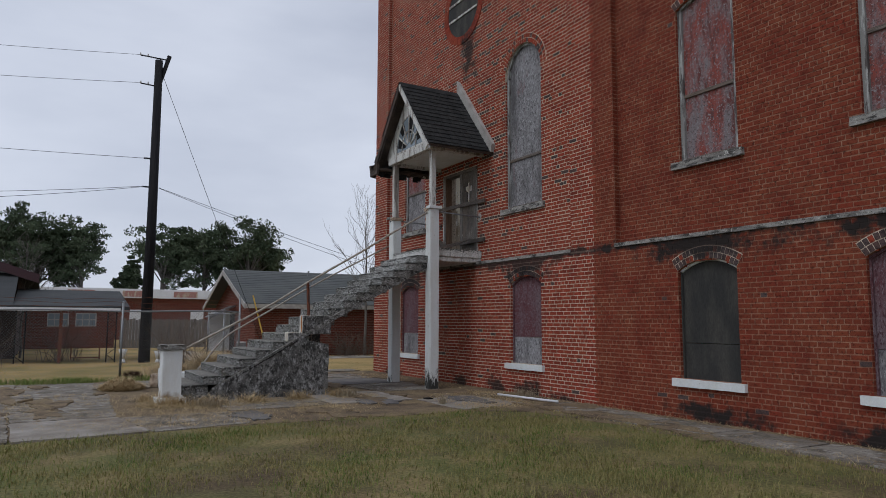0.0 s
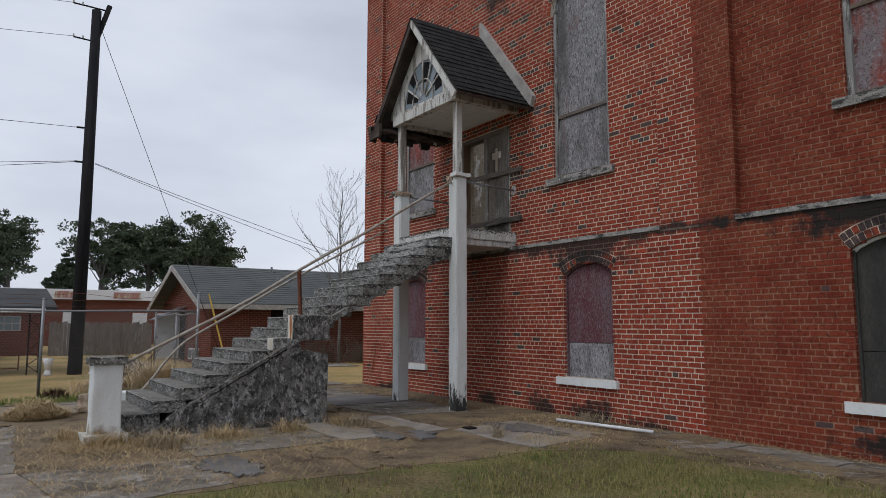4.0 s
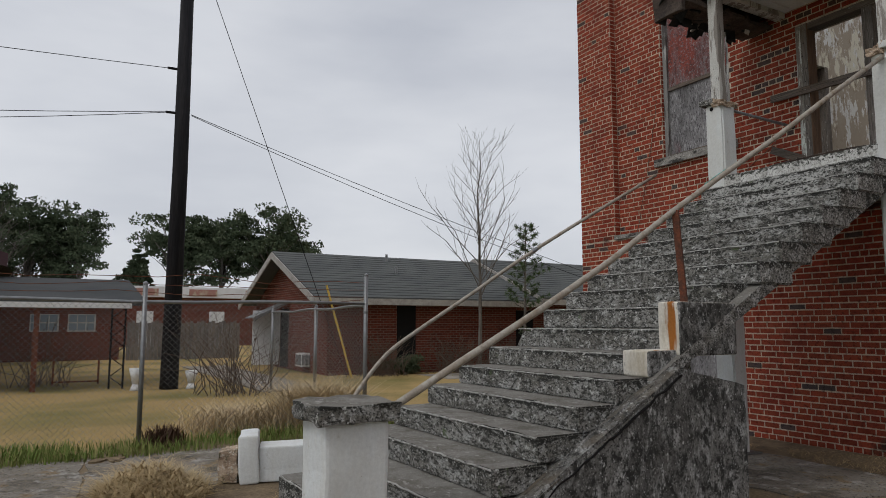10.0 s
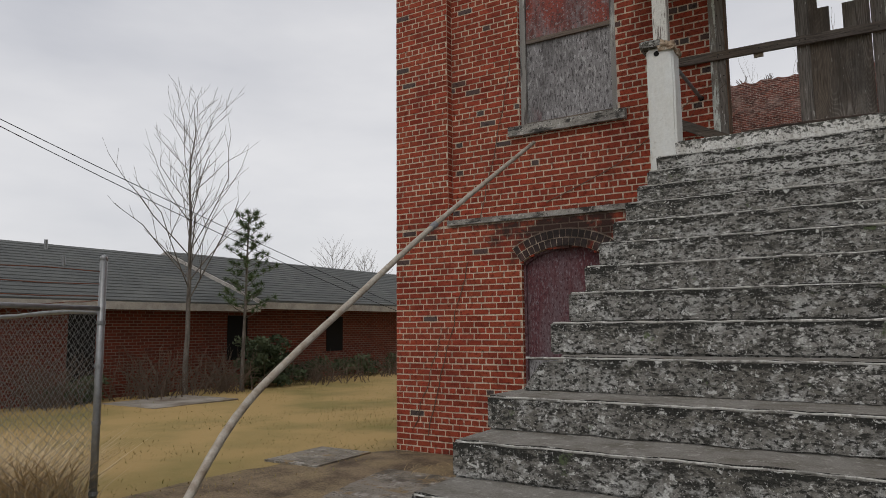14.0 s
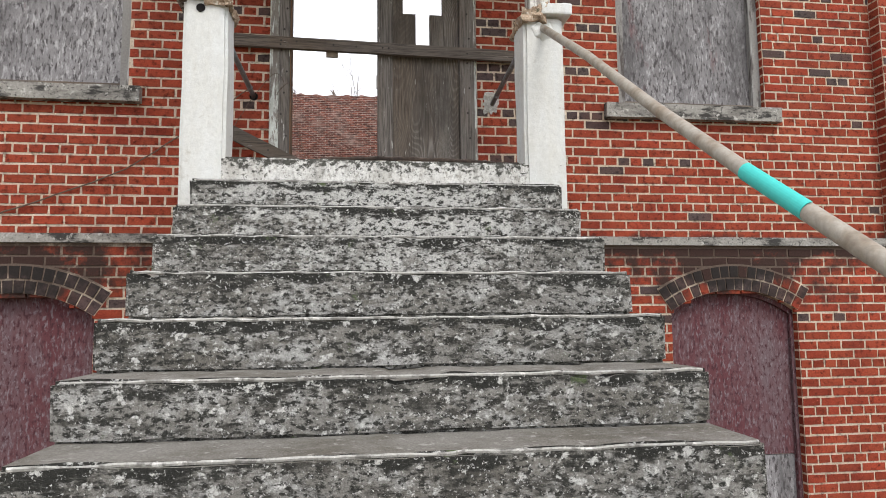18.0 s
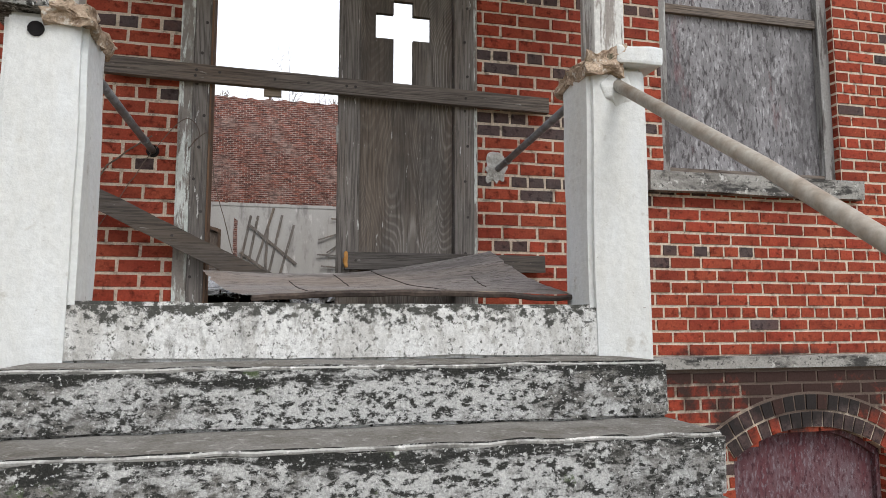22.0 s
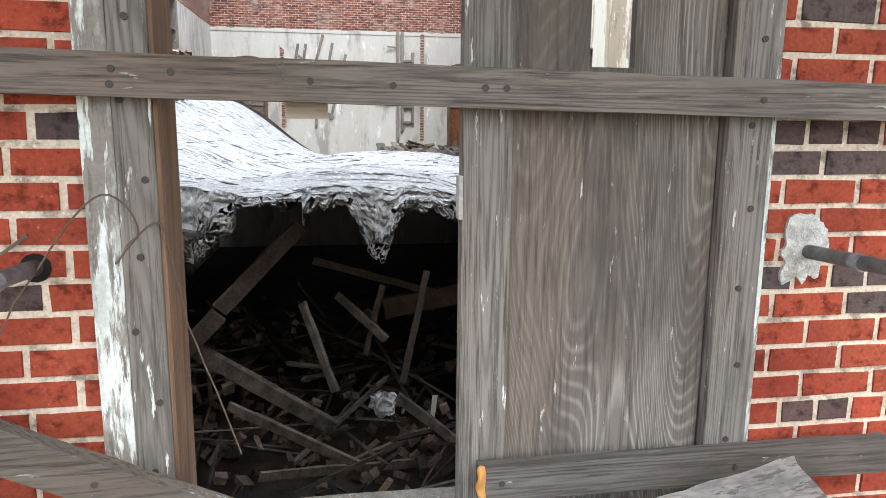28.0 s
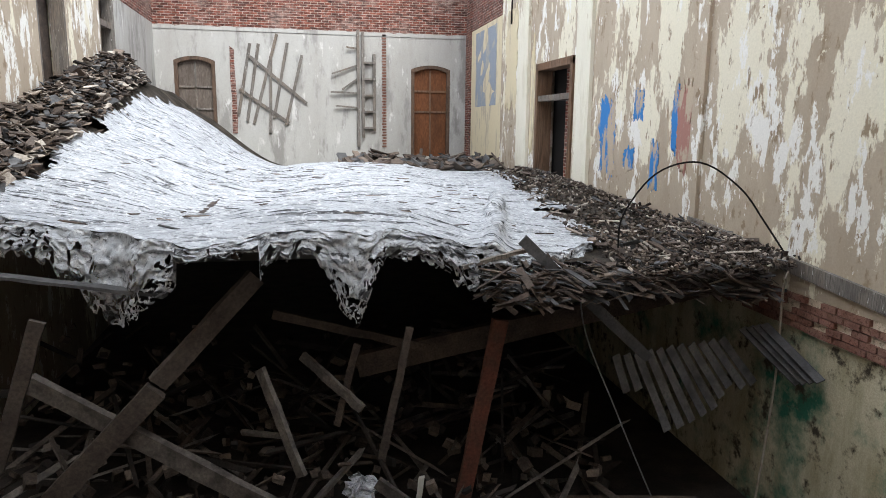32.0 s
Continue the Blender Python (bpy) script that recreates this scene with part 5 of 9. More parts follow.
# warped plywood on the slab
sheet = thing("plywood_sheet", "warped grey plywood sheet lying on the porch slab", "plywood")
bm = bmesh.new()
N = 40
g = [[None] * (N + 1) for _ in range(N + 1)]
for i in range(N + 1):
    for j in range(N + 1):
        u, v = i / N, j / N
        p = Vector((-0.355, -1.32, 3.165)) * (1 - u) * (1 - v) + Vector((0.81, -1.23, 3.185)) * u * (1 - v) + Vector((-0.625, -0.20, 3.325)) * (1 - u) * v + Vector((0.83, -0.15, 3.455)) * u * v
        p.z += 0.018 * math.sin(math.pi * min(1, u * 1.15)) * (1 - v) - 0.062 * math.sin(math.pi * u) * v - 0.03 * math.sin(math.pi * v)
        p.z = max(p.z, 3.148)
        p += Vector((noise.noise(Vector((v * 14, i, 0))) * 0.022 if i in (0, N) else 0, noise.noise(Vector((u * 16, j, 3))) * 0.022 if j in (0, N) else 0, noise.noise(p * 6) * 0.004))
        g[i][j] = bm.verts.new(p)
for i in range(N):
    for j in range(N):
        bm.faces.new((g[i][j], g[i + 1][j], g[i + 1][j + 1], g[i][j + 1]))
front_edge = [g[i][0].co.copy() for i in range(N + 1)]
bmesh.ops.solidify(bm, geom=list(bm.faces), thickness=0.020)
part("sheet", bm, M_SHEETWOOD, sheet)
bm = bmesh.new()
tube(bm, [g_ + Vector((0, -0.004, -0.012 + 0.006 * noise.noise(g_ * 9))) for g_ in front_edge], 0.011, 6)
part("torn_edge", bm, M_CHAR, sheet, "dark delaminated edge")
for u0, u1, v0, v1 in ((0.20, 0.24, 0.02, 0.75), (0.62, 0.55, 0.15, 0.97), (0.80, 0.83, 0.30, 0.60), (0.40, 0.42, 0.55, 0.95)):
    bm = bmesh.new()
    pts = []
    for k in range(13):
        u, v = u0 + (u1 - u0) * k / 12 + 0.006 * noise.noise(Vector((k * 0.8, u0 * 9, 1))), v0 + (v1 - v0) * k / 12
        p = Vector((-0.355, -1.32, 3.165)) * (1 - u) * (1 - v) + Vector((0.81, -1.23, 3.185)) * u * (1 - v) + Vector((-0.625, -0.20, 3.325)) * (1 - u) * v + Vector((0.83, -0.15, 3.455)) * u * v
        p.z += 0.018 * math.sin(math.pi * min(1, u * 1.15)) * (1 - v) - 0.062 * math.sin(math.pi * u) * v - 0.03 * math.sin(math.pi * v)
        p.z = max(p.z, 3.148) + noise.noise(p * 6) * 0.004
        pts.append(p)
    tube(bm, pts, 0.0028, 5)
    part("split", bm, M_CHAR, sheet, "dark split across the sheet")

# brace rods from the wall to the piers, with plaster round their sockets
for x, xp, lab in ((-0.905, -0.95, "grey pipe brace set in a hole in the bricks"), (0.92, 0.89, "grey pipe brace in a patch of mortar")):
    r = thing("brace_rod", lab, "pipe", "pipe braces of the porch")
    bm = bmesh.new()
    tube(bm, [(x, 0.02, 3.935), (xp, -1.19, 3.985)], 0.018, 12)
    part("pipe", bm, M_GREYPIPE, r, smooth=True)
    bm = bmesh.new()
    tube(bm, [(x, -0.004, 3.935), (x, 0.01, 3.935)], 0.032, 14)
    part("socket", bm, M_BLACK, r)
    bm = bmesh.new()
    tube(bm, [(x + (xp - x) * 0.12, -0.17, 3.942), (x + (xp - x) * 0.15, -0.20, 3.943)], 0.021, 12)
    part("coupling", bm, M_GREYPIPE, r)
    if x > 0:
        bm = bmesh.new()
        ring = []
        for k in range(44):
            a = math.tau * k / 44
            q = 0.072 + 0.045 * noise.noise(Vector((math.cos(a) * 2, math.sin(a) * 2, 5))) + 0.010 * noise.noise(Vector((math.cos(a) * 7, math.sin(a) * 7, 5)))
            ring.append((x - 0.01 + q * math.cos(a) * 0.9, 3.94 + q * 1.25 * math.sin(a)))
        prism(bm, ring, "y", -0.010, 0.004)
        part("mortar_patch", bm, M_PATCH, r)

# ---- handrails and newels ----
rail = thing("handrail", "worn cream pipe handrail from newel to porch pier", "handrail", "stair handrails")
bm = bmesh.new()
tube(bm, [(0.825, -6.60, 0.91), (0.812, -6.0, 1.225), (0.785, -5.4, 1.53), (0.775, -4.8, 1.86), (0.782, -4.15, 2.27), (0.80, -3.6, 2.60), (0.845, -3.0, 2.958), (0.895, -2.2, 3.468), (0.925, -1.38, 3.965)], 0.022, 14)
part("pipe", bm, M_PIPE, rail, smooth=True)
bm = bmesh.new()
tube(bm, [(0.795, -3.80, 2.482), (0.7985, -3.69, 2.547), (0.803, -3.56, 2.624)], 0.0245, 28)
bmesh.ops.recalc_face_normals(bm, faces=list(bm.faces))
bmesh.ops.delete(bm, geom=[f for f in bm.faces if f.normal.x > -0.12 or abs(f.normal.y) > 0.9], context="FACES")
bmesh.ops.solidify(bm, geom=list(bm.faces), thickness=0.0015)
part("tape_wrap", bm, M_TEAL, rail, "bright turquoise tape")
bm = bmesh.new()
beam(bm, (0.82, -4.12, 1.58), (0.785, -4.14, 2.27), 0.04, 0.045)
part("iron_post", bm, M_IRON, rail, "rusty iron support post")
rail2 = thing("handrail", "bent cream pipe handrail hanging loose from its pier", "handrail", "stair handrails")
bm = bmesh.new()
bend = [Vector(p) for p in ((-2.06, -5.74, 0.34), (-2.12, -5.53, 0.58), (-2.175, -5.38, 0.775), (-2.225, -5.05, 1.125), (-2.285, -4.63, 1.385), (-2.33, -4.0, 1.745), (-2.365, -2.92, 2.385), (-2.51, -0.74, 3.53))]
ctrl = []
for k in range(len(bend) - 1):
    a, b, c, d = bend[max(k - 1, 0)], bend[k], bend[k + 1], bend[min(k + 2, len(bend) - 1)]
    ctrl += [0.5 * ((2 * b) + (c - a) * f + (2 * a - 5 * b + 4 * c - d) * f * f + (3 * b - a - 3 * c + d) * f ** 3) for f in (0.0, 0.25, 0.5, 0.75)]
tube(bm, ctrl + [bend[-1]], 0.021, 12)
part("pipe", bm, M_PIPE, rail2, smooth=True)
bm = bmesh.new()
tube(bm, [(-2.36, -3.05, 2.31), (-2.362, -2.98, 2.35)], 0.026, 12)
part("coupling", bm, M_GREYPIPE, rail2, "dark pipe coupling")
newel = thing("newel_pier", "white rendered newel pier with a mossy broken cap", "pier")
bm = bmesh.new()
box(bm, 0.68, 1.02, -6.90, -6.56, 0.06, 0.96)
rounded(bm, 0.02)
rough(bm, 0.012, 5, 3)
part("shaft", bm, M_WHITE, newel)
bm = bmesh.new()
box(bm, 0.63, 1.07, -6.95, -6.51, 0.96, 1.05)
rounded(bm, 0.012)
rough(bm, 0.02, 12, 4)
part("cap", bm, M_CONC, newel, "mossy concrete cap")
bm = bmesh.new()
box(bm, 0.60, 1.10, -6.98, -6.48, 0.0, 0.10)
rough(bm, 0.02, 7, 3)
part("foot", bm, M_WHITE, newel)
fallen = thing("fallen_newel", "toppled white newel pier with a mossy broken foot", "pier")
AX = Vector((0.30, 0.954, 0))
foot = Vector((-2.36, -6.46, 0.0))
bm = bmesh.new()
beam(bm, foot + Vector((0, 0, 0.215)), foot + AX * 0.17 + Vector((0, 0, 0.225)), 0.42, 0.43)
rounded(bm, 0.02)
bmesh.ops.subdivide_edges(bm, edges=list(bm.edges), cuts=3, use_grid_fill=True)
rough(bm, 0.016, 6, 0)
part("foot", bm, M_WHITE, fallen)
bm = bmesh.new()
beam(bm, foot - AX * 0.16 + Vector((-0.02, 0, 0.15)), foot - AX * 0.005 + Vector((0, 0, 0.16)), 0.30, 0.29)
bmesh.ops.subdivide_edges(bm, edges=list(bm.edges), cuts=5, use_grid_fill=True)
rough(bm, 0.03, 9)
part("broken_core", bm, M_AGGREGATE, fallen, "crumbled tan core of the pier")
bm = bmesh.new()
beam(bm, foot + AX * 0.172 + Vector((0, 0, 0.17)), foot + AX * 1.22 + Vector((0, 0, 0.18)), 0.33, 0.32)
rounded(bm, 0.015)
rough(bm, 0.01, 6, 2)
part("shaft", bm, M_WHITE, fallen)

# ---- ground, soil, slabs ----
bm = bmesh.new()
xs = [-600, -200, -80, -40] + [-24 + k * 1.0 for k in range(45)] + [40, 80, 200, 600]
ys = [-600, -200, -80, -40] + [-20 + k * 1.0 for k in range(36)] + [40, 80, 200, 600]


def lie(x, y):
    """Slight swell of the lawn; level under the building, steps and slabs."""
    if x > 5.0 and y < -2.0 and x < 25 and y > -20:
        return 0.035 * noise.noise(Vector((x * 0.5, y * 0.5, 1))) * min(1, (x - 5) / 2) * min(1, (-2 - y) / 1.5)
    if x < -6 and x > -60:
        return 0.04 * noise.noise(Vector((x * 0.35, y * 0.35, 2)))
    return 0.0


grid = [[bm.verts.new((x, y, lie(x, y))) for y in ys] for x in xs]
for i in range(len(xs) - 1):
    for j in range(len(ys) - 1):
        bm.faces.new((grid[i][j], grid[i + 1][j], grid[i + 1][j + 1], grid[i][j + 1]))
tagged(solid("ground", bm, M_GROUND, True), "worn lawn of green and dry yellow grass", "ground", kind="structure")


def blob(cx, cy, rx, ry, seed, n=110, wobble=0.25):
    pts = []
    for k in range(n):
        a = math.tau * k / n
        q = 1 + 2 * wobble * noise.noise(Vector((math.cos(a) * 1.6, math.sin(a) * 1.6, seed * 3.1))) + 0.42 * noise.noise(Vector((math.cos(a) * 4.5, math.sin(a) * 4.5, seed))) + 0.22 * noise.noise(Vector((math.cos(a) * 13, math.sin(a) * 13, seed)))
        pts.append((cx + rx * q * math.cos(a), cy + ry * q * math.sin(a)))
    return pts


bm = bmesh.new()
edge = [(-4.3, -13), (-3.9, -10.4), (-4.2, -8.4), (-4.3, -6.6), (-4.5, -5.2), (-5.6, -3.4), (-5.4, -1.2), (-4.75, -0.13), (12.2, -0.13), (17.9, -0.13), (17.9, -1.5), (12, -1.45), (8, -1.5), (6, -1.55), (5.0, -1.75), (4.45, -2.6), (4.35, -5.0), (4.2, -7.0), (4.1, -9.2), (4.6, -11), (5, -13)]
fine = []
for (xa, ya), (xb, yb) in zip(edge, edge[1:] + edge[:1]):
    for k in range(8):
        x, y = xa + (xb - xa) * k / 8, ya + (yb - ya) * k / 8
        n = noise.noise_vector(Vector((x * 1.7, y * 1.7, 0)))
        fine.append((x + n.x * 0.14, min(y + n.y * 0.14, -0.125)))
prism(bm, fine, "z", -0.05, 0.006)
tagged(solid("soil", bm, M_SOIL), "bare soil with dry straw and leaf litter", "soil", kind="structure")

pavement = tagged(new("pavement"), "cracked old concrete slabs with weeds in the joints", "pavement", kind="structure")
gx = [-4.1, -2.3, -0.9, 0.9, 2.5, 4.2]
gy = [-12.4, -10.6, -9.2, -7.6, -6.0, -4.2, -2.6, -1.15]
M_PAVES = [M_PAVE, material("pale_concrete_slab", (0.33, 0.305, 0.27), 0.9, (0.20, 0.175, 0.145), 1.8, 0.5, 0.3, 60, 0.25, 0.3, 0.004, (0.13, 0.10, 0.075), 1.1, 0.3),
           material("dark_patched_slab", (0.13, 0.125, 0.125), 0.9, (0.20, 0.19, 0.175), 1.5, 0.35, 0.3, 60, 0.25, 0.3, 0.004, (0.09, 0.075, 0.06), 1.1, 0.3)]
for i in range(5):
    for j in range(7):
        if -1.2 < gx[i] < 0.8 and -6.4 < gy[j] < -3.0:
            continue
        rnd = random.Random(i * 17 + j * 5)
        if rnd.random() < 0.10 or (gx[i] > 0.5 and j > 3 and rnd.random() < 0.6):
            continue
        def corner(a, b):
            n = noise.noise_vector(Vector((a * 3.3, b * 2.7, 8)))
            return Vector((gx[a] + n.x * 0.45, gy[b] + n.y * 0.35))
        cs = [corner(i, j), corner(i + 1, j), corner(i + 1, j + 1), corner(i, j + 1)]
        mid = sum(cs, Vector((0, 0))) / 4
        pts = []
        for k in range(4):
            p, q = cs[k], cs[(k + 1) % 4]
            for f in range(9):
                c = p + (q - p) * f / 9
                n = noise.noise_vector(Vector((c.x * 4, c.y * 4, k)))
                c = mid + (c - mid) * (0.985 - 0.03 * rnd.random() * (f % 3 == 0)) + Vector((n.x, n.y)) * 0.05
                pts.append((c.x, c.y))
        bm = bmesh.new()
        prism(bm, pts, "z", 0.0, rnd.uniform(0.012, 0.028))
        part("slab", bm, M_PAVES[0 if rnd.random() < 0.78 else (1 if rnd.random() < 0.6 else 2)], pavement)
for k in range(11):
    bm = bmesh.new()
    x = 4.45 + k * 1.22
    box(bm, x + 0.015, x + 1.205, -1.30, -0.42, 0.0, 0.03)
    rough(bm, 0.015, 2.2, 3, k)
    part("slab", bm, M_PAVES[0], pavement)
for cx, cy, rx, ry, s in ((2.55, -3.35, 0.55, 0.30, 1), (0.9, -10.2, 1.3, 0.7, 2), (3.4, -5.9, 0.5, 0.28, 4), (3.1, -1.7, 0.6, 0.3, 5)):
    bm = bmesh.new()
    prism(bm, blob(cx, cy, rx, ry, s), "z", 0.01, 0.0305)
    part("dark_patch", bm, M_PAVES[2], pavement)
drift = random.Random(71)
for k in range(46):
    cx, cy = drift.uniform(-4.2, 4.3), drift.uniform(-12.2, -0.9)
    if k > 34:
        cx, cy = drift.uniform(4.5, 13.0), drift.uniform(-1.35, -0.3)
    if -1.6 < cx < 1.6 and -7.0 < cy < -3.4 or k % 5 in (1, 3):
        continue
    r = drift.uniform(0.18, 0.75)
    bm = bmesh.new()
    prism(bm, blob(cx, cy, r * drift.uniform(0.8, 2.0), r * drift.uniform(0.3, 0.8), k + 20, 60, 0.55), "z", 0.0, drift.uniform(0.029, 0.036))
    part("dirt_drift", bm, M_SOIL, pavement)
for s, pts in enumerate((((0.2, -8.8), (1.0, -8.55), (1.4, -8.6)), ((-0.6, -8.9), (-0.2, -9.1)))):
    bm = bmesh.new()
    tube(bm, [(x, y, 0.025) for x, y in pts], 0.03, 6)
    part("crack_lip", bm, M_SOIL, pavement)
bm = bmesh.new()
box(bm, 2.60, 2.76, -2.42, -2.28, 0.02, 0.038)
tagged(part("drain_cover", bm, M_BLACK, pavement), "small black drain opening")
pipe = thing("white_pipe", "white plastic pipe lying by the wall", "pipe")
bm = bmesh.new()
tube(bm, [(2.87, -0.87, 0.05), (4.46, -0.64, 0.05)], 0.022, 12)
part("tube", bm, M_WHITEHOUSE, pipe, smooth=True)


def blades(name, places, heights, lean, width, mat, label, category, seed, kind="stuff"):
    """Grass or straw: single curved blades, two triangles each."""
    rs = np.random.RandomState(seed)
    n = len(places)
    a = rs.uniform(0, math.tau, n)
    h = rs.uniform(heights[0], heights[1], n)
    ln = rs.uniform(lean[0], lean[1], n) * h
    w = rs.uniform(0.6, 1.2, n) * width
    p = np.array(places, float)
    d = np.stack([np.cos(a), np.sin(a), np.zeros(n)], 1)
    s = np.stack([-np.sin(a), np.cos(a), np.zeros(n)], 1) * w[:, None]
    up = np.array([0, 0, 1.0])
    v = np.zeros((n, 5, 3))
    v[:, 0], v[:, 1] = p - s, p + s
    m = p + d * (ln * 0.3)[:, None] + up * (h * 0.6)[:, None]
    v[:, 2], v[:, 3] = m + s * 0.8, m - s * 0.8
    v[:, 4] = p + d * ln[:, None] + up * h[:, None]
    k = (np.arange(n) * 5)[:, None]
    quad, tri = (k + np.array([0, 1, 2, 3])).tolist(), (k + np.array([3, 2, 4])).tolist()
    me = bpy.data.meshes.new(name)
    me.from_pydata(v.reshape(-1, 3).tolist(), [], quad + tri)
    me.materials.append(mat)
    return tagged(new(name, me), label, category, kind=kind)


rs = np.random.RandomState(5)
pts = []
while len(pts) < 90000:
    x, y = rs.uniform(4.2, 14.0), rs.uniform(-10.5, -1.35)
    near = noise.noise(Vector((x * 0.9, y * 0.9, 3))) * 0.9 + 0.25 * noise.noise(Vector((x * 3.1, y * 3.1, 3))) + 0.5
    if y > -1.9 and x < 5.2 or rs.rand() > near:
        continue
    if x < 4.7 and rs.rand() > (x - 4.1) / 0.6:
        continue
    pts.append((x, y, lie(x, y) - 0.004))
blades("lawn_grass", pts, (0.02, 0.065), (0.2, 1.1), 0.0035, M_GRASS, "short patchy lawn grass, green with dry blades", "grass", 11)
pts = []
while len(pts) < 13000:
    x, y = rs.uniform(-16, -4.6), rs.uniform(-15, 9)
    if rs.rand() < 0.6 and x < -9:
        continue
    if rs.rand() > 0.5 + noise.noise(Vector((x * 0.7, y * 0.7, 9))):
        continue
    pts.append((x, y, lie(x, y) - 0.004))
blades("field_grass", pts, (0.012, 0.045), (0.6, 2.0), 0.005, tinted("field_blades", ((0.36, 0.25, 0.11), (0.28, 0.20, 0.085), (0.19, 0.19, 0.06), (0.42, 0.30, 0.14))), "dry yellow field grass", "grass", 12)
pts = []
while len(pts) < 5000:
    x, y = rs.uniform(-5.0, -4.0), rs.uniform(-12, -3.5)
    if rs.rand() > 0.55 + noise.noise(Vector((x * 0.9, y * 0.9, 5))):
        continue
    pts.append((x, y, 0.0))
blades("verge_grass", pts, (0.05, 0.16), (0.2, 0.9), 0.006, tinted("green_blades", ((0.10, 0.16, 0.035), (0.15, 0.20, 0.05), (0.27, 0.23, 0.10))), "green weedy grass along a fence", "grass", 13)
pts = []
for cx, cy, rx, ry, cnt in ((1.3, -6.4, 0.8, 0.5, 1500), (1.6, -5.6, 0.4, 0.7, 1100), (1.5, -4.6, 0.5, 0.7, 700), (2.4, -6.4, 0.9, 0.8, 900), (3.0, -4.6, 0.8, 0.4, 700), (1.6, -3.4, 0.4, 0.5, 800), (2.6, -0.8, 0.9, 0.3, 900),
                            (3.6, -7.4, 0.5, 1.6, 900), (1.2, -9.0, 1.2, 0.3, 500), (-1.5, -9.8, 0.5, 0.9, 700), (4.0, -2.0, 0.4, 0.5, 500), (0.2, -0.7, 1.0, 0.4, 600), (-2.5, -1.0, 1.5, 0.6, 900), (-1.5, -5.4, 0.5, 1.0, 700), (7.0, -0.3, 5.0, 0.12, 900), (8.0, -1.2, 5.0, 0.25, 1600), (2.6, -6.0, 1.7, 2.6, 3600), (1.2, -8.2, 2.6, 1.4, 2600), (3.2, -1.6, 1.3, 0.8, 1500), (-2.6, -10.5, 1.6, 1.6, 900), (1.2, -6.9, 0.7, 0.45, 1500)):
    for _ in range(cnt):
        a, q = rs.uniform(0, math.tau), math.sqrt(rs.rand())
        x, y = cx + rx * q * math.cos(a), cy + ry * q * math.sin(a)
        if -1.05 < x < 1.16 and -6.5 < y < -3.7 or y > -0.14:
            continue
        pts.append((x, y, 0.01))
blades("straw_litter", pts, (0.01, 0.05), (1.5, 5.0), 0.003, M_STRAW, "dry straw litter over soil and slabs", "straw", 14)


def clump(name, cx, cy, r, cnt, heights, lean, width, mat, label, category, seed):
    q = np.random.RandomState(seed)
    ps = []
    for _ in range(cnt):
        a, d = q.uniform(0, math.tau), r * math.sqrt(q.rand()) * q.uniform(0.4, 1)
        ps.append((cx + d * math.cos(a), cy + d * math.sin(a), 0.0))
    return blades(name, ps, heights, lean, width, mat, label, category, seed)


clump("dry_weed_clump", -5.35, -4.65, 0.70, 2600, (0.15, 0.75), (0.5, 1.5), 0.006, M_TALLSTRAW, "tall dry weeds at a fence corner", "weeds", 21)
clump("dry_weed_clump", -5.7, -5.6, 1.0, 1800, (0.08, 0.42), (0.6, 1.8), 0.006, M_TALLSTRAW, "dry weeds along a fence", "weeds", 22)
clump("dead_shrub", -4.75, -6.8, 0.28, 420, (0.08, 0.26), (0.2, 0.9), 0.012, tinted("brown_leaf", ((0.05, 0.03, 0.02), (0.09, 0.05, 0.03))), "small dead brown shrub at a fence post", "shrub", 23)
clump("weed_tuft", 1.55, -3.55, 0.30, 380, (0.06, 0.22), (0.4, 1.2), 0.004, M_WEED, "grey dead weeds by the stair base", "weeds", 24)
clump("weed_tuft", 1.75, -6.2, 0.35, 420, (0.05, 0.2), (0.4, 1.4), 0.004, M_WEED, "dead weeds at the foot of a newel", "weeds", 25)
clump("weed_tuft", 3.5, -2.5, 0.10, 60, (0.08, 0.26), (0.2, 0.8), 0.006, M_WEED, "single dead weed in a slab joint", "weeds", 26)
clump("weed_tuft", 3.2, -0.45, 0.35, 300, (0.05, 0.2), (0.4, 1.2), 0.004, M_WEED, "dead weeds along the wall foot", "weeds", 27)
for k, (cx, cy, r, cnt) in enumerate(((1.25, -6.75, 0.35, 420), (1.55, -6.2, 0.40, 420), (1.5, -5.4, 0.35, 360), (1.45, -4.5, 0.30, 320), (1.3, -3.65, 0.30, 300), (0.55, -7.05, 0.30, 260))):
    clump("straw_tuft", cx, cy, r, cnt, (0.04, 0.20), (0.6, 2.2), 0.004, M_STRAW, "matted dry grass tuft beside the stair base", "grass", 90 + k)
clump("moss_patch", 1.75, -4.85, 0.34, 1500, (0.004, 0.014), (0.2, 1.0), 0.006, M_MOSS, "dark green moss patch on damp ground", "moss", 97)
# heap of cut straw
ps = []
for _ in range(3600):
    a, d = rs.uniform(0, math.tau), math.sqrt(rs.rand())
    x, y = -2.2 + 0.62 * d * math.cos(a), -7.25 + 0.46 * d * math.sin(a)
    ps.append((x, y, 0.30 * (1 - d) ** 0.8 * rs.rand()))
blades("straw_heap", ps, (0.02, 0.10), (1.5, 5.0), 0.005, M_STRAW, "low heap of raked golden straw on concrete", "straw", 15)
bm = bmesh.new()
prism(bm, blob(-2.2, -7.25, 0.55, 0.40, 9), "z", 0.0, 0.10)
for v in bm.verts:
    if v.co.z > 0.05:
        v.co.x, v.co.y = -2.2 + (v.co.x + 2.2) * 0.6, -7.25 + (v.co.y + 7.25) * 0.6
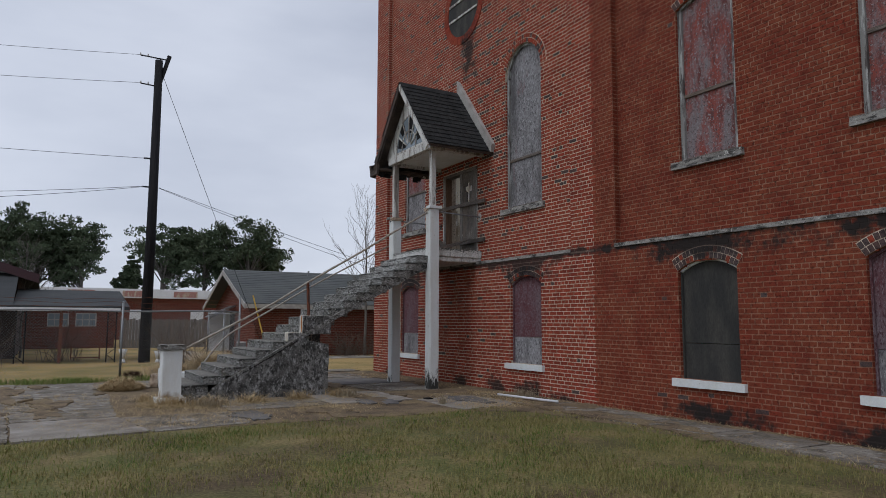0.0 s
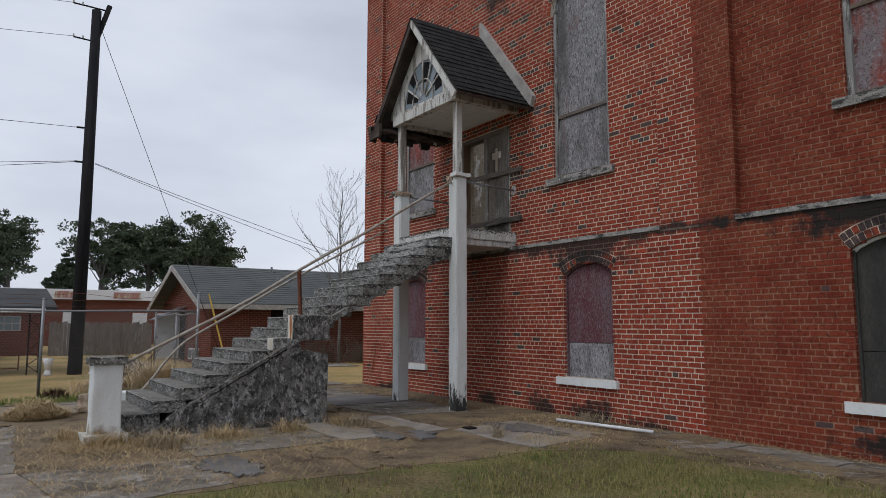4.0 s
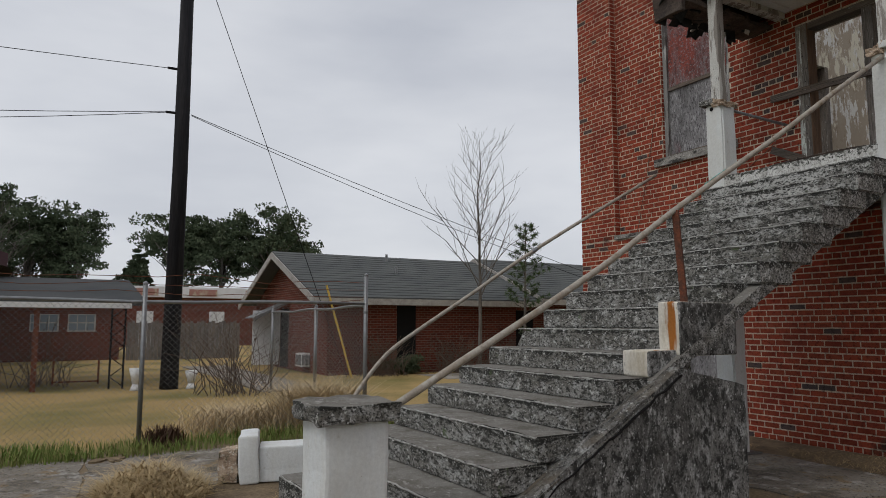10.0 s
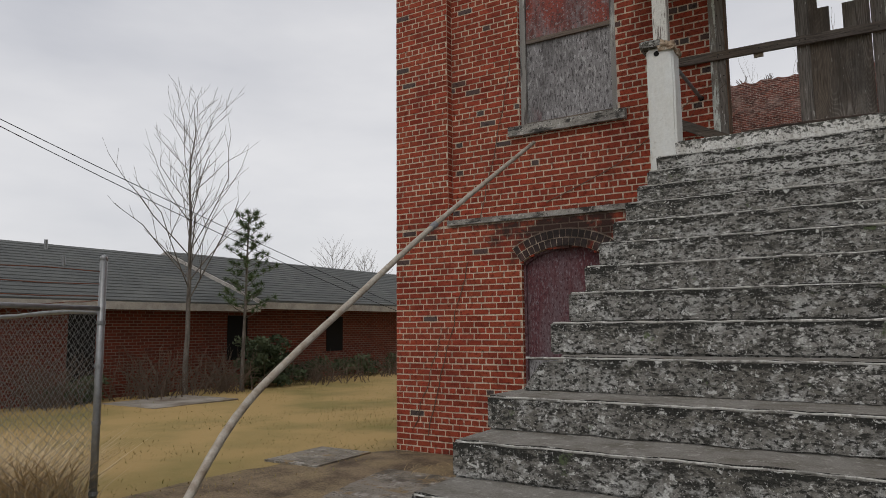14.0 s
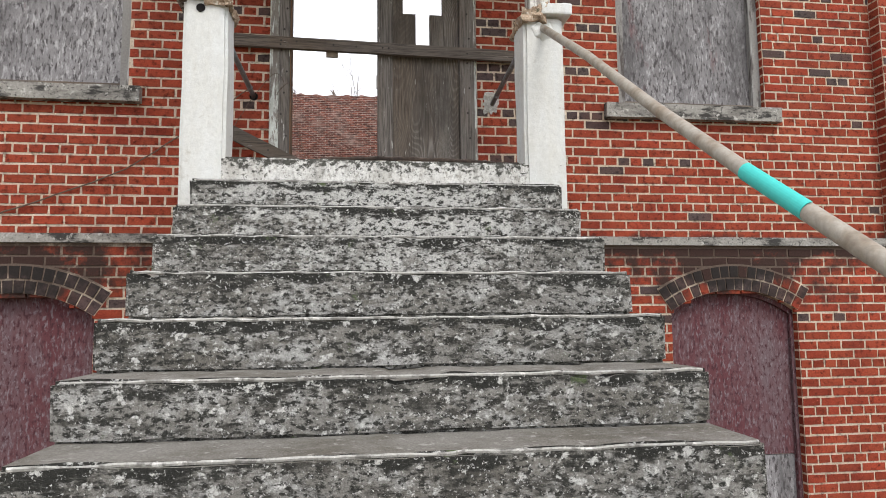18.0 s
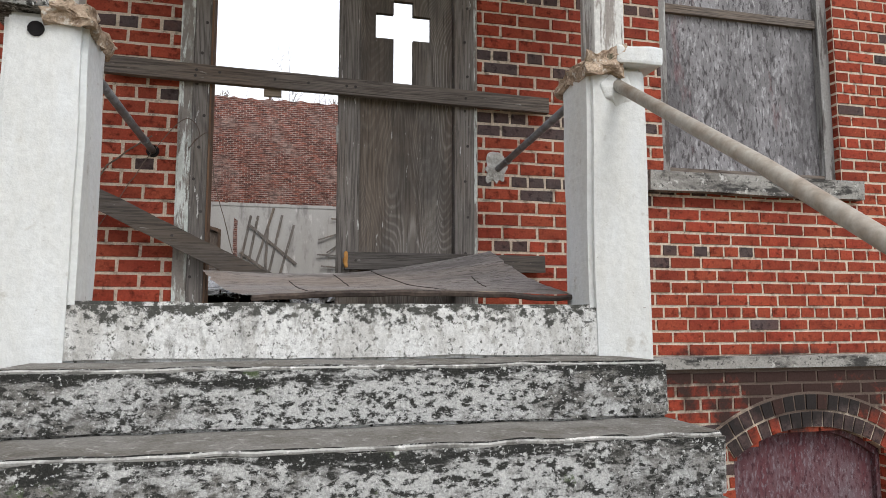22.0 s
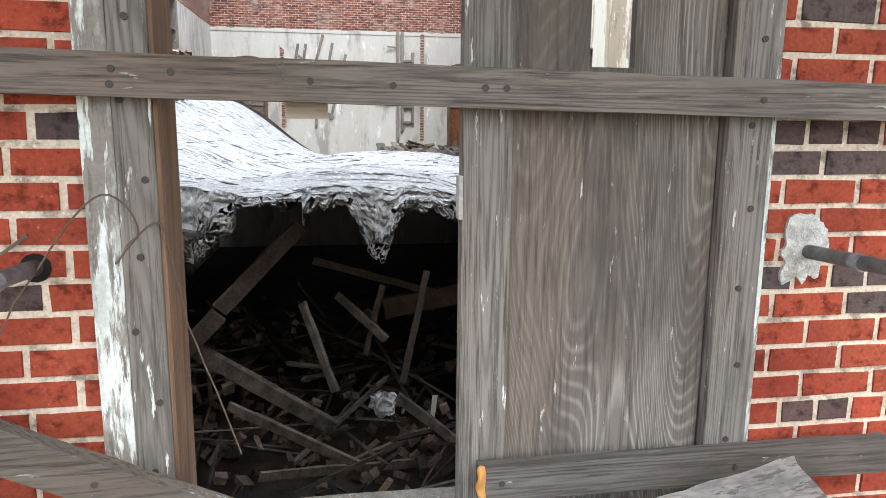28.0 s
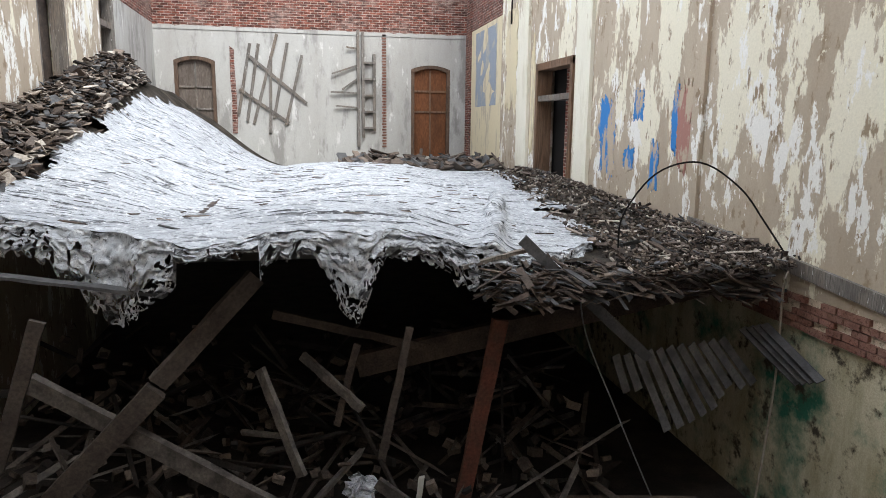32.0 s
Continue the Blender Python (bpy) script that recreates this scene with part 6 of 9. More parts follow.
tagged(solid("straw_mound", bm, material("matted_straw", (0.30, 0.215, 0.11), 0.95, (0.2, 0.14, 0.07), 12, 0.4, 0.3, 60, 0.5)), "matted straw core of a heap", "straw", kind="stuff")

# ---- chain-link fence ----
def fence(a, b, posts, top, label, strands, corner=None):
    f = thing("chain_link_fence", label, "fence", "chain-link fence runs")
    a, b = Vector((*a, 0)), Vector((*b, 0))
    d = (b - a)
    L = d.length
    d.normalize()
    for t, h in posts:
        bm = bmesh.new()
        p = a + d * (t * L)
        tube(bm, [p, p + Vector((0, 0, h))], 0.03, 10)
        bmesh.ops.create_icosphere(bm, subdivisions=1, radius=0.036, matrix=Matrix.Translation(p + Vector((0, 0, h + 0.01))))
        part("post", bm, M_GALV, f, smooth=True)
    bm = bmesh.new()
    tube(bm, [a + d * (L * k / 12) + Vector((0, 0, top + 0.015 * math.sin(k * 1.3))) for k in range(13)], 0.021, 8)
    part("top_rail", bm, M_GALV, f, smooth=True)
    step, r = 0.075, 0.0016
    vs, fs = [], []
    n = Vector((-d.y, d.x, 0))
    s0 = -top
    while s0 < L:
        for sign in (1, -1):
            u0, u1 = s0, s0 + top
            z0, z1 = (0.04, top) if sign > 0 else (top, 0.04)
            t0, t1 = max(0.0, -u0 / (u1 - u0)), min(1.0, (L - u0) / (u1 - u0))
            if t1 <= t0:
                continue
            p = a + d * (u0 + (u1 - u0) * t0) + Vector((0, 0, z0 + (z1 - z0) * t0))
            q = a + d * (u0 + (u1 - u0) * t1) + Vector((0, 0, z0 + (z1 - z0) * t1))
            w = (q - p).normalized().cross(n) * r
            o = n * r * sign
            base = len(vs)
            for c in (p, q):
                vs += [tuple(c + w + o), tuple(c - w + o), tuple(c - n * r + o)]
            fs += [(base, base + 1, base + 4, base + 3), (base + 1, base + 2, base + 5, base + 4), (base + 2, base, base + 3, base + 5)]
        s0 += step
    me = bpy.data.meshes.new("wire_mesh")
    me.from_pydata(vs, [], fs)
    me.materials.append(M_GALV)
    ob = new("wire_mesh", me)
    ob.parent = f
    ob["kind"] = "stuff"
    for k in range(strands):
        bm = bmesh.new()
        z = top + 0.10 + 0.10 * k
        tube(bm, [a + d * (L * i / 20) + n * 0.08 * noise.noise(Vector((i * 0.7, k, 1))) + Vector((0, 0, z + 0.07 * noise.noise(Vector((i * 0.5, k * 3, 2))))) for i in range(21)], 0.004, 4)
        part("barbed_strand", bm, M_IRON, f)


fence((-4.88, -4.12), (-5.12, -13.4), ((0.0, 2.13), (0.315, 1.93), (0.645, 1.90), (0.98, 1.90)), 1.73, "galvanised chain-link fence with barbed strands", 3)
fence((-4.88, -4.12), (-10.9, -3.75), ((0.42, 1.75), (0.98, 1.80)), 1.70, "galvanised chain-link fence turning towards a house", 1)
boxed_thing = thing("tension_bar", "steel tension bar on a fence corner post", "bar")
bm = bmesh.new()
for z in (0.25, 0.8, 1.25, 1.6):
    bm = bmesh.new()
    tube(bm, [(-4.88, -4.12, z), (-4.88, -4.12, z + 0.03)], 0.036, 10)
    part("band", bm, M_GALV, boxed_thing)


# ---- utility pole and wires ----
pole = thing("utility_pole", "tall black wooden utility pole with a side bracket", "pole")
bm = bmesh.new()
tube(bm, [(-12.45, -5.60, 0), (-12.28, -5.58, 5.0), (-12.02, -5.62, 11.0)], 0.20, 14, 0.135)
part("shaft", bm, M_POLE, pole, smooth=True)
bm = bmesh.new()
beam(bm, (-12.05, -5.55, 10.2), (-11.9, -5.28, 11.2), 0.09, 0.12)
part("brace", bm, M_POLE, pole)
for z, ya, yb in ((11.1, -6.25, -5.3), (10.05, -6.2, -5.7)):
    bm = bmesh.new()
    tube(bm, [(-12.05, ya, z), (-12.05, yb, z - 0.02)], 0.025, 8)
    part("arm", bm, M_POLE, pole)
    for y in (ya, ya + 0.25):
        bm = bmesh.new()
        tube(bm, [(-12.05, y, z), (-12.05, y, z + 0.09)], 0.03, 8, 0.02)
        part("insulator", bm, M_GREYTRIM, pole)
for z in (7.35, 6.3):
    bm = bmesh.new()
    tube(bm, [(-12.25, -5.95, z), (-12.2, -5.45, z)], 0.03, 8)
    part("hook", bm, M_POLE, pole)


def cable(a, b, sag, label, r=0.012):
    c = thing("overhead_wire", label, "wire", "overhead wires")
    a, b = Vector(a), Vector(b)
    bm = bmesh.new()
    tube(bm, [a + (b - a) * (k / 24) - Vector((0, 0, sag * 4 * (k / 24) * (1 - k / 24))) for k in range(25)], r, 5)
    part("strand", bm, M_POLE, c)


cable((-12.05, -6.2, 11.12), (-13.5, -45, 10.0), 0.9, "thin overhead wire sagging from a pole", 0.007)
cable((-12.05, -6.2, 10.07), (-13.5, -45, 9.0), 0.9, "thin overhead wire sagging from a pole", 0.007)
cable((-12.25, -5.9, 7.35), (-13.5, -45, 7.6), 0.5, "overhead service wire from a pole", 0.008)
cable((-12.25, -5.9, 6.32), (-13.5, -34, 5.6), 0.9, "overhead service wire from a pole", 0.008)
cable((-12.25, -5.9, 6.30), (-13.5, -34, 5.2), 1.1, "overhead service wire from a pole", 0.008)
cable((-12.2, -5.4, 6.30), (-11.4, 10.5, 1.9), 0.15, "overhead service wire crossing behind trees", 0.008)
cable((-12.2, -5.4, 6.28), (-11.5, 10.6, 1.75), 0.25, "overhead service wire crossing behind trees", 0.008)
cable((-12.02, -5.65, 10.9), (-13.6, -0.85, 0.0), 0.0, "guy wire anchored in a field", 0.009)

# ---- brick house ----
house = thing("brick_house", "low red brick house with a grey shingle roof", "house")
HX, HW, RIDGE, RZ, EZ = -14.35, -22.0, -18.15, 3.84, 2.18
boxed("wall", (HW, HX, -1.15, 6.2, 0, 2.2), M_HOUSEBRICK, house)
bm = bmesh.new()
prism(bm, [(HW, 2.2), (RIDGE, RZ - 0.10), (HX, 2.2)], "y", -1.15, -0.95)
part("gable_wall", bm, M_HOUSEBRICK, house)


def shingled(name, x_eave, x_ridge, z_eave, z_ridge, y0, y1, rows):
    """A roof slope with lapped shingle courses."""
    bm = bmesh.new()
    prism(bm, [(x_ridge, z_ridge - 0.06), (x_ridge, z_ridge), (x_eave, z_eave), (x_eave, z_eave - 0.06)], "y", y0, y1)
    slope = part(name, bm, M_ROOFGREY, house)
    for r in range(rows):
        f0, f1 = r / rows, min((r + 1.06) / rows, 1.0)
        xa, xb = x_ridge + (x_eave - x_ridge) * f0, x_ridge + (x_eave - x_ridge) * f1
        za, zb = z_ridge + (z_eave - z_ridge) * f0, z_ridge + (z_eave - z_ridge) * f1
        bm = bmesh.new()
        prism(bm, [(xa, za + 0.004), (xb, zb + 0.020), (xb, zb + 0.006), (xa, za - 0.002)], "y", y0 - 0.01, y1 + 0.01)
        part("shingle_course", bm, M_ROOFGREY, slope)


for xe in (-13.9, -22.4):
    shingled("roof_slope", xe, RIDGE, EZ + 0.02, RZ, -1.70, 6.15, 18)
    bm = bmesh.new()
    prism(bm, [(RIDGE, RZ - 0.24), (RIDGE, RZ - 0.03), (xe, EZ), (xe, EZ - 0.20)], "y", -1.74, -1.70)
    part("rake_board", bm, M_GREYTRIM, house, "pale rake board")
    # the far wing stands a little proud, so its rake shows over the near roof
    shingled("wing_roof", xe + (0.06 if xe > -18 else -0.06), RIDGE, EZ + 0.13, RZ + 0.12, 6.2, 30.0, 18)
    bm = bmesh.new()
    prism(bm, [(RIDGE, RZ - 0.12), (RIDGE, RZ + 0.11), (xe + 0.06, EZ + 0.12), (xe + 0.06, EZ - 0.10)], "y", 6.14, 6.20)
    part("rake_board", bm, M_GREYTRIM, house)
boxed("fascia", (-13.93, -13.87, -1.72, 6.15, EZ - 0.18, EZ - 0.002), M_GREYTRIM, house)
boxed("soffit", (HX, -13.93, -1.70, 6.15, EZ - 0.15, EZ - 0.10), M_CHAR, house)
boxed("wing_wall", (HW, HX, 6.2, 29.6, 0, 2.2), M_HOUSEBRICK, house)
boxed("fascia", (-13.88, -13.82, 6.2, 30.0, EZ - 0.10, EZ + 0.09), M_GREYTRIM, house)
boxed("soffit", (HX, -13.88, 6.2, 30.0, EZ - 0.08, EZ - 0.04), M_CHAR, house)
# an open door leaf that stands out from the gable wall, under a slatted awning
# black sheet on the wall paints the shade inside the doorway
boxed("dark_opening", (-18.78, -17.95, -1.165, -1.148, 0.05, 1.95), M_BLACK, house)
d = boxed("door", (-18.86, -18.81, -2.10, -1.17, 0.10, 1.90), M_WHITEHOUSE, house, "plain pale door standing open", 0.008)
bm = bmesh.new()
bmesh.ops.create_icosphere(bm, subdivisions=2, radius=0.035, matrix=Matrix.Translation((-18.78, -2.02, 0.95)))
part("knob", bm, M_SCREW, d)
for k in range(10):
    xa = -19.1 + k * 0.125
    bm = bmesh.new()
    prism(bm, [(-1.16, 2.16), (-1.16, 2.18), (-2.28, 1.66), (-2.28, 1.635)], "x", xa, xa + 0.105)
    part("awning_slat", bm, M_GALV, house)
bm = bmesh.new()
prism(bm, [(-1.16, 2.14), (-1.16, 2.20), (-2.30, 1.68), (-2.30, 1.50), (-2.20, 1.62)], "x", -17.86, -17.84)
part("awning_side", bm, M_GALV, house)
unit = boxed("cooling_unit", (-16.35, -15.78, -1.42, -1.152, 0.18, 0.58), M_WHITEHOUSE, house, "boxy white air-conditioner", 0.01)
for k in range(6):
    boxed("unit_slat", (-15.784, -15.77, -1.40 + k * 0.042, -1.375 + k * 0.042, 0.23, 0.53), M_GREYPIPE, unit)
for k in range(4):
    boxed("unit_slat", (-16.30 + k * 0.13, -16.20 + k * 0.13, -1.432, -1.421, 0.23, 0.53), M_GREYPIPE, unit)
# black sheets on the solid wall paint the shade inside openings
for ya, yb, za, zb in ((1.03, 1.66, 0.05, 2.0), (5.4, 6.1, 0.7, 1.9), (9.4, 10.2, 0.8, 1.9)):
    boxed("dark_opening", (HX - 0.01, HX + 0.012, ya, yb, za, zb), M_BLACK, house)
for x, y in ((-16.2, 1.9), (-17.6, 2.2), (-15.9, 12.5)):
    bm = bmesh.new()
    z = RZ + (EZ - RZ) * (x - RIDGE) / (-13.9 - RIDGE)
    tube(bm, [(x, y, z - 0.1), (x, y, z + 0.26)], 0.045, 8)
    part("vent_pipe", bm, M_GALV, house)
p2 = thing("yellow_pole", "yellow pole leaning against a low roof", "pole")
bm = bmesh.new()
tube(bm, [(-13.0, -0.95, 0.0), (-13.55, -1.50, 2.50)], 0.03, 8)
part("stick", bm, material("yellow_paint", (0.55, 0.36, 0.06), 0.6, (0.40, 0.27, 0.08), 8, 0.3, 0.2), p2)
path = tagged(new("house_path"), "pale concrete path by a house", "path", kind="structure")
boxed("slab", (-20.5, -10.6, -4.0, -2.6, 0.0, 0.03), M_PAVES[1], path)
boxed("slab", (-13.2, -11.4, 1.1, 3.2, 0.0, 0.03), M_PAVES[1], path)
boxed("slab", (-5.7, -4.9, -1.5, -0.5, 0.0, 0.025), M_PAVES[0], path)


def bramble(cx, cy, r, h, cnt, seed, label, mat=None):
    t = thing("bare_bush", label, "bush", "bare bushes")
    q = random.Random(seed)
    bm = bmesh.new()
    for _ in range(cnt):
        a, d = q.uniform(0, math.tau), q.uniform(0, r)
        p = Vector((cx + d * math.cos(a), cy + d * math.sin(a) , 0))
        pts = [p]
        dr = Vector((q.uniform(-0.6, 0.6), q.uniform(-0.6, 0.6), 1)).normalized()
        for _ in range(6):
            dr = (dr + Vector((q.uniform(-0.5, 0.5), q.uniform(-0.5, 0.5), q.uniform(-0.35, 0.3)))).normalized()
            pts.append(pts[-1] + dr * h / 6 * q.uniform(0.6, 1.3))
        tube(bm, pts, q.uniform(0.006, 0.014), 4, 0.003)
    ob = part("stem", bm, mat or M_VINE, t)
    ob["kind"] = "stuff"


bramble(-10.6, -4.6, 0.9, 1.9, 70, 3, "tangled bare vines on a fence")
bramble(-13.6, 0.2, 0.8, 1.3, 110, 40, "leafless brown shrubs along a brick house")
bramble(-13.5, 2.6, 1.0, 1.3, 130, 4, "leafless brown shrubs along a brick house")
bramble(-13.3, 4.4, 0.9, 1.2, 130, 5, "leafless brown shrubs along a brick house")
bramble(-13.3, 7.8, 1.6, 1.0, 150, 6, "leafless brown shrubs along a brick house")
bramble(-13.3, 11.5, 1.8, 0.9, 150, 7, "leafless brown shrubs along a brick house")
bramble(-11.0, -10.4, 0.6, 1.9, 40, 8, "bare vines climbing by a canopy")
bramble(-11.0, -12.0, 0.7, 1.9, 40, 9, "bare vines climbing by a canopy")
bramble(-14.5, -8.2, 0.8, 1.8, 40, 10, "thin brown shrub by a gate")


# ---- trees ----
def crown_mesh(name, centres, sizes, per, leaf, mat, seed, parent, flat=0.6):
    q = np.random.RandomState(seed)
    c = np.repeat(np.array(centres, float), per, 0)
    s = np.repeat(np.array(sizes, float), per)
    n = len(c)
    d = q.normal(size=(n, 3))
    d /= np.linalg.norm(d, axis=1)[:, None]
    pos = c + d * (s * q.uniform(0.2, 1.0, n) ** 0.6)[:, None] * np.array([1, 1, flat])
    u = q.normal(size=(n, 3))
    u /= np.linalg.norm(u, axis=1)[:, None]
    w = np.cross(u, q.normal(size=(n, 3)))
    w /= np.linalg.norm(w, axis=1)[:, None]
    l = leaf * q.uniform(0.5, 1.3, n)[:, None]
    v = np.stack([pos - u * l, pos + w * l * 0.45, pos + u * l, pos - w * l * 0.45], 1).reshape(-1, 3)
    f = np.arange(n * 4).reshape(-1, 4)
    me = bpy.data.meshes.new(name)
    me.from_pydata(v.tolist(), [], f.tolist())
    me.materials.append(mat)
    ob = new(name, me)
    ob.parent = parent
    return ob


def evergreen(x, y, h, spread, seed, label, first=0.25, tall=False):
    t = thing("tree", label, "tree", "evergreen trees behind the houses")
    q = random.Random(seed)
    bm = bmesh.new()
    top = Vector((x + q.uniform(-0.5, 0.5), y + q.uniform(-0.5, 0.5), h * 0.78))
    tube(bm, [(x, y, 0), (x + q.uniform(-0.2, 0.2), y, h * 0.4), tuple(top)], h * 0.022, 8, h * 0.004)
    centres, sizes = [], []
    lobes = [(q.uniform(-0.5, 0.5), q.uniform(-0.5, 0.5), q.uniform(-0.2, 0.45), q.uniform(0.35, 0.6)) for _ in range(9)]
    lo, hi = h * first, h * 0.96
    for k in range(150 if not tall else 60):
        lx, ly, lz, lr = lobes[k % 9]
        d = Vector((q.gauss(0, 1), q.gauss(0, 1), q.gauss(0, 1))).normalized() * (q.random() ** 0.4) * lr
        c = Vector((x + (lx + d.x) * spread, y + (ly + d.y) * spread, (lo + hi) / 2 + (lz + d.z) * (hi - lo) * 0.52))
        c.z = min(max(c.z, lo), h)
        centres.append(tuple(c))
        sizes.append(q.uniform(0.10, 0.24) * spread)
        if k % 4 == 0:
            base = Vector((x, y, lo * 0.6 + (c.z - lo * 0.6) * 0.55))
            tube(bm, [tuple(base), tuple(base.lerp(c, 0.5) + Vector((0, 0, 0.15))), tuple(c - Vector((0, 0, 0.3)))], h * 0.005, 5, 0.015)
    part("trunk", bm, M_BARK, t)
    crown_mesh("crown", centres, sizes, 95 if not tall else 60, 0.15, M_LEAF, seed, t)


for k, (x, y, h, s) in enumerate(((-55, 0.8, 11.3, 4.0), (-56, 4.8, 11.2, 4.4), (-54, 8.6, 11.8, 4.4), (-58, 11, 9.8, 3.0), (-55, -6.0, 10.9, 4.0), (-57, -9.5, 10.6, 3.6), (-54, -12.5, 11.9, 4.2), (-56, -2.0, 7.2, 1.6),
                                  (-57, -16.5, 11.8, 4.2), (-52, -21, 12.4, 6.0), (-54, -29, 11.5, 5.0), (-60, -36, 13, 6.0))):
    evergreen(x, y, h * 1.1, s, 40 + k, "dense dark evergreen tree with an uneven crown", 0.22)
evergreen(-56, -23.4, 17.8, 5.0, 77, "tall pine with a flat open crown", 0.62, True)


def bare_tree(x, y, h, seed, label, r0=0.07, spread=0.55, levels=5, start=0.30):
    t = thing("bare_tree", label, "tree")
    q = random.Random(seed)
    bm = bmesh.new()

    def grow(p, d, length, r, lv):
        pts = [p]
        for _ in range(3):
            d = (d + Vector((q.uniform(-0.13, 0.13), q.uniform(-0.13, 0.13), 0.05))).normalized()
            pts.append(pts[-1] + d * length / 3)
        tube(bm, pts, r, 6 if lv < 2 else 4, r * 0.6)
        if lv >= levels:
            return
        for k in range(3):
            a = q.uniform(0, math.tau)
            nd = (d + Vector((math.cos(a), math.sin(a), q.uniform(-0.1, 0.5))) * spread).normalized()
            grow(pts[1 + k % 3], nd, length * q.uniform(0.35, 0.6), max(r * 0.55, 0.004), lv + 1)

    wood_ = bmesh.new()
    lead = [Vector((x + 0.10 * noise.noise(Vector((k * 0.6, seed, 0))) * (k > 0), y + 0.10 * noise.noise(Vector((k * 0.6, seed, 7))) * (k > 0), h * k / 10)) for k in range(11)]
    tube(wood_, lead, r0, 8, 0.006)
    part("trunk", wood_, M_BARK, t)
    for k in range(30):
        f = start + (0.97 - start) * (k + q.random()) / 30
        a = k * 2.4 + q.uniform(-0.4, 0.4)
        p = lead[int(f * 10)].lerp(lead[min(int(f * 10) + 1, 10)], f * 10 - int(f * 10))
        ln = h * 0.30 * math.sin(math.pi * min(1, (1.12 - f) / (1.12 - start)) ** 0.9 * 0.5) * q.uniform(0.7, 1.1)
        grow(p, Vector((math.cos(a) * spread * 1.6, math.sin(a) * spread * 1.6, 1)).normalized(), ln, r0 * 0.34 * (1.15 - f), levels - 2)
    ob = part("crown", bm, M_BARK, t)
    ob["kind"] = "stuff"


bare_tree(-13.45, 3.40, 7.0, 6, "slender leafless young tree with fine twigs")
bare_tree(-17.5, -9.5, 4.5, 9, "small leafless tree behind a canopy", 0.05)
bare_tree(0.3, 28.0, 14.0, 12, "leafless treetop seen over a ruined wall", 0.16)
bare_tree(-3.5, 30.0, 13.4, 14, "leafless treetop seen over a ruined wall", 0.14)
bare_tree(-44, 44, 9.5, 15, "distant leafless tree past a roof", 0.15)
bare_tree(-44, 49, 9.0, 16, "distant leafless tree past a roof", 0.15)

pine = thing("young_pine", "young green pine beside a brick house", "tree")
PX, PY = -13.0, 4.72
bm = bmesh.new()
tube(bm, [(PX, PY, 0), (PX + 0.03, PY + 0.05, 2.4), (PX, PY + 0.12, 4.55)], 0.055, 8, 0.012)
cs, ss = [], []
q = random.Random(4)
for k in range(44):
    f = 0.40 + 0.60 * k / 44
    a, reach = k * 2.4, (1.22 - f) * 1.15 * q.uniform(0.5, 1.1)
    b0 = Vector((PX + 0.01, PY + 0.12 * f, 4.5 * f))
    e = b0 + Vector((math.cos(a) * reach, math.sin(a) * reach, reach * 0.45))
    tube(bm, [tuple(b0), tuple(b0.lerp(e, 0.5) - Vector((0, 0, 0.03))), tuple(e)], 0.013, 4, 0.005)
    for g in (0.55, 0.8, 1.0):
        cs.append(tuple(b0.lerp(e, g) + Vector((q.uniform(-0.05, 0.05), q.uniform(-0.05, 0.05), 0.03))))
        ss.append(q.uniform(0.09, 0.15))
part("trunk", bm, M_BARK, pine)


def needle_mesh(name, centres, sizes, per, mat, seed, parent):
    """Tufts of long thin needles that spring from a twig end."""
    q_ = np.random.RandomState(seed)
    c = np.repeat(np.array(centres, float), per, 0)
    r = np.repeat(np.array(sizes, float), per)
    n = len(c)
    d = q_.normal(size=(n, 3)) + np.array([0, 0, 0.5])
    d /= np.linalg.norm(d, axis=1)[:, None]
    w = np.cross(d, q_.normal(size=(n, 3)))
    w *= 0.006 / np.linalg.norm(w, axis=1)[:, None]
    tip = c + d * (r * q_.uniform(0.7, 1.4, n))[:, None]
    v = np.stack([c - w, c + w, tip], 1).reshape(-1, 3)
    me = bpy.data.meshes.new(name)
    me.from_pydata(v.tolist(), [], np.arange(n * 3).reshape(-1, 3).tolist())
    me.materials.append(mat)
    ob = new(name, me)
    ob.parent = parent
    return ob


needle_mesh("needles", cs, ss, 60, M_PINE, 8, pine)
for k, (cx, cy, r, h) in enumerate(((-13.75, 0.9, 0.5, 0.5), (-13.7, 8.4, 1.1, 0.6), (-13.7, 10.6, 1.0, 0.6))):
    low_bush = thing("low_shrub", "low dark shrub along a brick house", "shrub", "low dark shrubs")
    q = random.Random(60 + k)
    crown_mesh("leaves", [(cx + q.uniform(-0.4, 0.4) * r, cy + q.uniform(-1, 1) * r, q.uniform(0.1, h)) for _ in range(34)], [0.22] * 34, 40, 0.06, M_LEAF, 70 + k, low_bush)
shrub = thing("evergreen_shrub", "dark evergreen shrub against a brick wall", "shrub")
q = random.Random(9)
crown_mesh("leaves", [(-13.35 + q.uniform(-0.5, 0.5), 5.9 + q.uniform(-0.75, 0.75), q.uniform(0.15, 1.25)) for _ in range(60)], [0.24] * 60, 70, 0.07, M_LEAF, 10, shrub)
bm = bmesh.new()
tube(bm, [(-13.35, 5.9, 0), (-13.35, 5.9, 0.9)], 0.04, 6)
part("stem", bm, M_BARK, shrub)

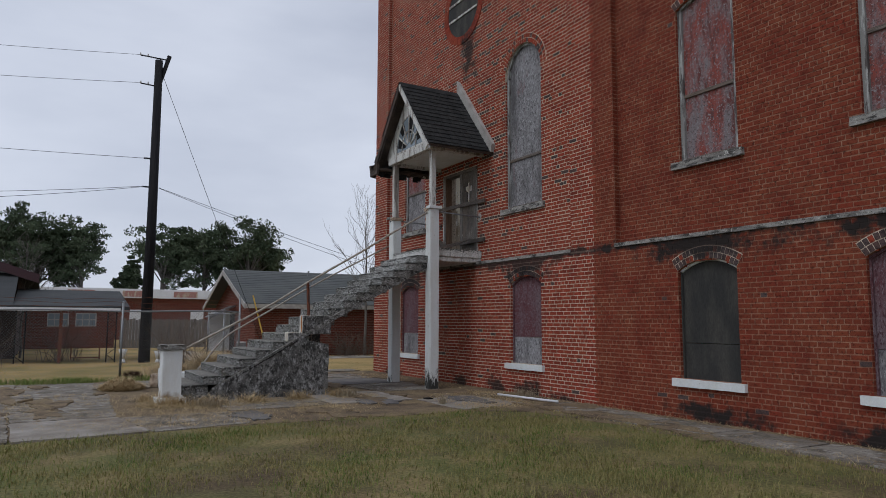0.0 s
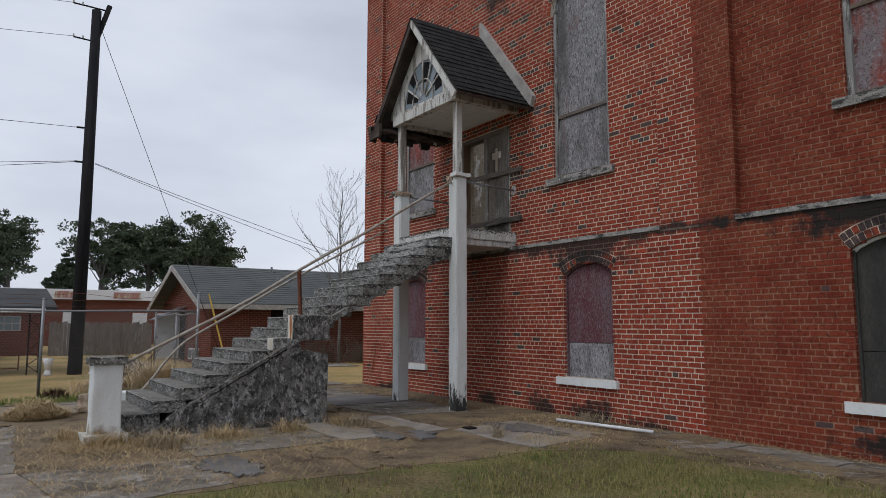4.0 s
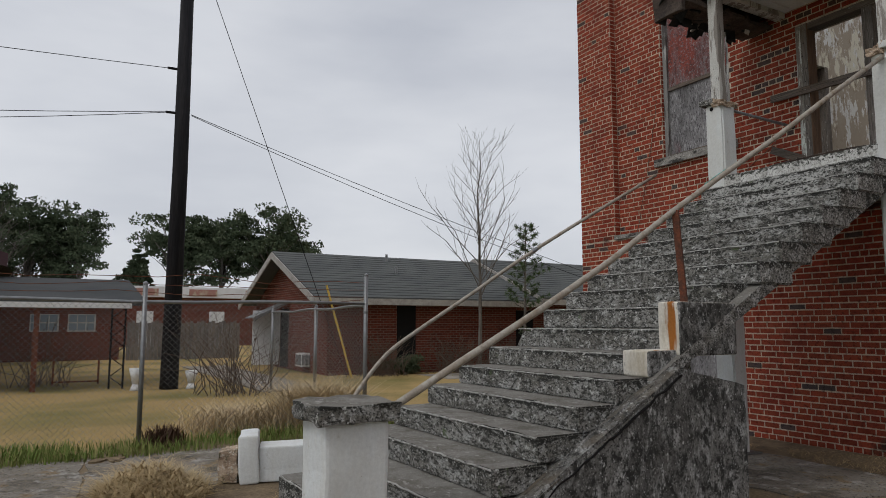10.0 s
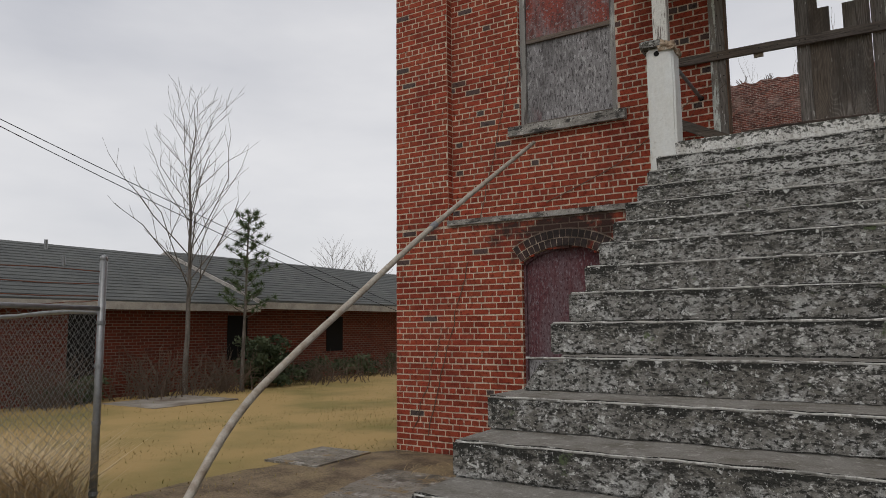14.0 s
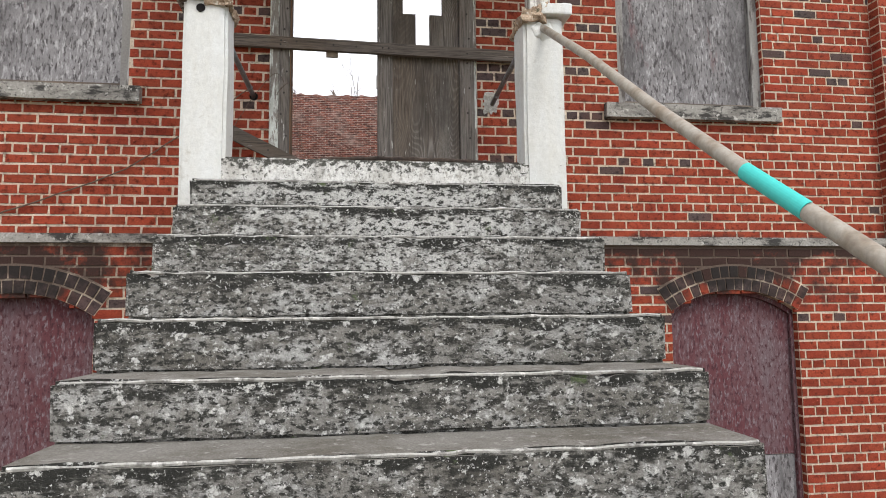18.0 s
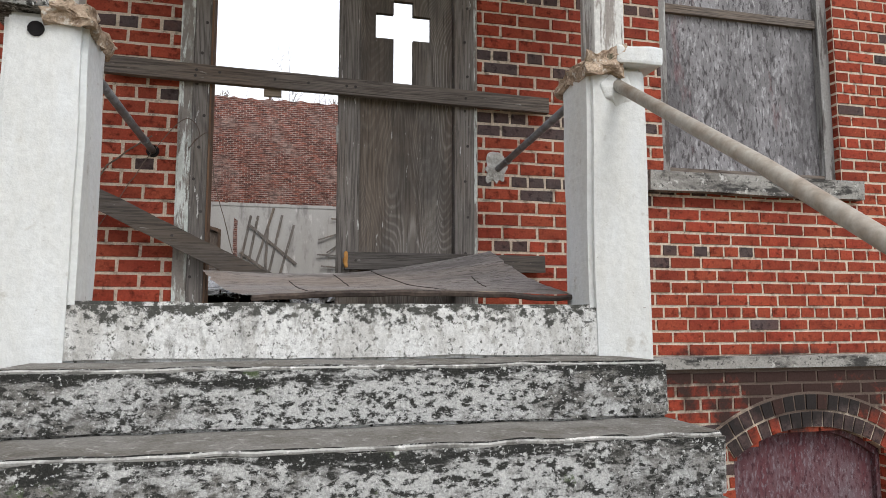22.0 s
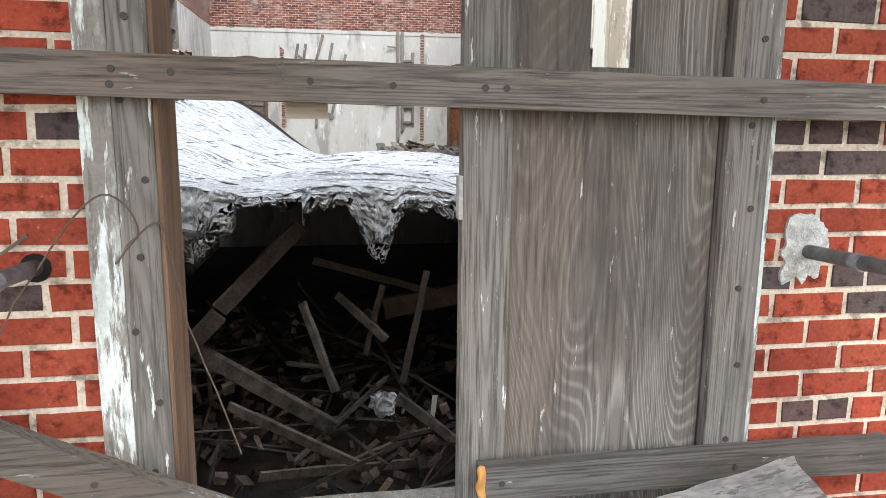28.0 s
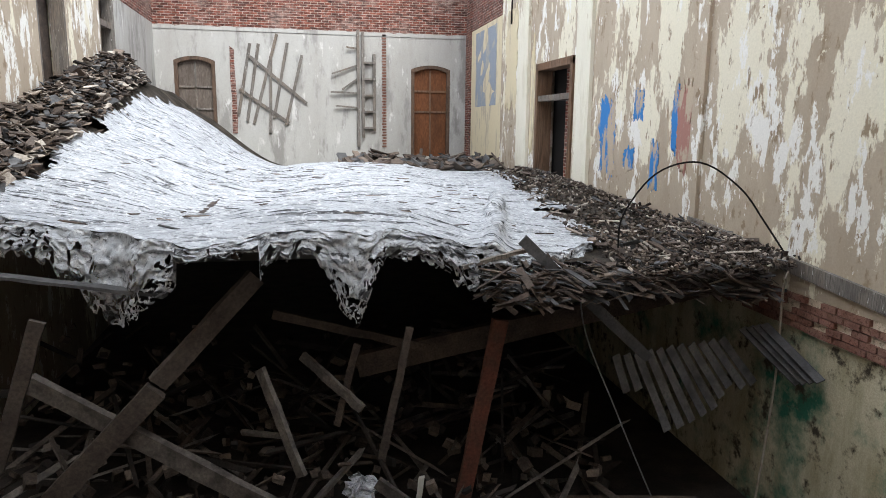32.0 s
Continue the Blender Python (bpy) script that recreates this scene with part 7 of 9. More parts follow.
# ---- white hall with a canopy, statue and bench ----
hall = thing("white_hall", "white gabled hall with a maroon roof edge and a canopy", "house")
# near-black brick carries the shade under the canopy
boxed("wall", (-30.0, -17.0, -24.0, -9.7, 0, 3.3), M_SHADEBRICK, hall)
for k in range(14):
    z = 3.3 + k * 0.22
    y1 = -9.9 - (z - 3.3) / 2.1 * 6.28
    y0 = -33.8 + (z - 3.3) / 2.1 * 6.28 + 0.0
    bm = bmesh.new()
    prism(bm, [(-17.0, z), (-16.96, z), (-16.98, z + 0.218), (-17.0, z + 0.218)], "y", max(y0, -34), y1)
    part("siding_board", bm, M_WHITEHOUSE, hall)
bm = bmesh.new()
prism(bm, [(-9.0, 2.95), (-9.2, 3.22), (-21.9, 7.5), (-34.5, 3.22), (-34.5, 2.95), (-21.9, 7.25)], "x", -30, -16.5)
part("roof", bm, M_ROOFDARK, hall)
bm = bmesh.new()
prism(bm, [(-9.0, 2.90), (-9.0, 3.24), (-21.9, 7.56), (-21.9, 7.22)], "x", -16.5, -16.42)
part("rake_board", bm, M_TRIM, hall, "dark maroon rake board")
bm = bmesh.new()
prism(bm, [(-17.0, 3.3), (-12.9, 1.98), (-12.9, 1.86), (-17.0, 3.15)], "y", -24, -9.7)
part("canopy_roof", bm, M_ROOFDARK, hall)
boxed("canopy_edge", (-12.93, -12.86, -24, -6.4, 1.80, 1.92), M_WHITEHOUSE, hall, "white canopy edge")
bm = bmesh.new()
prism(bm, [(-17.0, 2.68), (-12.9, 1.98), (-12.9, 1.86), (-17.0, 2.54)], "y", -9.7, -6.1)
part("walkway_roof", bm, M_ROOFDARK, hall)
for y in (-8.3, -13.5, -16.5):
    boxed("canopy_post", (-13.1, -12.98, y, y + 0.1, 0, 1.86), M_IRON, hall)
for y0 in (-6.8, -9.6):
    for dy in (0.0, 0.28):
        boxed("lattice_post", (-13.08, -13.03, y0 + dy, y0 + dy + 0.04, 0, 1.86), M_BLACK, hall)
    for k in range(8):
        bm = bmesh.new()
        beam(bm, (-13.05, y0 + (0.02 if k % 2 else 0.30), 0.05 + k * 0.22), (-13.05, y0 + (0.30 if k % 2 else 0.02), 0.27 + k * 0.22), 0.02, 0.02)
        part("lattice_bar", bm, M_BLACK, hall)
gate = thing("iron_gate", "low rusted wire gate between dark posts", "gate")
for y in (-7.9, -7.0):
    boxed("stile", (-13.4, -13.36, y, y + 0.04, 0.1, 1.2), M_IRON, gate)
for z in (0.15, 0.75, 1.2):
    boxed("rail", (-13.4, -13.36, -7.9, -6.96, z, z + 0.03), M_IRON, gate)
annex = thing("brick_annex", "long low brick building with pale-framed windows", "house")
boxed("wall", (-34, -27, -30, -5.4, 0, 2.3), M_HOUSEBRICK, annex)
boxed("roof", (-34.5, -26.6, -30, -5.2, 2.3, 2.55), M_ROOFGREY, annex)
for y in (-8.6, -7.3):
    w = part("window", (lambda q_: (box(q_, -27.03, -26.98, y, y + 1.0, 1.15, 1.85), q_)[1])(bmesh.new()), M_GREYTRIM, annex)
    for yy in (0.05, 0.36, 0.67):
        for z in (1.2, 1.53):
            boxed("pane", (-27.05, -27.03 + 0.06, y + yy, y + yy + 0.27, z, z + 0.28), M_GLASS, w)
boards = thing("board_fence", "grey weathered board fence", "fence")
for k in range(30):
    y = -5.2 + k * 0.15
    boxed("board", (-26.3, -26.27, y, y + 0.14, 0, 1.55 + 0.05 * math.sin(k * 2.1)), M_WOOD, boards)
red = thing("far_shed", "long red and white shed far off", "house")
boxed("wall", (-60, -44, -12, 8, 0, 3.2), M_HOUSEBRICK, red)
boxed("roof", (-60.4, -43.6, -12.4, 8.4, 3.2, 3.9), M_WHITEHOUSE, red, "pale metal roof")
for k in range(5):
    boxed("roof_band", (-43.62, -43.56, -11 + k * 3.7, -9.2 + k * 3.7, 3.3, 3.75), M_PINK, red)
for y in (-3.0, 1.5):
    boxed("door", (-44.05, -43.98, y, y + 1.0, 0.0, 2.3), M_WHITEHOUSE, red)

# plain robed figure of stone on a pedestal
fig = bmesh.new()
prof = [(0.17, 0.60), (0.19, 0.66), (0.17, 0.85), (0.15, 1.05), (0.155, 1.20), (0.16, 1.32), (0.12, 1.40), (0.075, 1.44), (0.085, 1.52), (0.075, 1.60), (0.03, 1.64)]
rings = [[fig.verts.new((-13.0 + r * 0.8 * math.cos(a * math.tau / 14), -13.3 + r * math.sin(a * math.tau / 14), z)) for a in range(14)] for r, z in prof]
for a, b_ in zip(rings, rings[1:]):
    for k in range(14):
        fig.faces.new((a[k], a[(k + 1) % 14], b_[(k + 1) % 14], b_[k]))
fig.faces.new(rings[0][::-1]), fig.faces.new(rings[-1])
tagged(solid("statue", fig, M_WHITEHOUSE, True), "white robed stone statue on a white pedestal", "statue")
ped = thing("pedestal", "white pedestal under a stone statue", "pedestal")
boxed("shaft", (-13.18, -12.82, -13.48, -13.12, 0, 0.52), M_WHITEHOUSE, ped, bevel=0.02)
boxed("top", (-13.26, -12.74, -13.58, -13.02, 0.52, 0.60), M_WHITEHOUSE, ped, bevel=0.02)
bench = thing("stone_bench", "pale low garden bench with arched back", "bench")
boxed("seat", (-13.0, -12.7, -11.65, -10.25, 0.22, 0.28), M_GREYTRIM, bench)
for y in (-11.6, -10.45):
    boxed("leg", (-12.98, -12.72, y, y + 0.15, 0, 0.22), M_GREYTRIM, bench)
bm = bmesh.new()
prism(bm, [(-11.65, 0.28), (-11.65, 0.40), (-11.3, 0.48), (-10.95, 0.51), (-10.6, 0.48), (-10.25, 0.40), (-10.25, 0.28)], "x", -13.04, -12.99)
part("back", bm, M_GREYTRIM, bench)
for k, (x, y, h) in enumerate(((-12.3, -5.15, 0.40), (-12.4, -6.3, 0.48))):
    u = thing("garden_urn", "white garden urn by a utility pole", "urn", "white urns")
    bm = bmesh.new()
    tube(bm, [(x, y, 0), (x, y, h * 0.15), (x, y, h * 0.3)], 0.12, 12, 0.06)
    tube(bm, [(x, y, h * 0.3), (x, y, h * 0.7), (x, y, h)], 0.07, 12, 0.15)
    part("bowl", bm, M_WHITEHOUSE, u, smooth=True)

# thin creeper on the wall and by the door
creeper = thing("creeper", "dry creeper stems clinging to brick", "vine")
for pts in ([(-4.3, -0.13, 0.2), (-4.0, -0.135, 1.3), (-3.7, -0.13, 2.3), (-3.5, -0.03, 3.1), (-3.2, -0.02, 4.4), (-3.1, -0.02, 5.0)],
            [(-4.5, -0.13, 0.3), (-4.25, -0.135, 1.0), (-4.05, -0.13, 1.6)],
            [(-2.7, -0.02, 3.0), (-1.9, -0.02, 3.3), (-1.2, -0.02, 3.75), (-0.85, -0.02, 4.05)]):
    bm = bmesh.new()
    full = []
    for p, r in zip(pts, pts[1:]):
        for k in range(7):
            f = Vector(p).lerp(Vector(r), k / 7)
            full.append(f + Vector((noise.noise(f * 9) * 0.05, 0, noise.noise(f * 11) * 0.03)))
    tube(bm, full, 0.006, 5, 0.004)
    part("stem", bm, M_VINE, creeper)
knots = [Vector(p) for p in ((-1.16, -0.02, 3.50), (-1.0, -0.03, 3.76), (-0.86, -0.04, 3.98), (-0.74, -0.06, 4.10), (-0.68, -0.05, 4.02), (-0.73, -0.05, 3.95), (-0.64, -0.04, 4.03), (-0.605, 0.02, 3.80), (-0.5, 0.1, 3.4))]
full = []
for k in range(len(knots) - 1):
    a, b_, c, d_ = knots[max(k - 1, 0)], knots[k], knots[k + 1], knots[min(k + 2, len(knots) - 1)]
    for w in range(7):
        f = w / 7
        p = 0.5 * ((2 * b_) + (c - a) * f + (2 * a - 5 * b_ + 4 * c - d_) * f * f + (3 * b_ - a - 3 * c + d_) * f ** 3)
        full.append(p + noise.noise_vector(p * 18) * 0.008)
bm = bmesh.new()
tube(bm, full, 0.0022, 5)
part("stem", bm, M_VINE, creeper)

# ---- the ruined hall: walls ----
HALL_R, HALL_F = 4.6, 22.07
before_hall = set(bpy.data.objects)
far = tagged(new("wall_far"), "far hall wall, grey plaster below bare brick", "wall", kind="structure")
M_DARKFRAME = material("dark_brown_frame", (0.13, 0.085, 0.06), 0.85, (0.06, 0.045, 0.035), 5, 0.4, 0.3, 30, 0.35, stretch=(1, 1, 0.3))
M_CHASE = brickwork("worn_chase_brick", (0.20, 0.085, 0.062), (0.13, 0.065, 0.05), (0.27, 0.16, 0.125), (0.03, 0.026, 0.024), 0.35, one=True)
M_BEAM_GREY = material("grey_brown_board", (0.15, 0.125, 0.105), 0.88, (0.09, 0.07, 0.06), 3, 0.45, 0.3, 30, 0.35, stretch=(1, 1, 0.3))
FW = [(-4.36, -3.18, 3.5, 6.34, 0.13), (2.78, 4.06, 3.5, 6.26, 0.13)]
bm = bmesh.new()
wall_sheet(bm, -5.3, 5.2, -1.0, 7.29, HALL_F, HALL_F + 0.4, FW)
part("plaster", bm, M_PLASTER_GREY, far)
bm = bmesh.new()
pts = [(-5.3, 7.29)]
for k in range(53):
    x = -5.3 + 10.5 * k / 52
    pts.append((x, 11.24 + 0.09 * noise.noise(Vector((x * 2, 0, 1))) + (0.07 if k % 3 == 0 else 0)))
pts.append((5.2, 7.29))
prism(bm, pts, "y", HALL_F - 0.012, HALL_F + 0.4)
part("bare_brick", bm, M_FARBRICK, far, "bare red and grey brick above the plaster line")
bm = bmesh.new()
prism(bm, [(-5.3, 7.23), (-5.3, 7.35)] + [(-5.3 + 10.5 * k / 60, 7.29 + 0.05 + 0.05 * noise.noise(Vector((k * 0.9, 3, 0)))) for k in range(61)] + [(5.2, 7.23)], "y", HALL_F - 0.02, HALL_F - 0.008)
part("plaster_lip", bm, M_PLASTER_GREY, far)
for k in range(40):
    z = 3.8 + k * 0.088
    boxed("chase_brick", (1.84 + 0.02 * (k % 2), 1.98, HALL_F - 0.02, HALL_F + 0.01, z, z + 0.055), M_CHASE, far)
bm = bmesh.new()
box(bm, -2.75, -2.60, HALL_F - 0.008, HALL_F + 0.002, 4.2, 6.8)
rough(bm, 0.05, 2, 4)
part("plaster_scar", bm, M_FARBRICK, far)
for k in range(7):
    c = thing("weed_sprig", "dark weeds growing on a wall top", "weeds", "wall-top weeds")
    bm = bmesh.new()
    x = (-4.2, -3.2, -1.5, 0.8, 1.7, 2.3, 3.6)[k]
    for _ in range(7):
        tube(bm, [(x + random.uniform(-0.1, 0.1), 22.2, 11.15), (x + random.uniform(-0.25, 0.25), 22.2, 11.4 + random.uniform(0, 0.2))], 0.025, 4, 0.008)
    part("sprig", bm, M_VINE, c)
for k, (o, mat, lab) in enumerate(((FW[0], M_BEAM_GREY, "old sash window boarded in grey-brown"), (FW[1], M_ORANGE_WOOD, "tall opening boarded in warm brown plywood"))):
    w = thing("window_%d" % (10 + k), lab, "window", kind="structure")
    bm = bmesh.new()
    prism(bm, [(o[0] + 0.1, o[2])] + arch(o[0] + 0.1, o[1] - 0.1, o[3] - 0.05, o[4]) + [(o[1] - 0.1, o[2])], "y", HALL_F + 0.12, HALL_F + 0.15)
    part("board", bm, mat, w)
    for xa, xb in ((o[0] + 0.002, o[0] + 0.11), (o[1] - 0.11, o[1] - 0.002)):
        boxed("frame_side", (xa, xb, HALL_F + 0.01, HALL_F + 0.2, o[2], o[3]), M_DARKFRAME, w)
    bm = bmesh.new()
    a, b = arch(o[0] + 0.002, o[1] - 0.002, o[3], o[4]), arch(o[0] + 0.1, o[1] - 0.1, o[3] - 0.1, o[4])
    for p, q_, p2, q2 in zip(a, a[1:], b, b[1:]):
        prism(bm, [p, q_, q2, p2], "y", HALL_F + 0.005, HALL_F + 0.2)
    part("frame_arch", bm, M_DARKFRAME, w)
    xm = (o[0] + o[1]) / 2
    boxed("bar", (xm - 0.025, xm + 0.025, HALL_F + 0.08, HALL_F + 0.12, o[2], o[3] - 0.02), M_WOOD if k == 0 else M_BROWN_WOOD, w)
    for z in (4.9, 5.55):
        boxed("bar", (o[0] + 0.11, o[1] - 0.11, HALL_F + 0.08, HALL_F + 0.12, z, z + 0.06), M_WOOD if k == 0 else M_BROWN_WOOD, w)
# wall framing and lath left on the plaster
lath = thing("lath_rack", "leaning slats and lath hanging on a plaster wall", "lath")
for p, q_ in (((-2.15, 5.95), (-2.55, 3.85)), ((-1.9, 5.95), (-2.3, 3.65)), ((-1.35, 6.25), (-2.1, 3.6)), ((-1.05, 6.0), (-1.5, 3.75)), ((-0.62, 5.65), (-1.15, 3.55)), ((-2.2, 5.6), (-0.5, 4.2)), ((-2.5, 4.6), (-1.05, 3.6)), ((-1.55, 5.6), (-1.62, 3.3))):
    bm = bmesh.new()
    beam(bm, (p[0], HALL_F - 0.06, p[1] + 0.93), (q_[0], HALL_F - 0.04, q_[1] + 0.93), 0.09, 0.03, (0, 1, 0))
    part("slat", bm, M_WOOD, lath)
rack = thing("wall_framing", "broken upright framing with short brackets", "framing")
for x, z0, z1 in ((1.05, 3.8, 7.38), (1.20, 4.1, 7.33), (1.55, 4.3, 6.68)):
    boxed("stud", (x, x + 0.09, HALL_F - 0.09, HALL_F - 0.002, z0, z1), M_WOOD, rack)
for z, dx, dz in ((6.83, -0.35, 0.03), (6.33, -0.8, -0.28), (5.93, -0.5, -0.35), (5.48, -0.85, 0.02), (5.03, -0.7, 0.05)):
    bm = bmesh.new()
    beam(bm, (1.08, HALL_F - 0.06, z), (1.08 + dx, HALL_F - 0.12, z + dz), 0.05, 0.05)
    part("bracket", bm, M_WOOD, rack)
for k in range(5):
    boxed("shelf", (1.26, 1.62, HALL_F - 0.12, HALL_F - 0.01, 4.38 + k * 0.5, 4.44 + k * 0.5), M_WOOD, rack)

wing_end = tagged(new("wall_east"), "plain red brick end wall of the wing", "wall", kind="structure")
boxed("brickwork", (RIGHT - 0.4, RIGHT - 0.01, BACK + 0.005, 13.6, 0, 9.695), M_FARBRICK, wing_end)
wing_back = tagged(new("wall_back"), "plain red brick back wall of the wing", "wall", kind="structure")
boxed("brickwork", (HALL_R + 0.96, RIGHT, 13.605, 14.0, 0, 9.695), M_FARBRICK, wing_back)
wing_roof = tagged(new("roof"), "flat grey felt roof over the brick wing", "roof", kind="structure")
boxed("roof_slab", (HALL_R + 0.96, RIGHT, BACK + 0.005, 14.0, 9.70, 9.92), M_ROOFGREY, wing_roof)

right = tagged(new("wall_right"), "hall side wall of cream plaster peeling to brown", "wall", kind="structure")
RD = (12.5, 14.72, 3.40, 5.88, 0.0)
bm = bmesh.new()
for ya, yb, za, zb in ((0.36, RD[0], 2.85, 8.9), (RD[1], 17.8, 2.85, 8.9), (RD[0], RD[1], RD[3], 8.9), (RD[0], RD[1], 2.85, RD[2])):
    box(bm, HALL_R, HALL_R + 0.4, ya, yb, za, zb)
part("plaster", bm, M_PLASTER, right)
bm = bmesh.new()
box(bm, HALL_R + 0.012, HALL_R + 0.4, 0.36, 17.8, 8.9, 11.8)
part("upper_brick", bm, M_FARBRICK, right, "bare pink brick above broken plaster")
bm = bmesh.new()
prism(bm, [(0.36, 8.9)] + [(17.8, 8.9)] + [(17.8 - 17.44 * k / 160, 8.92 + 0.10 * abs(noise.noise(Vector((k * 0.35, 5, 2)))) + 0.05 * noise.noise(Vector((k * 1.3, 1, 4)))) for k in range(161)], "x", HALL_R, HALL_R + 0.02)
part("plaster_lip", bm, M_PLASTER, right)
for k, (out, za, zb) in enumerate(((0.04, 11.30, 11.48), (0.09, 11.48, 11.66), (0.15, 11.66, 11.88))):
    boxed("cornice_course", (HALL_R - out, HALL_R + 0.4, 0.36, 17.79, za + 0.003, zb), M_PLASTER_GREY if k == 2 else M_FARBRICK, right)
bm = bmesh.new()
box(bm, HALL_R - 0.008, HALL_R + 0.4, 17.8, HALL_F, 2.0, 7.37)
part("painted_bay", bm, M_CREAM, right, "cream and faded blue painted bay")
bm = bmesh.new()
box(bm, HALL_R - 0.016, HALL_R - 0.008, 18.3, 20.7, 5.08, 7.24)
rough(bm, 0.03, 2, 5)
part("faded_panel", bm, M_PALEBLUE, right)
bm = bmesh.new()
box(bm, HALL_R - 0.008, HALL_R + 0.4, 17.8, HALL_F, 7.37, 11.8)
part("bare_brick", bm, M_FARBRICK, right)
boxed("brick_corner", (HALL_R - 0.03, HALL_R, 21.3, HALL_F, 3.3, 11.5), M_FARBRICK, right)
bm = bmesh.new()
box(bm, HALL_R - 0.07, HALL_R + 0.01, 15.3, 16.1, 2.85, 8.95)
box(bm, HALL_R - 0.07, HALL_R + 0.01, 11.6, 12.3, 2.85, 8.95)
part("pilaster", bm, M_WHITEWASH, right)
bm = bmesh.new()
box(bm, HALL_R - 0.05, HALL_R + 0.01, 7.86, 8.12, 2.85, 8.95)
rough(bm, 0.02, 3, 4)
part("pilaster_edge", bm, M_PLASTER, right, "brown broken plaster arris")


def wall_patch(name, y0, y1, z0, z1, mat, seed, n=46, off=0.006, wobble=0.3):
    """A flake of paint left on the side wall, with a ragged outline."""
    cy, cz, ry, rz = (y0 + y1) / 2, (z0 + z1) / 2 + 0.041 * (y0 + y1) / 2 - 0.075, (y1 - y0) / 2, (z1 - z0) / 2
    pts = []
    for k in range(n):
        a = math.tau * k / n
        s = 1 / max(abs(math.cos(a)), abs(math.sin(a))) ** 0.7
        q_ = s * (0.85 + wobble * noise.noise(Vector((math.cos(a) * 2.2, math.sin(a) * 2.2, seed * 2.3))) + 0.22 * noise.noise(Vector((math.cos(a) * 8, math.sin(a) * 8, seed))) + 0.16 * noise.noise(Vector((math.cos(a) * 21, math.sin(a) * 21, seed))))
        pts.append((cy + ry * q_ * math.cos(a), cz + rz * q_ * math.sin(a)))
    bm = bmesh.new()
    prism(bm, pts, "x", HALL_R - off, HALL_R + 0.01)
    part(name, bm, mat, right)


for k, (y0, y1, z0, z1, m) in enumerate(((10.5, 11.2, 3.3, 4.75, M_BLUE), (9.55, 9.95, 4.3, 4.8, M_BLUE), (9.8, 10.2, 3.5, 3.9, M_BLUE), (9.0, 9.3, 3.3, 4.1, M_BLUE), (8.5, 8.7, 3.9, 4.9, M_BLUE), (8.12, 8.55, 3.6, 4.95, M_PINK),
                                         (11.65, 12.2, 3.0, 3.7, M_PINK), (16.2, 17.4, 4.2, 6.8, M_CREAM), (14.9, 15.2, 3.2, 6.0, M_CREAM))):
    wall_patch("paint_flake", y0, y1, z0, z1, m, k + 1, 150, 0.006 + 0.0015 * k)
# door in the side wall
sd = thing("door_2", "dark open doorway with a brown wooden frame", "door", kind="structure")
for ya, yb in ((RD[0], RD[0] + 0.14), (RD[1] - 0.14, RD[1])):
    boxed("frame_side", (HALL_R - 0.05, HALL_R + 0.3, ya + 0.002, yb - 0.002, 3.40, 5.85), M_BROWN_WOOD, sd)
boxed("frame_head", (HALL_R - 0.05, HALL_R + 0.3, RD[0] + 0.002, RD[1] - 0.002, 5.73, 5.878), M_BROWN_WOOD, sd)
boxed("transom", (HALL_R - 0.03, HALL_R + 0.2, RD[0] + 0.14, RD[1] - 0.14, 5.07, 5.19), M_WOOD, sd)
# solid black box added behind the doorway, in place of an unlit room
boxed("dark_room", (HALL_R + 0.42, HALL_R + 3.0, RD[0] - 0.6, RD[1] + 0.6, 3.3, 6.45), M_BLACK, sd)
# ledge, broken brick course and lower wall
low = tagged(new("wall_right_lower"), "damp mossy lower wall under broken bricks", "wall", kind="structure")
boxed("plaster", (HALL_R + 0.02, HALL_R + 0.5, 0.36, HALL_F, -1.0, 2.48), M_MOSSWALL, low)
boxed("brick_bed", (HALL_R + 0.01, HALL_R + 0.4, 0.36, HALL_F, 2.48, 2.85), M_MORTAR, low)
for r in range(5):
    y = 3.6 + (r % 2) * 0.1
    while y < 7.2:
        if random.random() < 0.88:
            boxed("brick", (HALL_R - 0.02 - random.uniform(0, 0.02), HALL_R + 0.05, y, y + 0.195, 2.49 + r * 0.0735, 2.49 + r * 0.0735 + 0.062), M_CHASE, low)
        y += 0.2095
bm = bmesh.new()
beam(bm, (HALL_R - 0.03, 3.6, 2.94), (HALL_R - 0.05, 8.0, 3.31), 0.05, 0.16)
part("skirting", bm, M_WOOD, low, "loose wooden skirting board")

left = tagged(new("wall_left"), "hall side wall of cream plaster peeling to brown", "wall", kind="structure")
LX = lambda y: -4.42 - 0.49 * (y - 0.36) / 21.7
LW = ((5.55, 6.70, 4.65, 7.12), (12.6, 14.0, 4.92, 7.82), (16.4, 17.6, 5.36, 7.36))
ys_ = [0.36, 5.55, 6.70, 12.6, 14.0, 16.4, 17.6, HALL_F]
bm = bmesh.new()
for k, (ya, yb) in enumerate(zip(ys_, ys_[1:])):
    zs = [(-1.0, 11.2)] if k % 2 == 0 else [(-1.0, LW[k // 2][2]), (LW[k // 2][3], 11.2)]
    for za, zb in zs:
        prism(bm, [(LX(ya), ya), (LX(yb), yb), (LX(yb) - 0.36, yb), (LX(ya) - 0.36, ya)], "z", za, zb)
part("plaster", bm, M_PLASTER, left)
bm = bmesh.new()
prism(bm, [(LX(17.6) + 0.03, 17.6), (LX(HALL_F) + 0.03, HALL_F), (LX(HALL_F), HALL_F), (LX(17.6), 17.6)], "z", 2.0, 7.37)
part("white_bay", bm, M_PLASTER_GREY, left)
bm = bmesh.new()
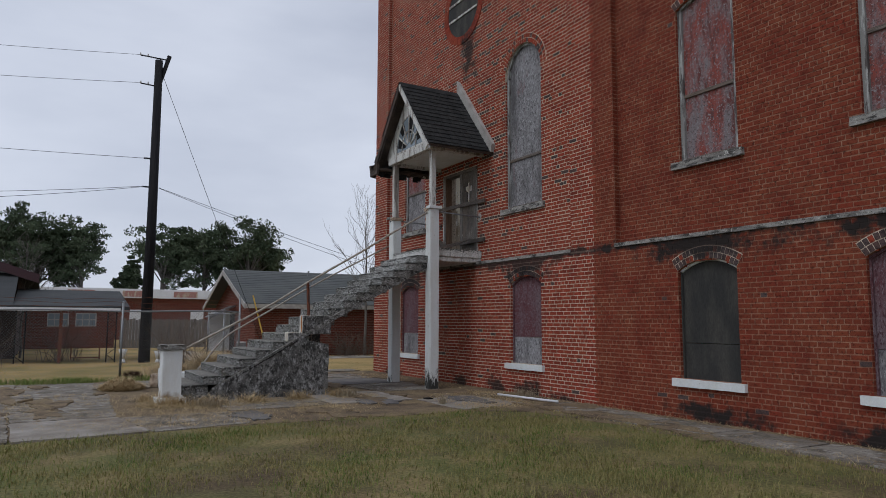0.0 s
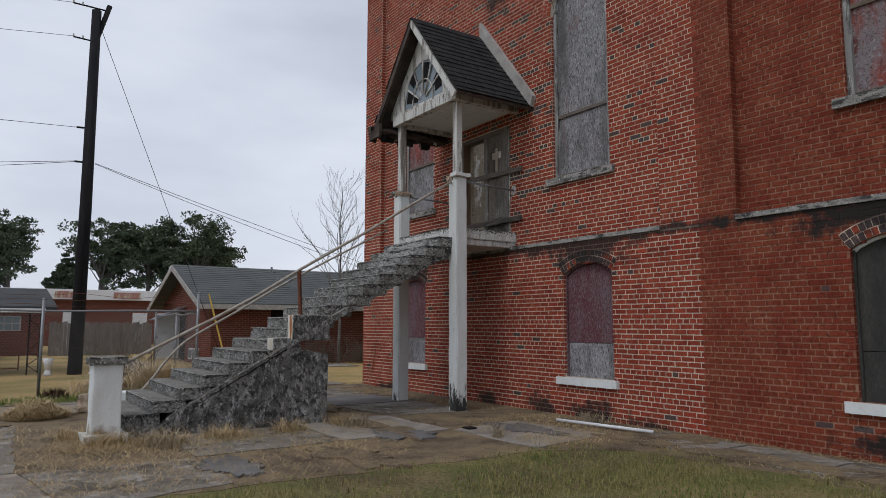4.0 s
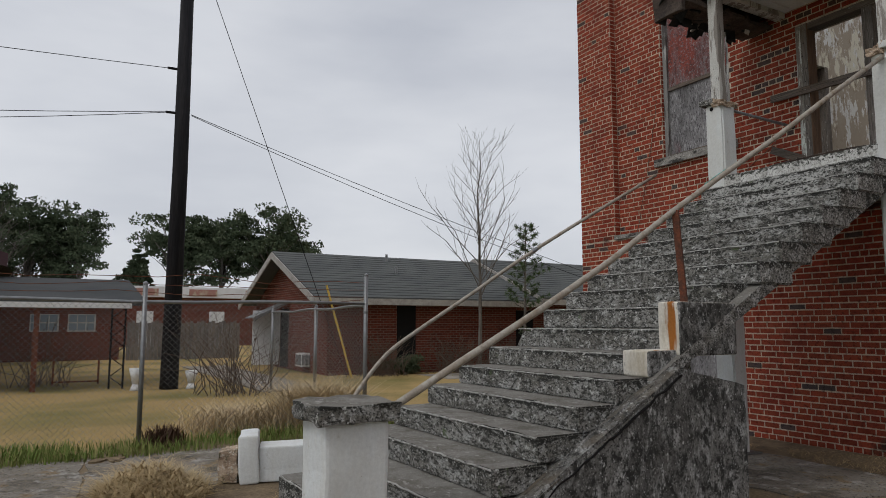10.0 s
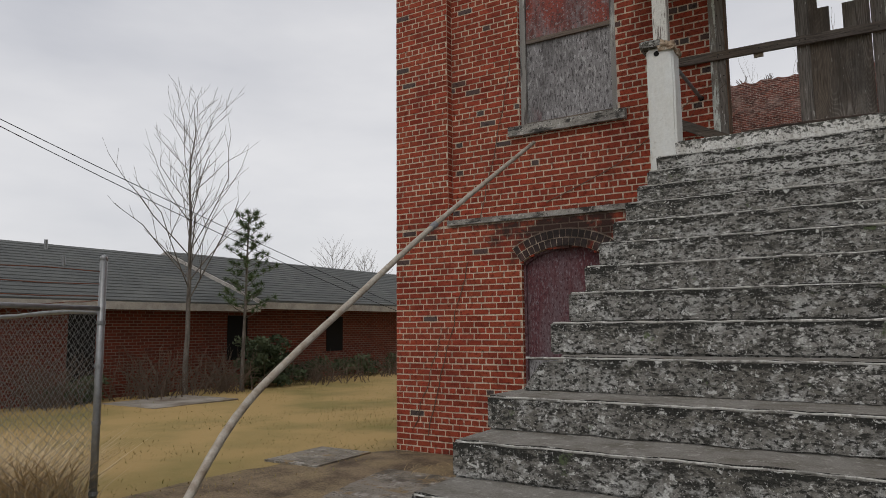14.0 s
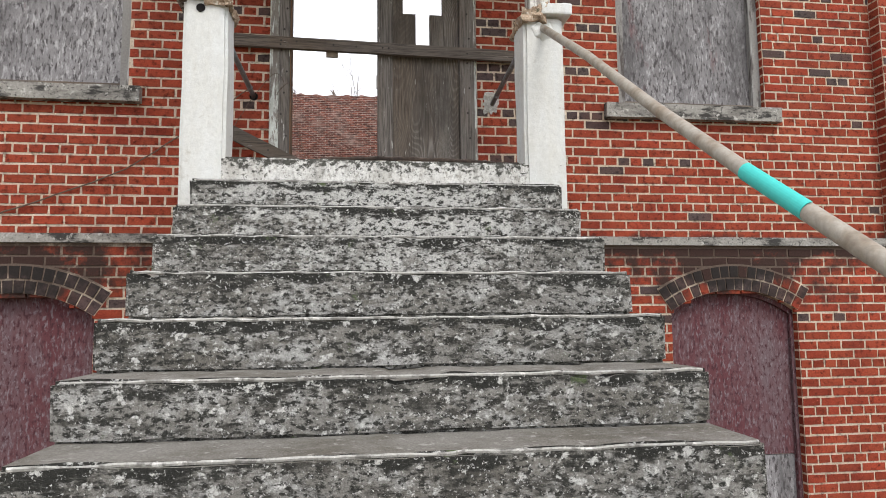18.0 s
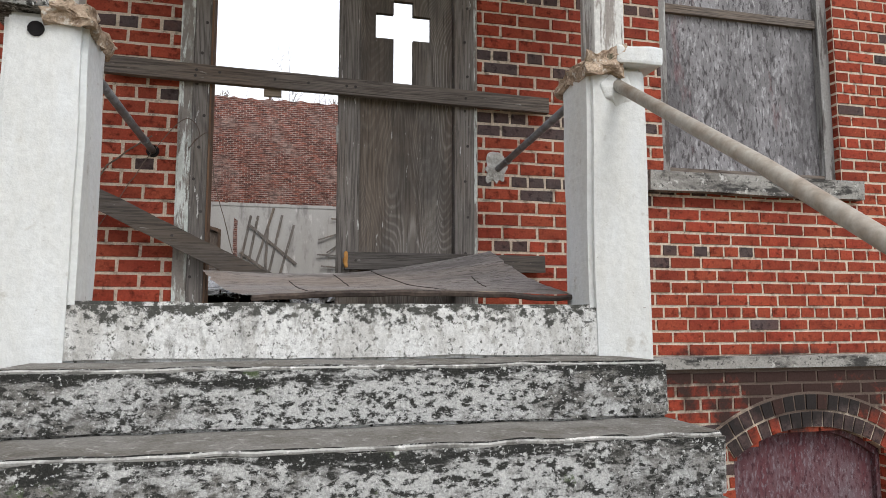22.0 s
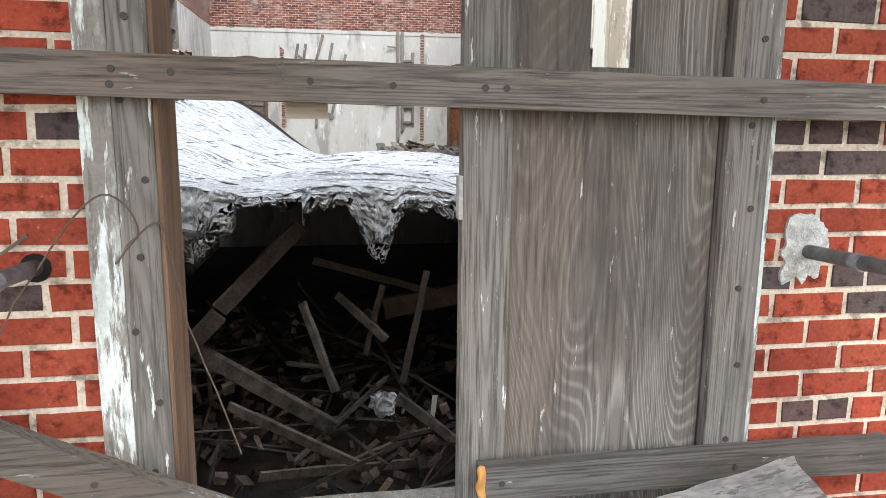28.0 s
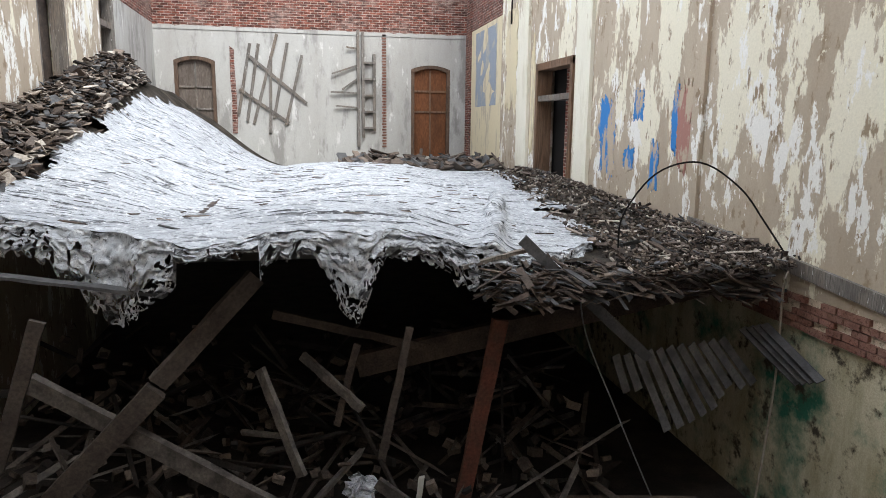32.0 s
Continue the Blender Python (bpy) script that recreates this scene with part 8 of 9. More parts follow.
prism(bm, [(LX(17.6) + 0.035, 17.6), (LX(HALL_F) + 0.035, HALL_F), (LX(HALL_F), HALL_F), (LX(17.6), 17.6)], "z", 7.37, 11.2)
part("bare_brick", bm, M_FARBRICK, left)
for k, (ya, yb, za, zb) in enumerate(LW):
    w = thing("window_%d" % (12 + k), "deep window opening with a broken wooden frame", "window", kind="structure")
    x = LX(ya)
    boxed("dark_board", (x - 0.34, x - 0.30, ya if k else ya + 0.66, yb, za, zb) if k else (x - 0.34, x - 0.30, ya, yb, 6.36, zb), M_CHAR, w)
    if k == 0:
        boxed("post", (x - 0.30, x - 0.2, ya + 0.14, ya + 0.30, za, 6.36), M_WOOD, w)
    for yy in (ya, yb - 0.1):
        boxed("frame_side", (x - 0.25, x - 0.01, yy + 0.002, yy + 0.098, za, zb), M_WOOD, w)
    boxed("bar", (x - 0.2, x - 0.05, ya + 0.1, yb - 0.1, zb - 0.75, zb - 0.62), M_WOOD, w)

# dark cellar floor
bm = bmesh.new()
box(bm, -4.9, 4.6, 0.36, 22.0, 0.0, 0.23)
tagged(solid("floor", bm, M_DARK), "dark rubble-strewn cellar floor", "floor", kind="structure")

# ---- the fallen roof ----
def sag(x, y):
    """Height of the fallen roof: level across, heaped up to one side."""
    s = max(0.0, min(1.0, (-0.9 - x) / 3.5))
    s = s * s * (3 - 2 * s)
    h = 3.0 + 0.118 * max(0, min(y, 16.4) - 6.0) * s + 0.07 * max(0, min(y, 16.4) - 6.0) * max(0.0, 1 - (x - LX(y)) / 1.0)
    h += 0.10 * math.sin(x * 1.3 + 0.6) * min(1, (y - 5.5) / 3) + 0.05 * noise.noise(Vector((x * 0.8, y * 0.5, 2)))
    h -= 0.30 * max(0.0, min(1.0, (y - 14) / 6)) * (1 - s)
    h += 0.24 * math.exp(-((y - 6.6) / 1.6) ** 2) * max(0.0, 1 - max(0.0, x - 0.6) / 1.2) + 0.22 * math.exp(-((y - 7.6) / 1.5) ** 2 - ((x + 0.4) / 1.3) ** 2)
    if y > 17:
        h -= 0.05 * (y - 17)
    return h


def fold(x, y):
    """Creases that run along the roll, and a fold that crosses it."""
    w = 0.030 * noise.noise(Vector((x * 0.9, y * 5.0, 7))) + 0.016 * noise.noise(Vector((x * 2.2, y * 14, 3))) + 0.010 * noise.noise(Vector((x * 9, y * 22, 1)))
    c = 1.35 + 0.28 * (y - 6.2)
    w += 0.15 * math.exp(-((x - c) / 0.13) ** 2) * (1 if 5.8 < y < 10.2 else 0)
    return w


roof = thing("roof_membrane", "torn white-grey roofing felt over a collapsed roof", "roofing")
def felt_edge(x):
    ye = 6.15 + 0.28 * noise.noise(Vector((x * 1.1, 0, 5))) + 0.10 * noise.noise(Vector((x * 4, 0, 9)))
    if x < -1.6:
        ye += 0.55 * (-1.6 - x)
    if x > 1.5:
        ye += 0.75 * (x - 1.5)
    return ye


def sheet_mesh(name, vs, fs):
    me = bpy.data.meshes.new(name)
    me.from_pydata(vs, [], fs)
    me.materials.append(M_SHEET)
    for p in me.polygons:
        p.use_smooth = True
    ob = new(name, me)
    ob.parent = roof


NX, NY = 190, 150
vs, fs = [], []
for i in range(NX + 1):
    x = -4.35 + 8.8 * i / NX
    ye = felt_edge(x)
    for j in range(NY + 1):
        y = ye + (19.6 - ye) * (j / NY) ** 1.25
        vs.append((x, y, sag(x, y) + fold(x, y) * (0.6 + 0.4 * min(1, j / 12))))
for i in range(NX):
    for j in range(NY):
        x, y, z = vs[i * (NY + 1) + j]
        rag = noise.noise(Vector((x * 1.2, y * 1.2, 8))) * 0.7 + 0.25 * noise.noise(Vector((x * 5, y * 5, 8)))
        if x > 3.0 + rag + 0.10 * (y - 6) or x < -4.1 + rag * 0.7 + 0.02 * (y - 6):
            continue
        k = i * (NY + 1) + j
        fs.append((k, k + NY + 1, k + NY + 2, k + 1))
sheet_mesh("felt", vs, fs)
# torn lace of felt that hangs from the edge
NX, NY = 620, 64
vs, fs = [], []
for i in range(NX + 1):
    x = -3.5 + 6.3 * i / NX
    ye = felt_edge(x)
    hang = 0.16 + 0.30 * max(0, noise.noise(Vector((x * 1.6, 3, 0))) + 0.25)
    hang += 0.62 * math.exp(-((x + 0.05) / 0.20) ** 2) + 0.46 * math.exp(-((x + 2.15) / 0.75) ** 2) + 0.25 * math.exp(-((x - 1.05) / 0.25) ** 2)
    hang += 0.10 * noise.noise(Vector((x * 6, 1, 4))) + 0.06 * noise.noise(Vector((x * 17, 1, 4)))
    if -1.55 < x < -0.85:
        hang *= 0.3
    hang = max(hang, 0.05)
    for j in range(NY + 1):
        f = j / NY
        y = ye - 0.12 * math.sin(f * 2.2) + 0.07 * noise.noise(Vector((x * 5, f * 5, 1))) + 0.04 * noise.noise(Vector((x * 17, f * 12, 1)))
        z = sag(x, ye) + fold(x, ye) * 0.6 - hang * f ** 1.1 + 0.03 * noise.noise(Vector((x * 7, f * 6, 4)))
        vs.append((x + 0.03 * f * noise.noise(Vector((x * 12, f * 8, 8))), y, z))
for i in range(NX):
    for j in range(NY):
        k = i * (NY + 1) + j
        x, y, z = vs[k]
        f = j / NY
        # strands: thin ridges of a warped field stay, the cells between them fall out
        p = Vector((x * 9, z * 7, 2)) + noise.noise_vector(Vector((x * 3, z * 3, 5))) * 1.5
        ridge = min(abs(noise.noise(p)), abs(noise.noise(p * 1.9 + Vector((3, 1, 4)))) * 1.1)
        hole = noise.noise(Vector((x * 3.0, z * 3.5, 2))) + 0.35 * noise.noise(Vector((x * 11, z * 11, 6)))
        if f > 0.18 and ridge > 0.10 + 0.25 * (1 - f) and hole > -0.10 - 0.35 * f + 0.3 * (1 - f):
            continue
        fs.append((k, k + NY + 1, k + NY + 2, k + 1))
sheet_mesh("torn_fringe", vs, fs)
# timber deck and joists under it
deck = thing("roof_deck", "charred roof deck boards under torn felt", "roof")
bm = bmesh.new()
NXD, NYD = 60, 40
gd = [[bm.verts.new((-4.45 + 9.02 * i / NXD, (6.5 + 0.35 * max(0, -1.6 - (-4.45 + 9.02 * i / NXD))) + 15.4 * (j / NYD), sag(-4.45 + 9.02 * i / NXD, 6.5 + 15.4 * (j / NYD)) - 0.09)) for j in range(NYD + 1)] for i in range(NXD + 1)]
for i in range(NXD):
    for j in range(NYD):
        bm.faces.new((gd[i][j], gd[i + 1][j], gd[i + 1][j + 1], gd[i][j + 1]))
bmesh.ops.solidify(bm, geom=list(bm.faces), thickness=0.05)
part("deck", bm, material("dirt_covered_deck", (0.10, 0.085, 0.07), 0.95, (0.045, 0.04, 0.035), 3, 0.5, 0.3, 40, 0.5, 0.6, 0.02, (0.19, 0.16, 0.13), 1.6, 0.3), deck)
for k in range(12):
    x = -4.0 + k * 0.72
    bm = bmesh.new()
    z = sag(x, 7.0) - 0.28
    beam(bm, (x, 6.6 + max(0, -1.6 - x) * 0.4, z), (x + 0.1, 13.0, sag(x, 13.0) - 0.3), 0.07, 0.22)
    part("joist", bm, M_CHAR, deck)
roll = thing("felt_roll", "crumpled roll of grey roofing felt", "roofing")
bm = bmesh.new()
pts = [(1.55 + 0.27 * k * 0.45 + 0.05 * math.sin(k * 1.3), 6.9 + k * 0.45, sag(1.6 + 0.12 * k, 6.9 + 0.45 * k) + 0.10) for k in range(8)]
tube(bm, pts, 0.07, 10, 0.13)
for v in bm.verts:
    v.co += noise.noise_vector(v.co * 8) * 0.05
part("roll", bm, M_SHEET, roll, smooth=True)


def scatter(name, n, place, size, mats, label, category, seed, tilt=0.5, along=None, piece=""):
    """Loose boards or stones: many small uneven boxes in one mesh."""
    q_ = random.Random(seed)
    vs, fs, mi = [], [], []
    for _ in range(n):
        c = Vector(place(q_))
        sx, sy, sz = (q_.uniform(*r) / 2 for r in size)
        rz = q_.uniform(0, math.tau) if along is None else along + q_.gauss(0, 0.35)
        m = Euler((q_.gauss(0, tilt), q_.gauss(0, tilt), rz)).to_matrix()
        b = len(vs)
        for dx, dy, dz in ((-1, -1, -1), (1, -1, -1), (1, 1, -1), (-1, 1, -1), (-1, -1, 1), (1, -1, 1), (1, 1, 1), (-1, 1, 1)):
            vs.append(tuple(c + m @ Vector((dx * sx * q_.uniform(0.8, 1.1), dy * sy * q_.uniform(0.75, 1.1), dz * sz))))
        k = q_.randrange(len(mats))
        for f in ((3, 2, 1, 0), (4, 5, 6, 7), (0, 1, 5, 4), (1, 2, 6, 5), (2, 3, 7, 6), (3, 0, 4, 7)):
            fs.append(tuple(b + i for i in f))
            mi.append(k)
    if piece:
        heap = tagged(new(name), label, category)
        for k in range(n):
            me = bpy.data.meshes.new(piece)
            me.from_pydata(vs[8 * k:8 * k + 8], [], [tuple(i - 8 * k for i in f) for f in fs[6 * k:6 * k + 6]])
            me.materials.append(mats[mi[6 * k]])
            new(piece, me).parent = heap
        return heap
    me = bpy.data.meshes.new(name)
    me.from_pydata(vs, [], fs)
    for m in mats:
        me.materials.append(m)
    me.polygons.foreach_set("material_index", mi)
    return tagged(new(name, me), label, category, kind="stuff")


M_BEAM = material("scorched_beam", (0.080, 0.066, 0.056), 0.85, (0.05, 0.04, 0.035), 4, 0.45, 0.3, 30, 0.45, 0.5, 0.004)
M_REDBEAM = material("red_brown_beam", (0.12, 0.045, 0.032), 0.8, (0.07, 0.04, 0.03), 5, 0.4, 0.3, 30, 0.4)
M_RUBBLE = material("pale_rubble", (0.42, 0.38, 0.33), 0.95, (0.16, 0.13, 0.11), 6, 0.4, 0.3, 40, 0.4, island=0.4)
M_TILE = material("brown_slate", (0.17, 0.135, 0.11), 0.9, (0.075, 0.065, 0.06), 4, 0.4, 0.3, 40, 0.4, island=0.45)
M_GREYBOARD = material("burnt_grey_shingle", (0.11, 0.11, 0.113), 0.9, (0.05, 0.05, 0.052), 5, 0.4, 0.3, 40, 0.4, island=0.5)


def on_left(q_):
    y = q_.uniform(8.0, 18.0)
    x = LX(y) + 0.12 + q_.random() ** 2.2 * (0.95 - 0.025 * y)
    return x, y, sag(x, y) + q_.uniform(0.0, 0.12) + max(0, 0.35 - 0.5 * abs(x - LX(y))) * q_.random()


def on_right(q_):
    y = q_.uniform(5.9, 16.0) if q_.random() < 0.6 else q_.uniform(5.7, 8.0)
    x = min(4.52, 2.6 + 0.12 * (y - 6) + 1.9 * q_.random() ** 0.7)
    return x, y, sag(x, y) - 0.04 + q_.uniform(0, 0.12)


scatter("slate_rubble", 1900, on_left, ((0.03, 0.36), (0.02, 0.20), (0.006, 0.03)), [M_TILE, M_GREYBOARD, M_CHAR, M_CHAR, M_DARK, M_TILE, M_RUBBLE], "heap of broken slates, boards and plaster", "rubble", 31, 0.35)
scatter("shingle_rubble", 520, on_right, ((0.05, 0.38), (0.015, 0.09), (0.005, 0.016)), [M_GREYBOARD, M_TILE, M_CHAR, M_RUBBLE, M_CHAR, M_GREYBOARD], "heap of burnt shingles and splintered boards", "rubble", 32, 0.3, 2.4)
scatter("plaster_rubble", 4200, on_right, ((0.008, 0.07), (0.008, 0.05), (0.006, 0.03)), [M_TILE, M_CHAR, M_DARK, M_RUBBLE, M_CHAR, M_TILE], "crumbled plaster and brick over roof boards", "rubble", 33, 0.6)
scatter("felt_scraps", 150, lambda q_: (lambda x, y: (x, y, sag(x, y) + fold(x, y) + 0.012))(q_.uniform(-3.3, 2.4), q_.uniform(6.6, 17.0) ** 1.0), ((0.03, 0.30), (0.006, 0.035), (0.004, 0.014)), [M_GREYBOARD, M_CHAR, M_TILE], "dark splinters lying on pale felt", "debris", 34, 0.06, 0.0)
scatter("edge_shingles", 620, lambda q_: (lambda x: (x, 5.75 + 0.12 * (x - 1.5) + q_.uniform(-0.15, 0.5), 2.86 + q_.uniform(-0.16, 0.12) - 0.10 * max(0, x - 3)))(q_.uniform(1.2, 4.5)), ((0.10, 0.42), (0.025, 0.08), (0.005, 0.014)), [M_GREYBOARD, M_CHAR, M_CHAR, M_TILE], "fringe of burnt shingles at a broken roof edge", "rubble", 35, 0.35, 2.3)
scatter("far_heap", 360, lambda q_: (lambda x: (x, q_.uniform(16.5, 19.5), 2.7 + q_.uniform(0, 0.42) * (0.4 + abs(noise.noise(Vector((x, 2, 2))))))) (q_.uniform(0.4, 4.4)), ((0.15, 0.8), (0.08, 0.3), (0.02, 0.07)), [M_GREYBOARD, M_CHAR, M_TILE], "dark heap of crumpled roofing by a far wall", "rubble", 36, 0.35)


def cellar(q_):
    y = q_.uniform(3.4, 10.0)
    return q_.uniform(-4.0, 3.0), y, q_.uniform(0.05, 0.25 + 0.16 * max(0, y - 3.4)) 


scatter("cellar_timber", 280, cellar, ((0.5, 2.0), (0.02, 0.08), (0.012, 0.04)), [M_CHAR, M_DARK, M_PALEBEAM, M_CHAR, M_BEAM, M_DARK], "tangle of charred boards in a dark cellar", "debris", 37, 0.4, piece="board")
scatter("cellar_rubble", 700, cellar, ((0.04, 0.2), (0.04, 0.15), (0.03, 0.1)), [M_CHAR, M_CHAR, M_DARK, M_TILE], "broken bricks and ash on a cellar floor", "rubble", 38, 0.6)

for p, q_, w, h, m, lab in (((-2.74, 6.2, 0.84), (-1.80, 6.2, 1.86), 0.09, 0.20, M_BEAM, "scorched timber leaning in a cellar"), ((-1.80, 6.25, 1.90), (-0.93, 6.6, 2.80), 0.08, 0.18, M_BEAM, "scorched timber propped under a roof"),
                            ((-2.95, 6.5, 1.88), (-0.5, 5.9, 0.60), 0.08, 0.17, M_PALEBEAM, "long scorched timber lying aslant"), ((1.13, 6.2, 0.45), (1.46, 6.2, 2.40), 0.07, 0.16, M_REDBEAM, "red-brown timber propped upright in a cellar"),
                            ((0.30, 6.4, 0.90), (0.57, 6.4, 2.30), 0.04, 0.08, M_BEAM, "thin scorched prop standing in rubble"), ((-3.15, 6.2, 1.2), (-2.73, 6.2, 2.55), 0.05, 0.13, M_BEAM, "scorched board standing upright in a cellar"),
                            ((-0.90, 6.5, 1.90), (-0.50, 6.1, 0.95), 0.05, 0.11, M_PALEBEAM, "scorched broken board among cellar debris"), ((1.62, 6.1, 3.24), (3.0, 5.95, 2.02), 0.035, 0.11, M_GREYBOARD, "grey lath hanging off a roof edge"),
                            ((1.0, 6.0, 3.0), (1.72, 6.2, 3.12), 0.05, 0.04, M_WOOD, "short pale lath on a roof edge"), ((0.1, 7.2, 1.60), (4.4, 7.2, 2.42), 0.10, 0.26, M_CHAR, "heavy charred beam under a roof"),
                            ((-3.2, 6.6, 2.86), (-1.7, 6.3, 2.72), 0.12, 0.03, M_GREYBOARD, "thin board under torn felt"), ((-0.35, 5.4, 0.42), (0.55, 5.9, 0.52), 0.05, 0.08, M_PALEBEAM, "scorched board on cellar rubble"),
                            ((-1.2, 4.9, 0.62), (0.6, 5.6, 0.30), 0.04, 0.09, M_PALEBEAM, "scorched board on cellar rubble"), ((-0.7, 4.6, 0.30), (0.9, 4.9, 0.45), 0.05, 0.09, M_PALEBEAM, "scorched board on cellar rubble"),
                            ((-1.6, 5.6, 1.05), (-0.2, 5.2, 0.50), 0.05, 0.10, M_PALEBEAM, "scorched board on cellar rubble"), ((0.2, 5.8, 1.0), (1.4, 5.3, 0.2), 0.05, 0.11, M_PALEBEAM, "scorched board on cellar rubble"),
                            ((0.62, 6.0, 0.45), (0.66, 6.0, 0.90), 0.02, 0.06, M_WHITE, "pale splinter standing in rubble"), ((-0.15, 6.6, 1.2), (0.05, 6.5, 2.1), 0.03, 0.07, M_CHAR, "thin charred stick standing in a cellar"),
                            ((-0.5, 6.8, 1.9), (0.1, 6.4, 1.45), 0.05, 0.09, M_PALEBEAM, "scorched broken board among cellar debris"), ((-0.8, 6.95, 2.3), (0.9, 7.15, 1.78), 0.04, 0.09, M_CHAR, "charred board wedged under a fallen roof")):
    t = thing("fallen_timber", lab, "timber", "fallen timbers")
    bm = bmesh.new()
    beam(bm, p, q_, w, h)
    bmesh.ops.subdivide_edges(bm, edges=[e for e in bm.edges if e.calc_length() > 0.3], cuts=7)
    rough(bm, 0.012, 7)
    part("board", bm, m, t)
# fan of deck slats that hang from the edge
fan_ = thing("hanging_slats", "fan of grey deck slats hanging from a broken roof", "slats")
for k in range(11):
    f = k / 10
    a = Vector((2.75 + 1.25 * f, 6.2, 1.96 + 0.13 * f))
    ln = (0.42, 0.42, 0.95, 0.95, 0.92, 0.88, 0.84, 0.72, 0.62, 0.68, 0.66)[k]
    d = Vector((0.30 + 0.32 * f, -0.10, -0.85 + 0.10 * f)).normalized()
    bm = bmesh.new()
    beam(bm, a, a + d * ln, 0.012, 0.095, (0.9, 0.1, 0.3))
    rough(bm, 0.01, 9, 2, k)
    part("slat", bm, M_GREYBOARD, fan_)
for k in range(4):
    bm = bmesh.new()
    beam(bm, (4.25 + 0.05 * k, 6.2 - 0.05 * k, 2.2 + 0.03 * k), (4.50, 5.55 - 0.1 * k, 1.82 + 0.05 * k), 0.015, 0.10, (0.9, 0.1, 0.3))
    part("slat", bm, M_GREYBOARD, fan_)


def wire(name, pts, r, mat, label):
    t = thing(name, label, "wire", "loose wires")
    bm = bmesh.new()
    ps = [Vector(p) for p in pts]
    full = []
    for k in range(len(ps) - 1):
        a, b, c, d = ps[max(k - 1, 0)], ps[k], ps[k + 1], ps[min(k + 2, len(ps) - 1)]
        for s in range(6):
            f = s / 6
            full.append(0.5 * ((2 * b) + (c - a) * f + (2 * a - 5 * b + 4 * c - d) * f * f + (3 * b - a - 3 * c + d) * f ** 3))
    full.append(ps[-1])
    tube(bm, full, r, 6)
    part("strand", bm, mat, t)


wire("black_cable", [(2.69, 6.2, 3.12), (2.72, 6.2, 3.46), (3.05, 6.2, 3.88), (3.54, 6.2, 4.0), (4.0, 6.15, 3.75), (4.3, 6.1, 3.40), (4.62, 5.95, 2.92)], 0.010, M_BLACK, "black cable arching over rubble")
wire("pale_conduit", [(4.55, 5.95, 2.90), (4.47, 5.9, 2.70), (4.50, 5.9, 1.85), (4.47, 5.9, 1.0), (4.40, 5.9, 0.05)], 0.014, M_PIPE, "pale flexible conduit hanging down")
wire("thin_wire", [(2.29, 6.2, 2.75), (2.40, 6.2, 2.2), (2.75, 6.1, 1.4), (2.95, 6.1, 0.98), (3.36, 6.1, 0.15)], 0.008, M_GREYPIPE, "thin grey wire hanging into a cellar")
wire("thin_wire", [(4.55, 16.9, 8.5), (4.53, 16.9, 7.2), (4.50, 16.8, 6.4)], 0.02, M_BLACK, "black wire hanging on a plaster wall")
puff = thing("insulation_tuft", "pale tuft of fallen insulation in a cellar", "insulation")
bm = bmesh.new()
bmesh.ops.create_icosphere(bm, subdivisions=4, radius=0.14, matrix=Matrix.Translation((0.07, 5.95, 0.86)) @ Matrix.Diagonal((1.1, 1, 0.85, 1)))
for v in bm.verts:
    v.co += noise.noise_vector(v.co * 14) * 0.09
part("tuft", bm, M_SHEET, puff)

# the hall stands a little out of square with the front, and its fallen roof climbs towards the far end
LOOSE = ("roof_membrane", "roof_deck", "felt_roll", "slate_rubble", "shingle_rubble", "plaster_rubble", "felt_scraps", "edge_shingles", "far_heap", "cellar_timber", "cellar_rubble",
         "fallen_timber", "hanging_slats", "black_cable", "pale_conduit", "thin_wire", "insulation_tuft")
for ob in [o for o in bpy.data.objects if o not in before_hall and o.type == "MESH"]:
    owner = ob
    while owner.parent:
        owner = owner.parent
    if owner in (wing_end, wing_back, wing_roof):
        continue
    climbs = owner.name.split(".")[0] in LOOSE
    for v in ob.data.vertices:
        v.co.x += 0.0368 * v.co.y + 0.018 * (v.co.z if climbs else 3.5) - 0.033
        if climbs:
            v.co.z += 0.0412 * v.co.y - 0.016 * v.co.x + 0.006

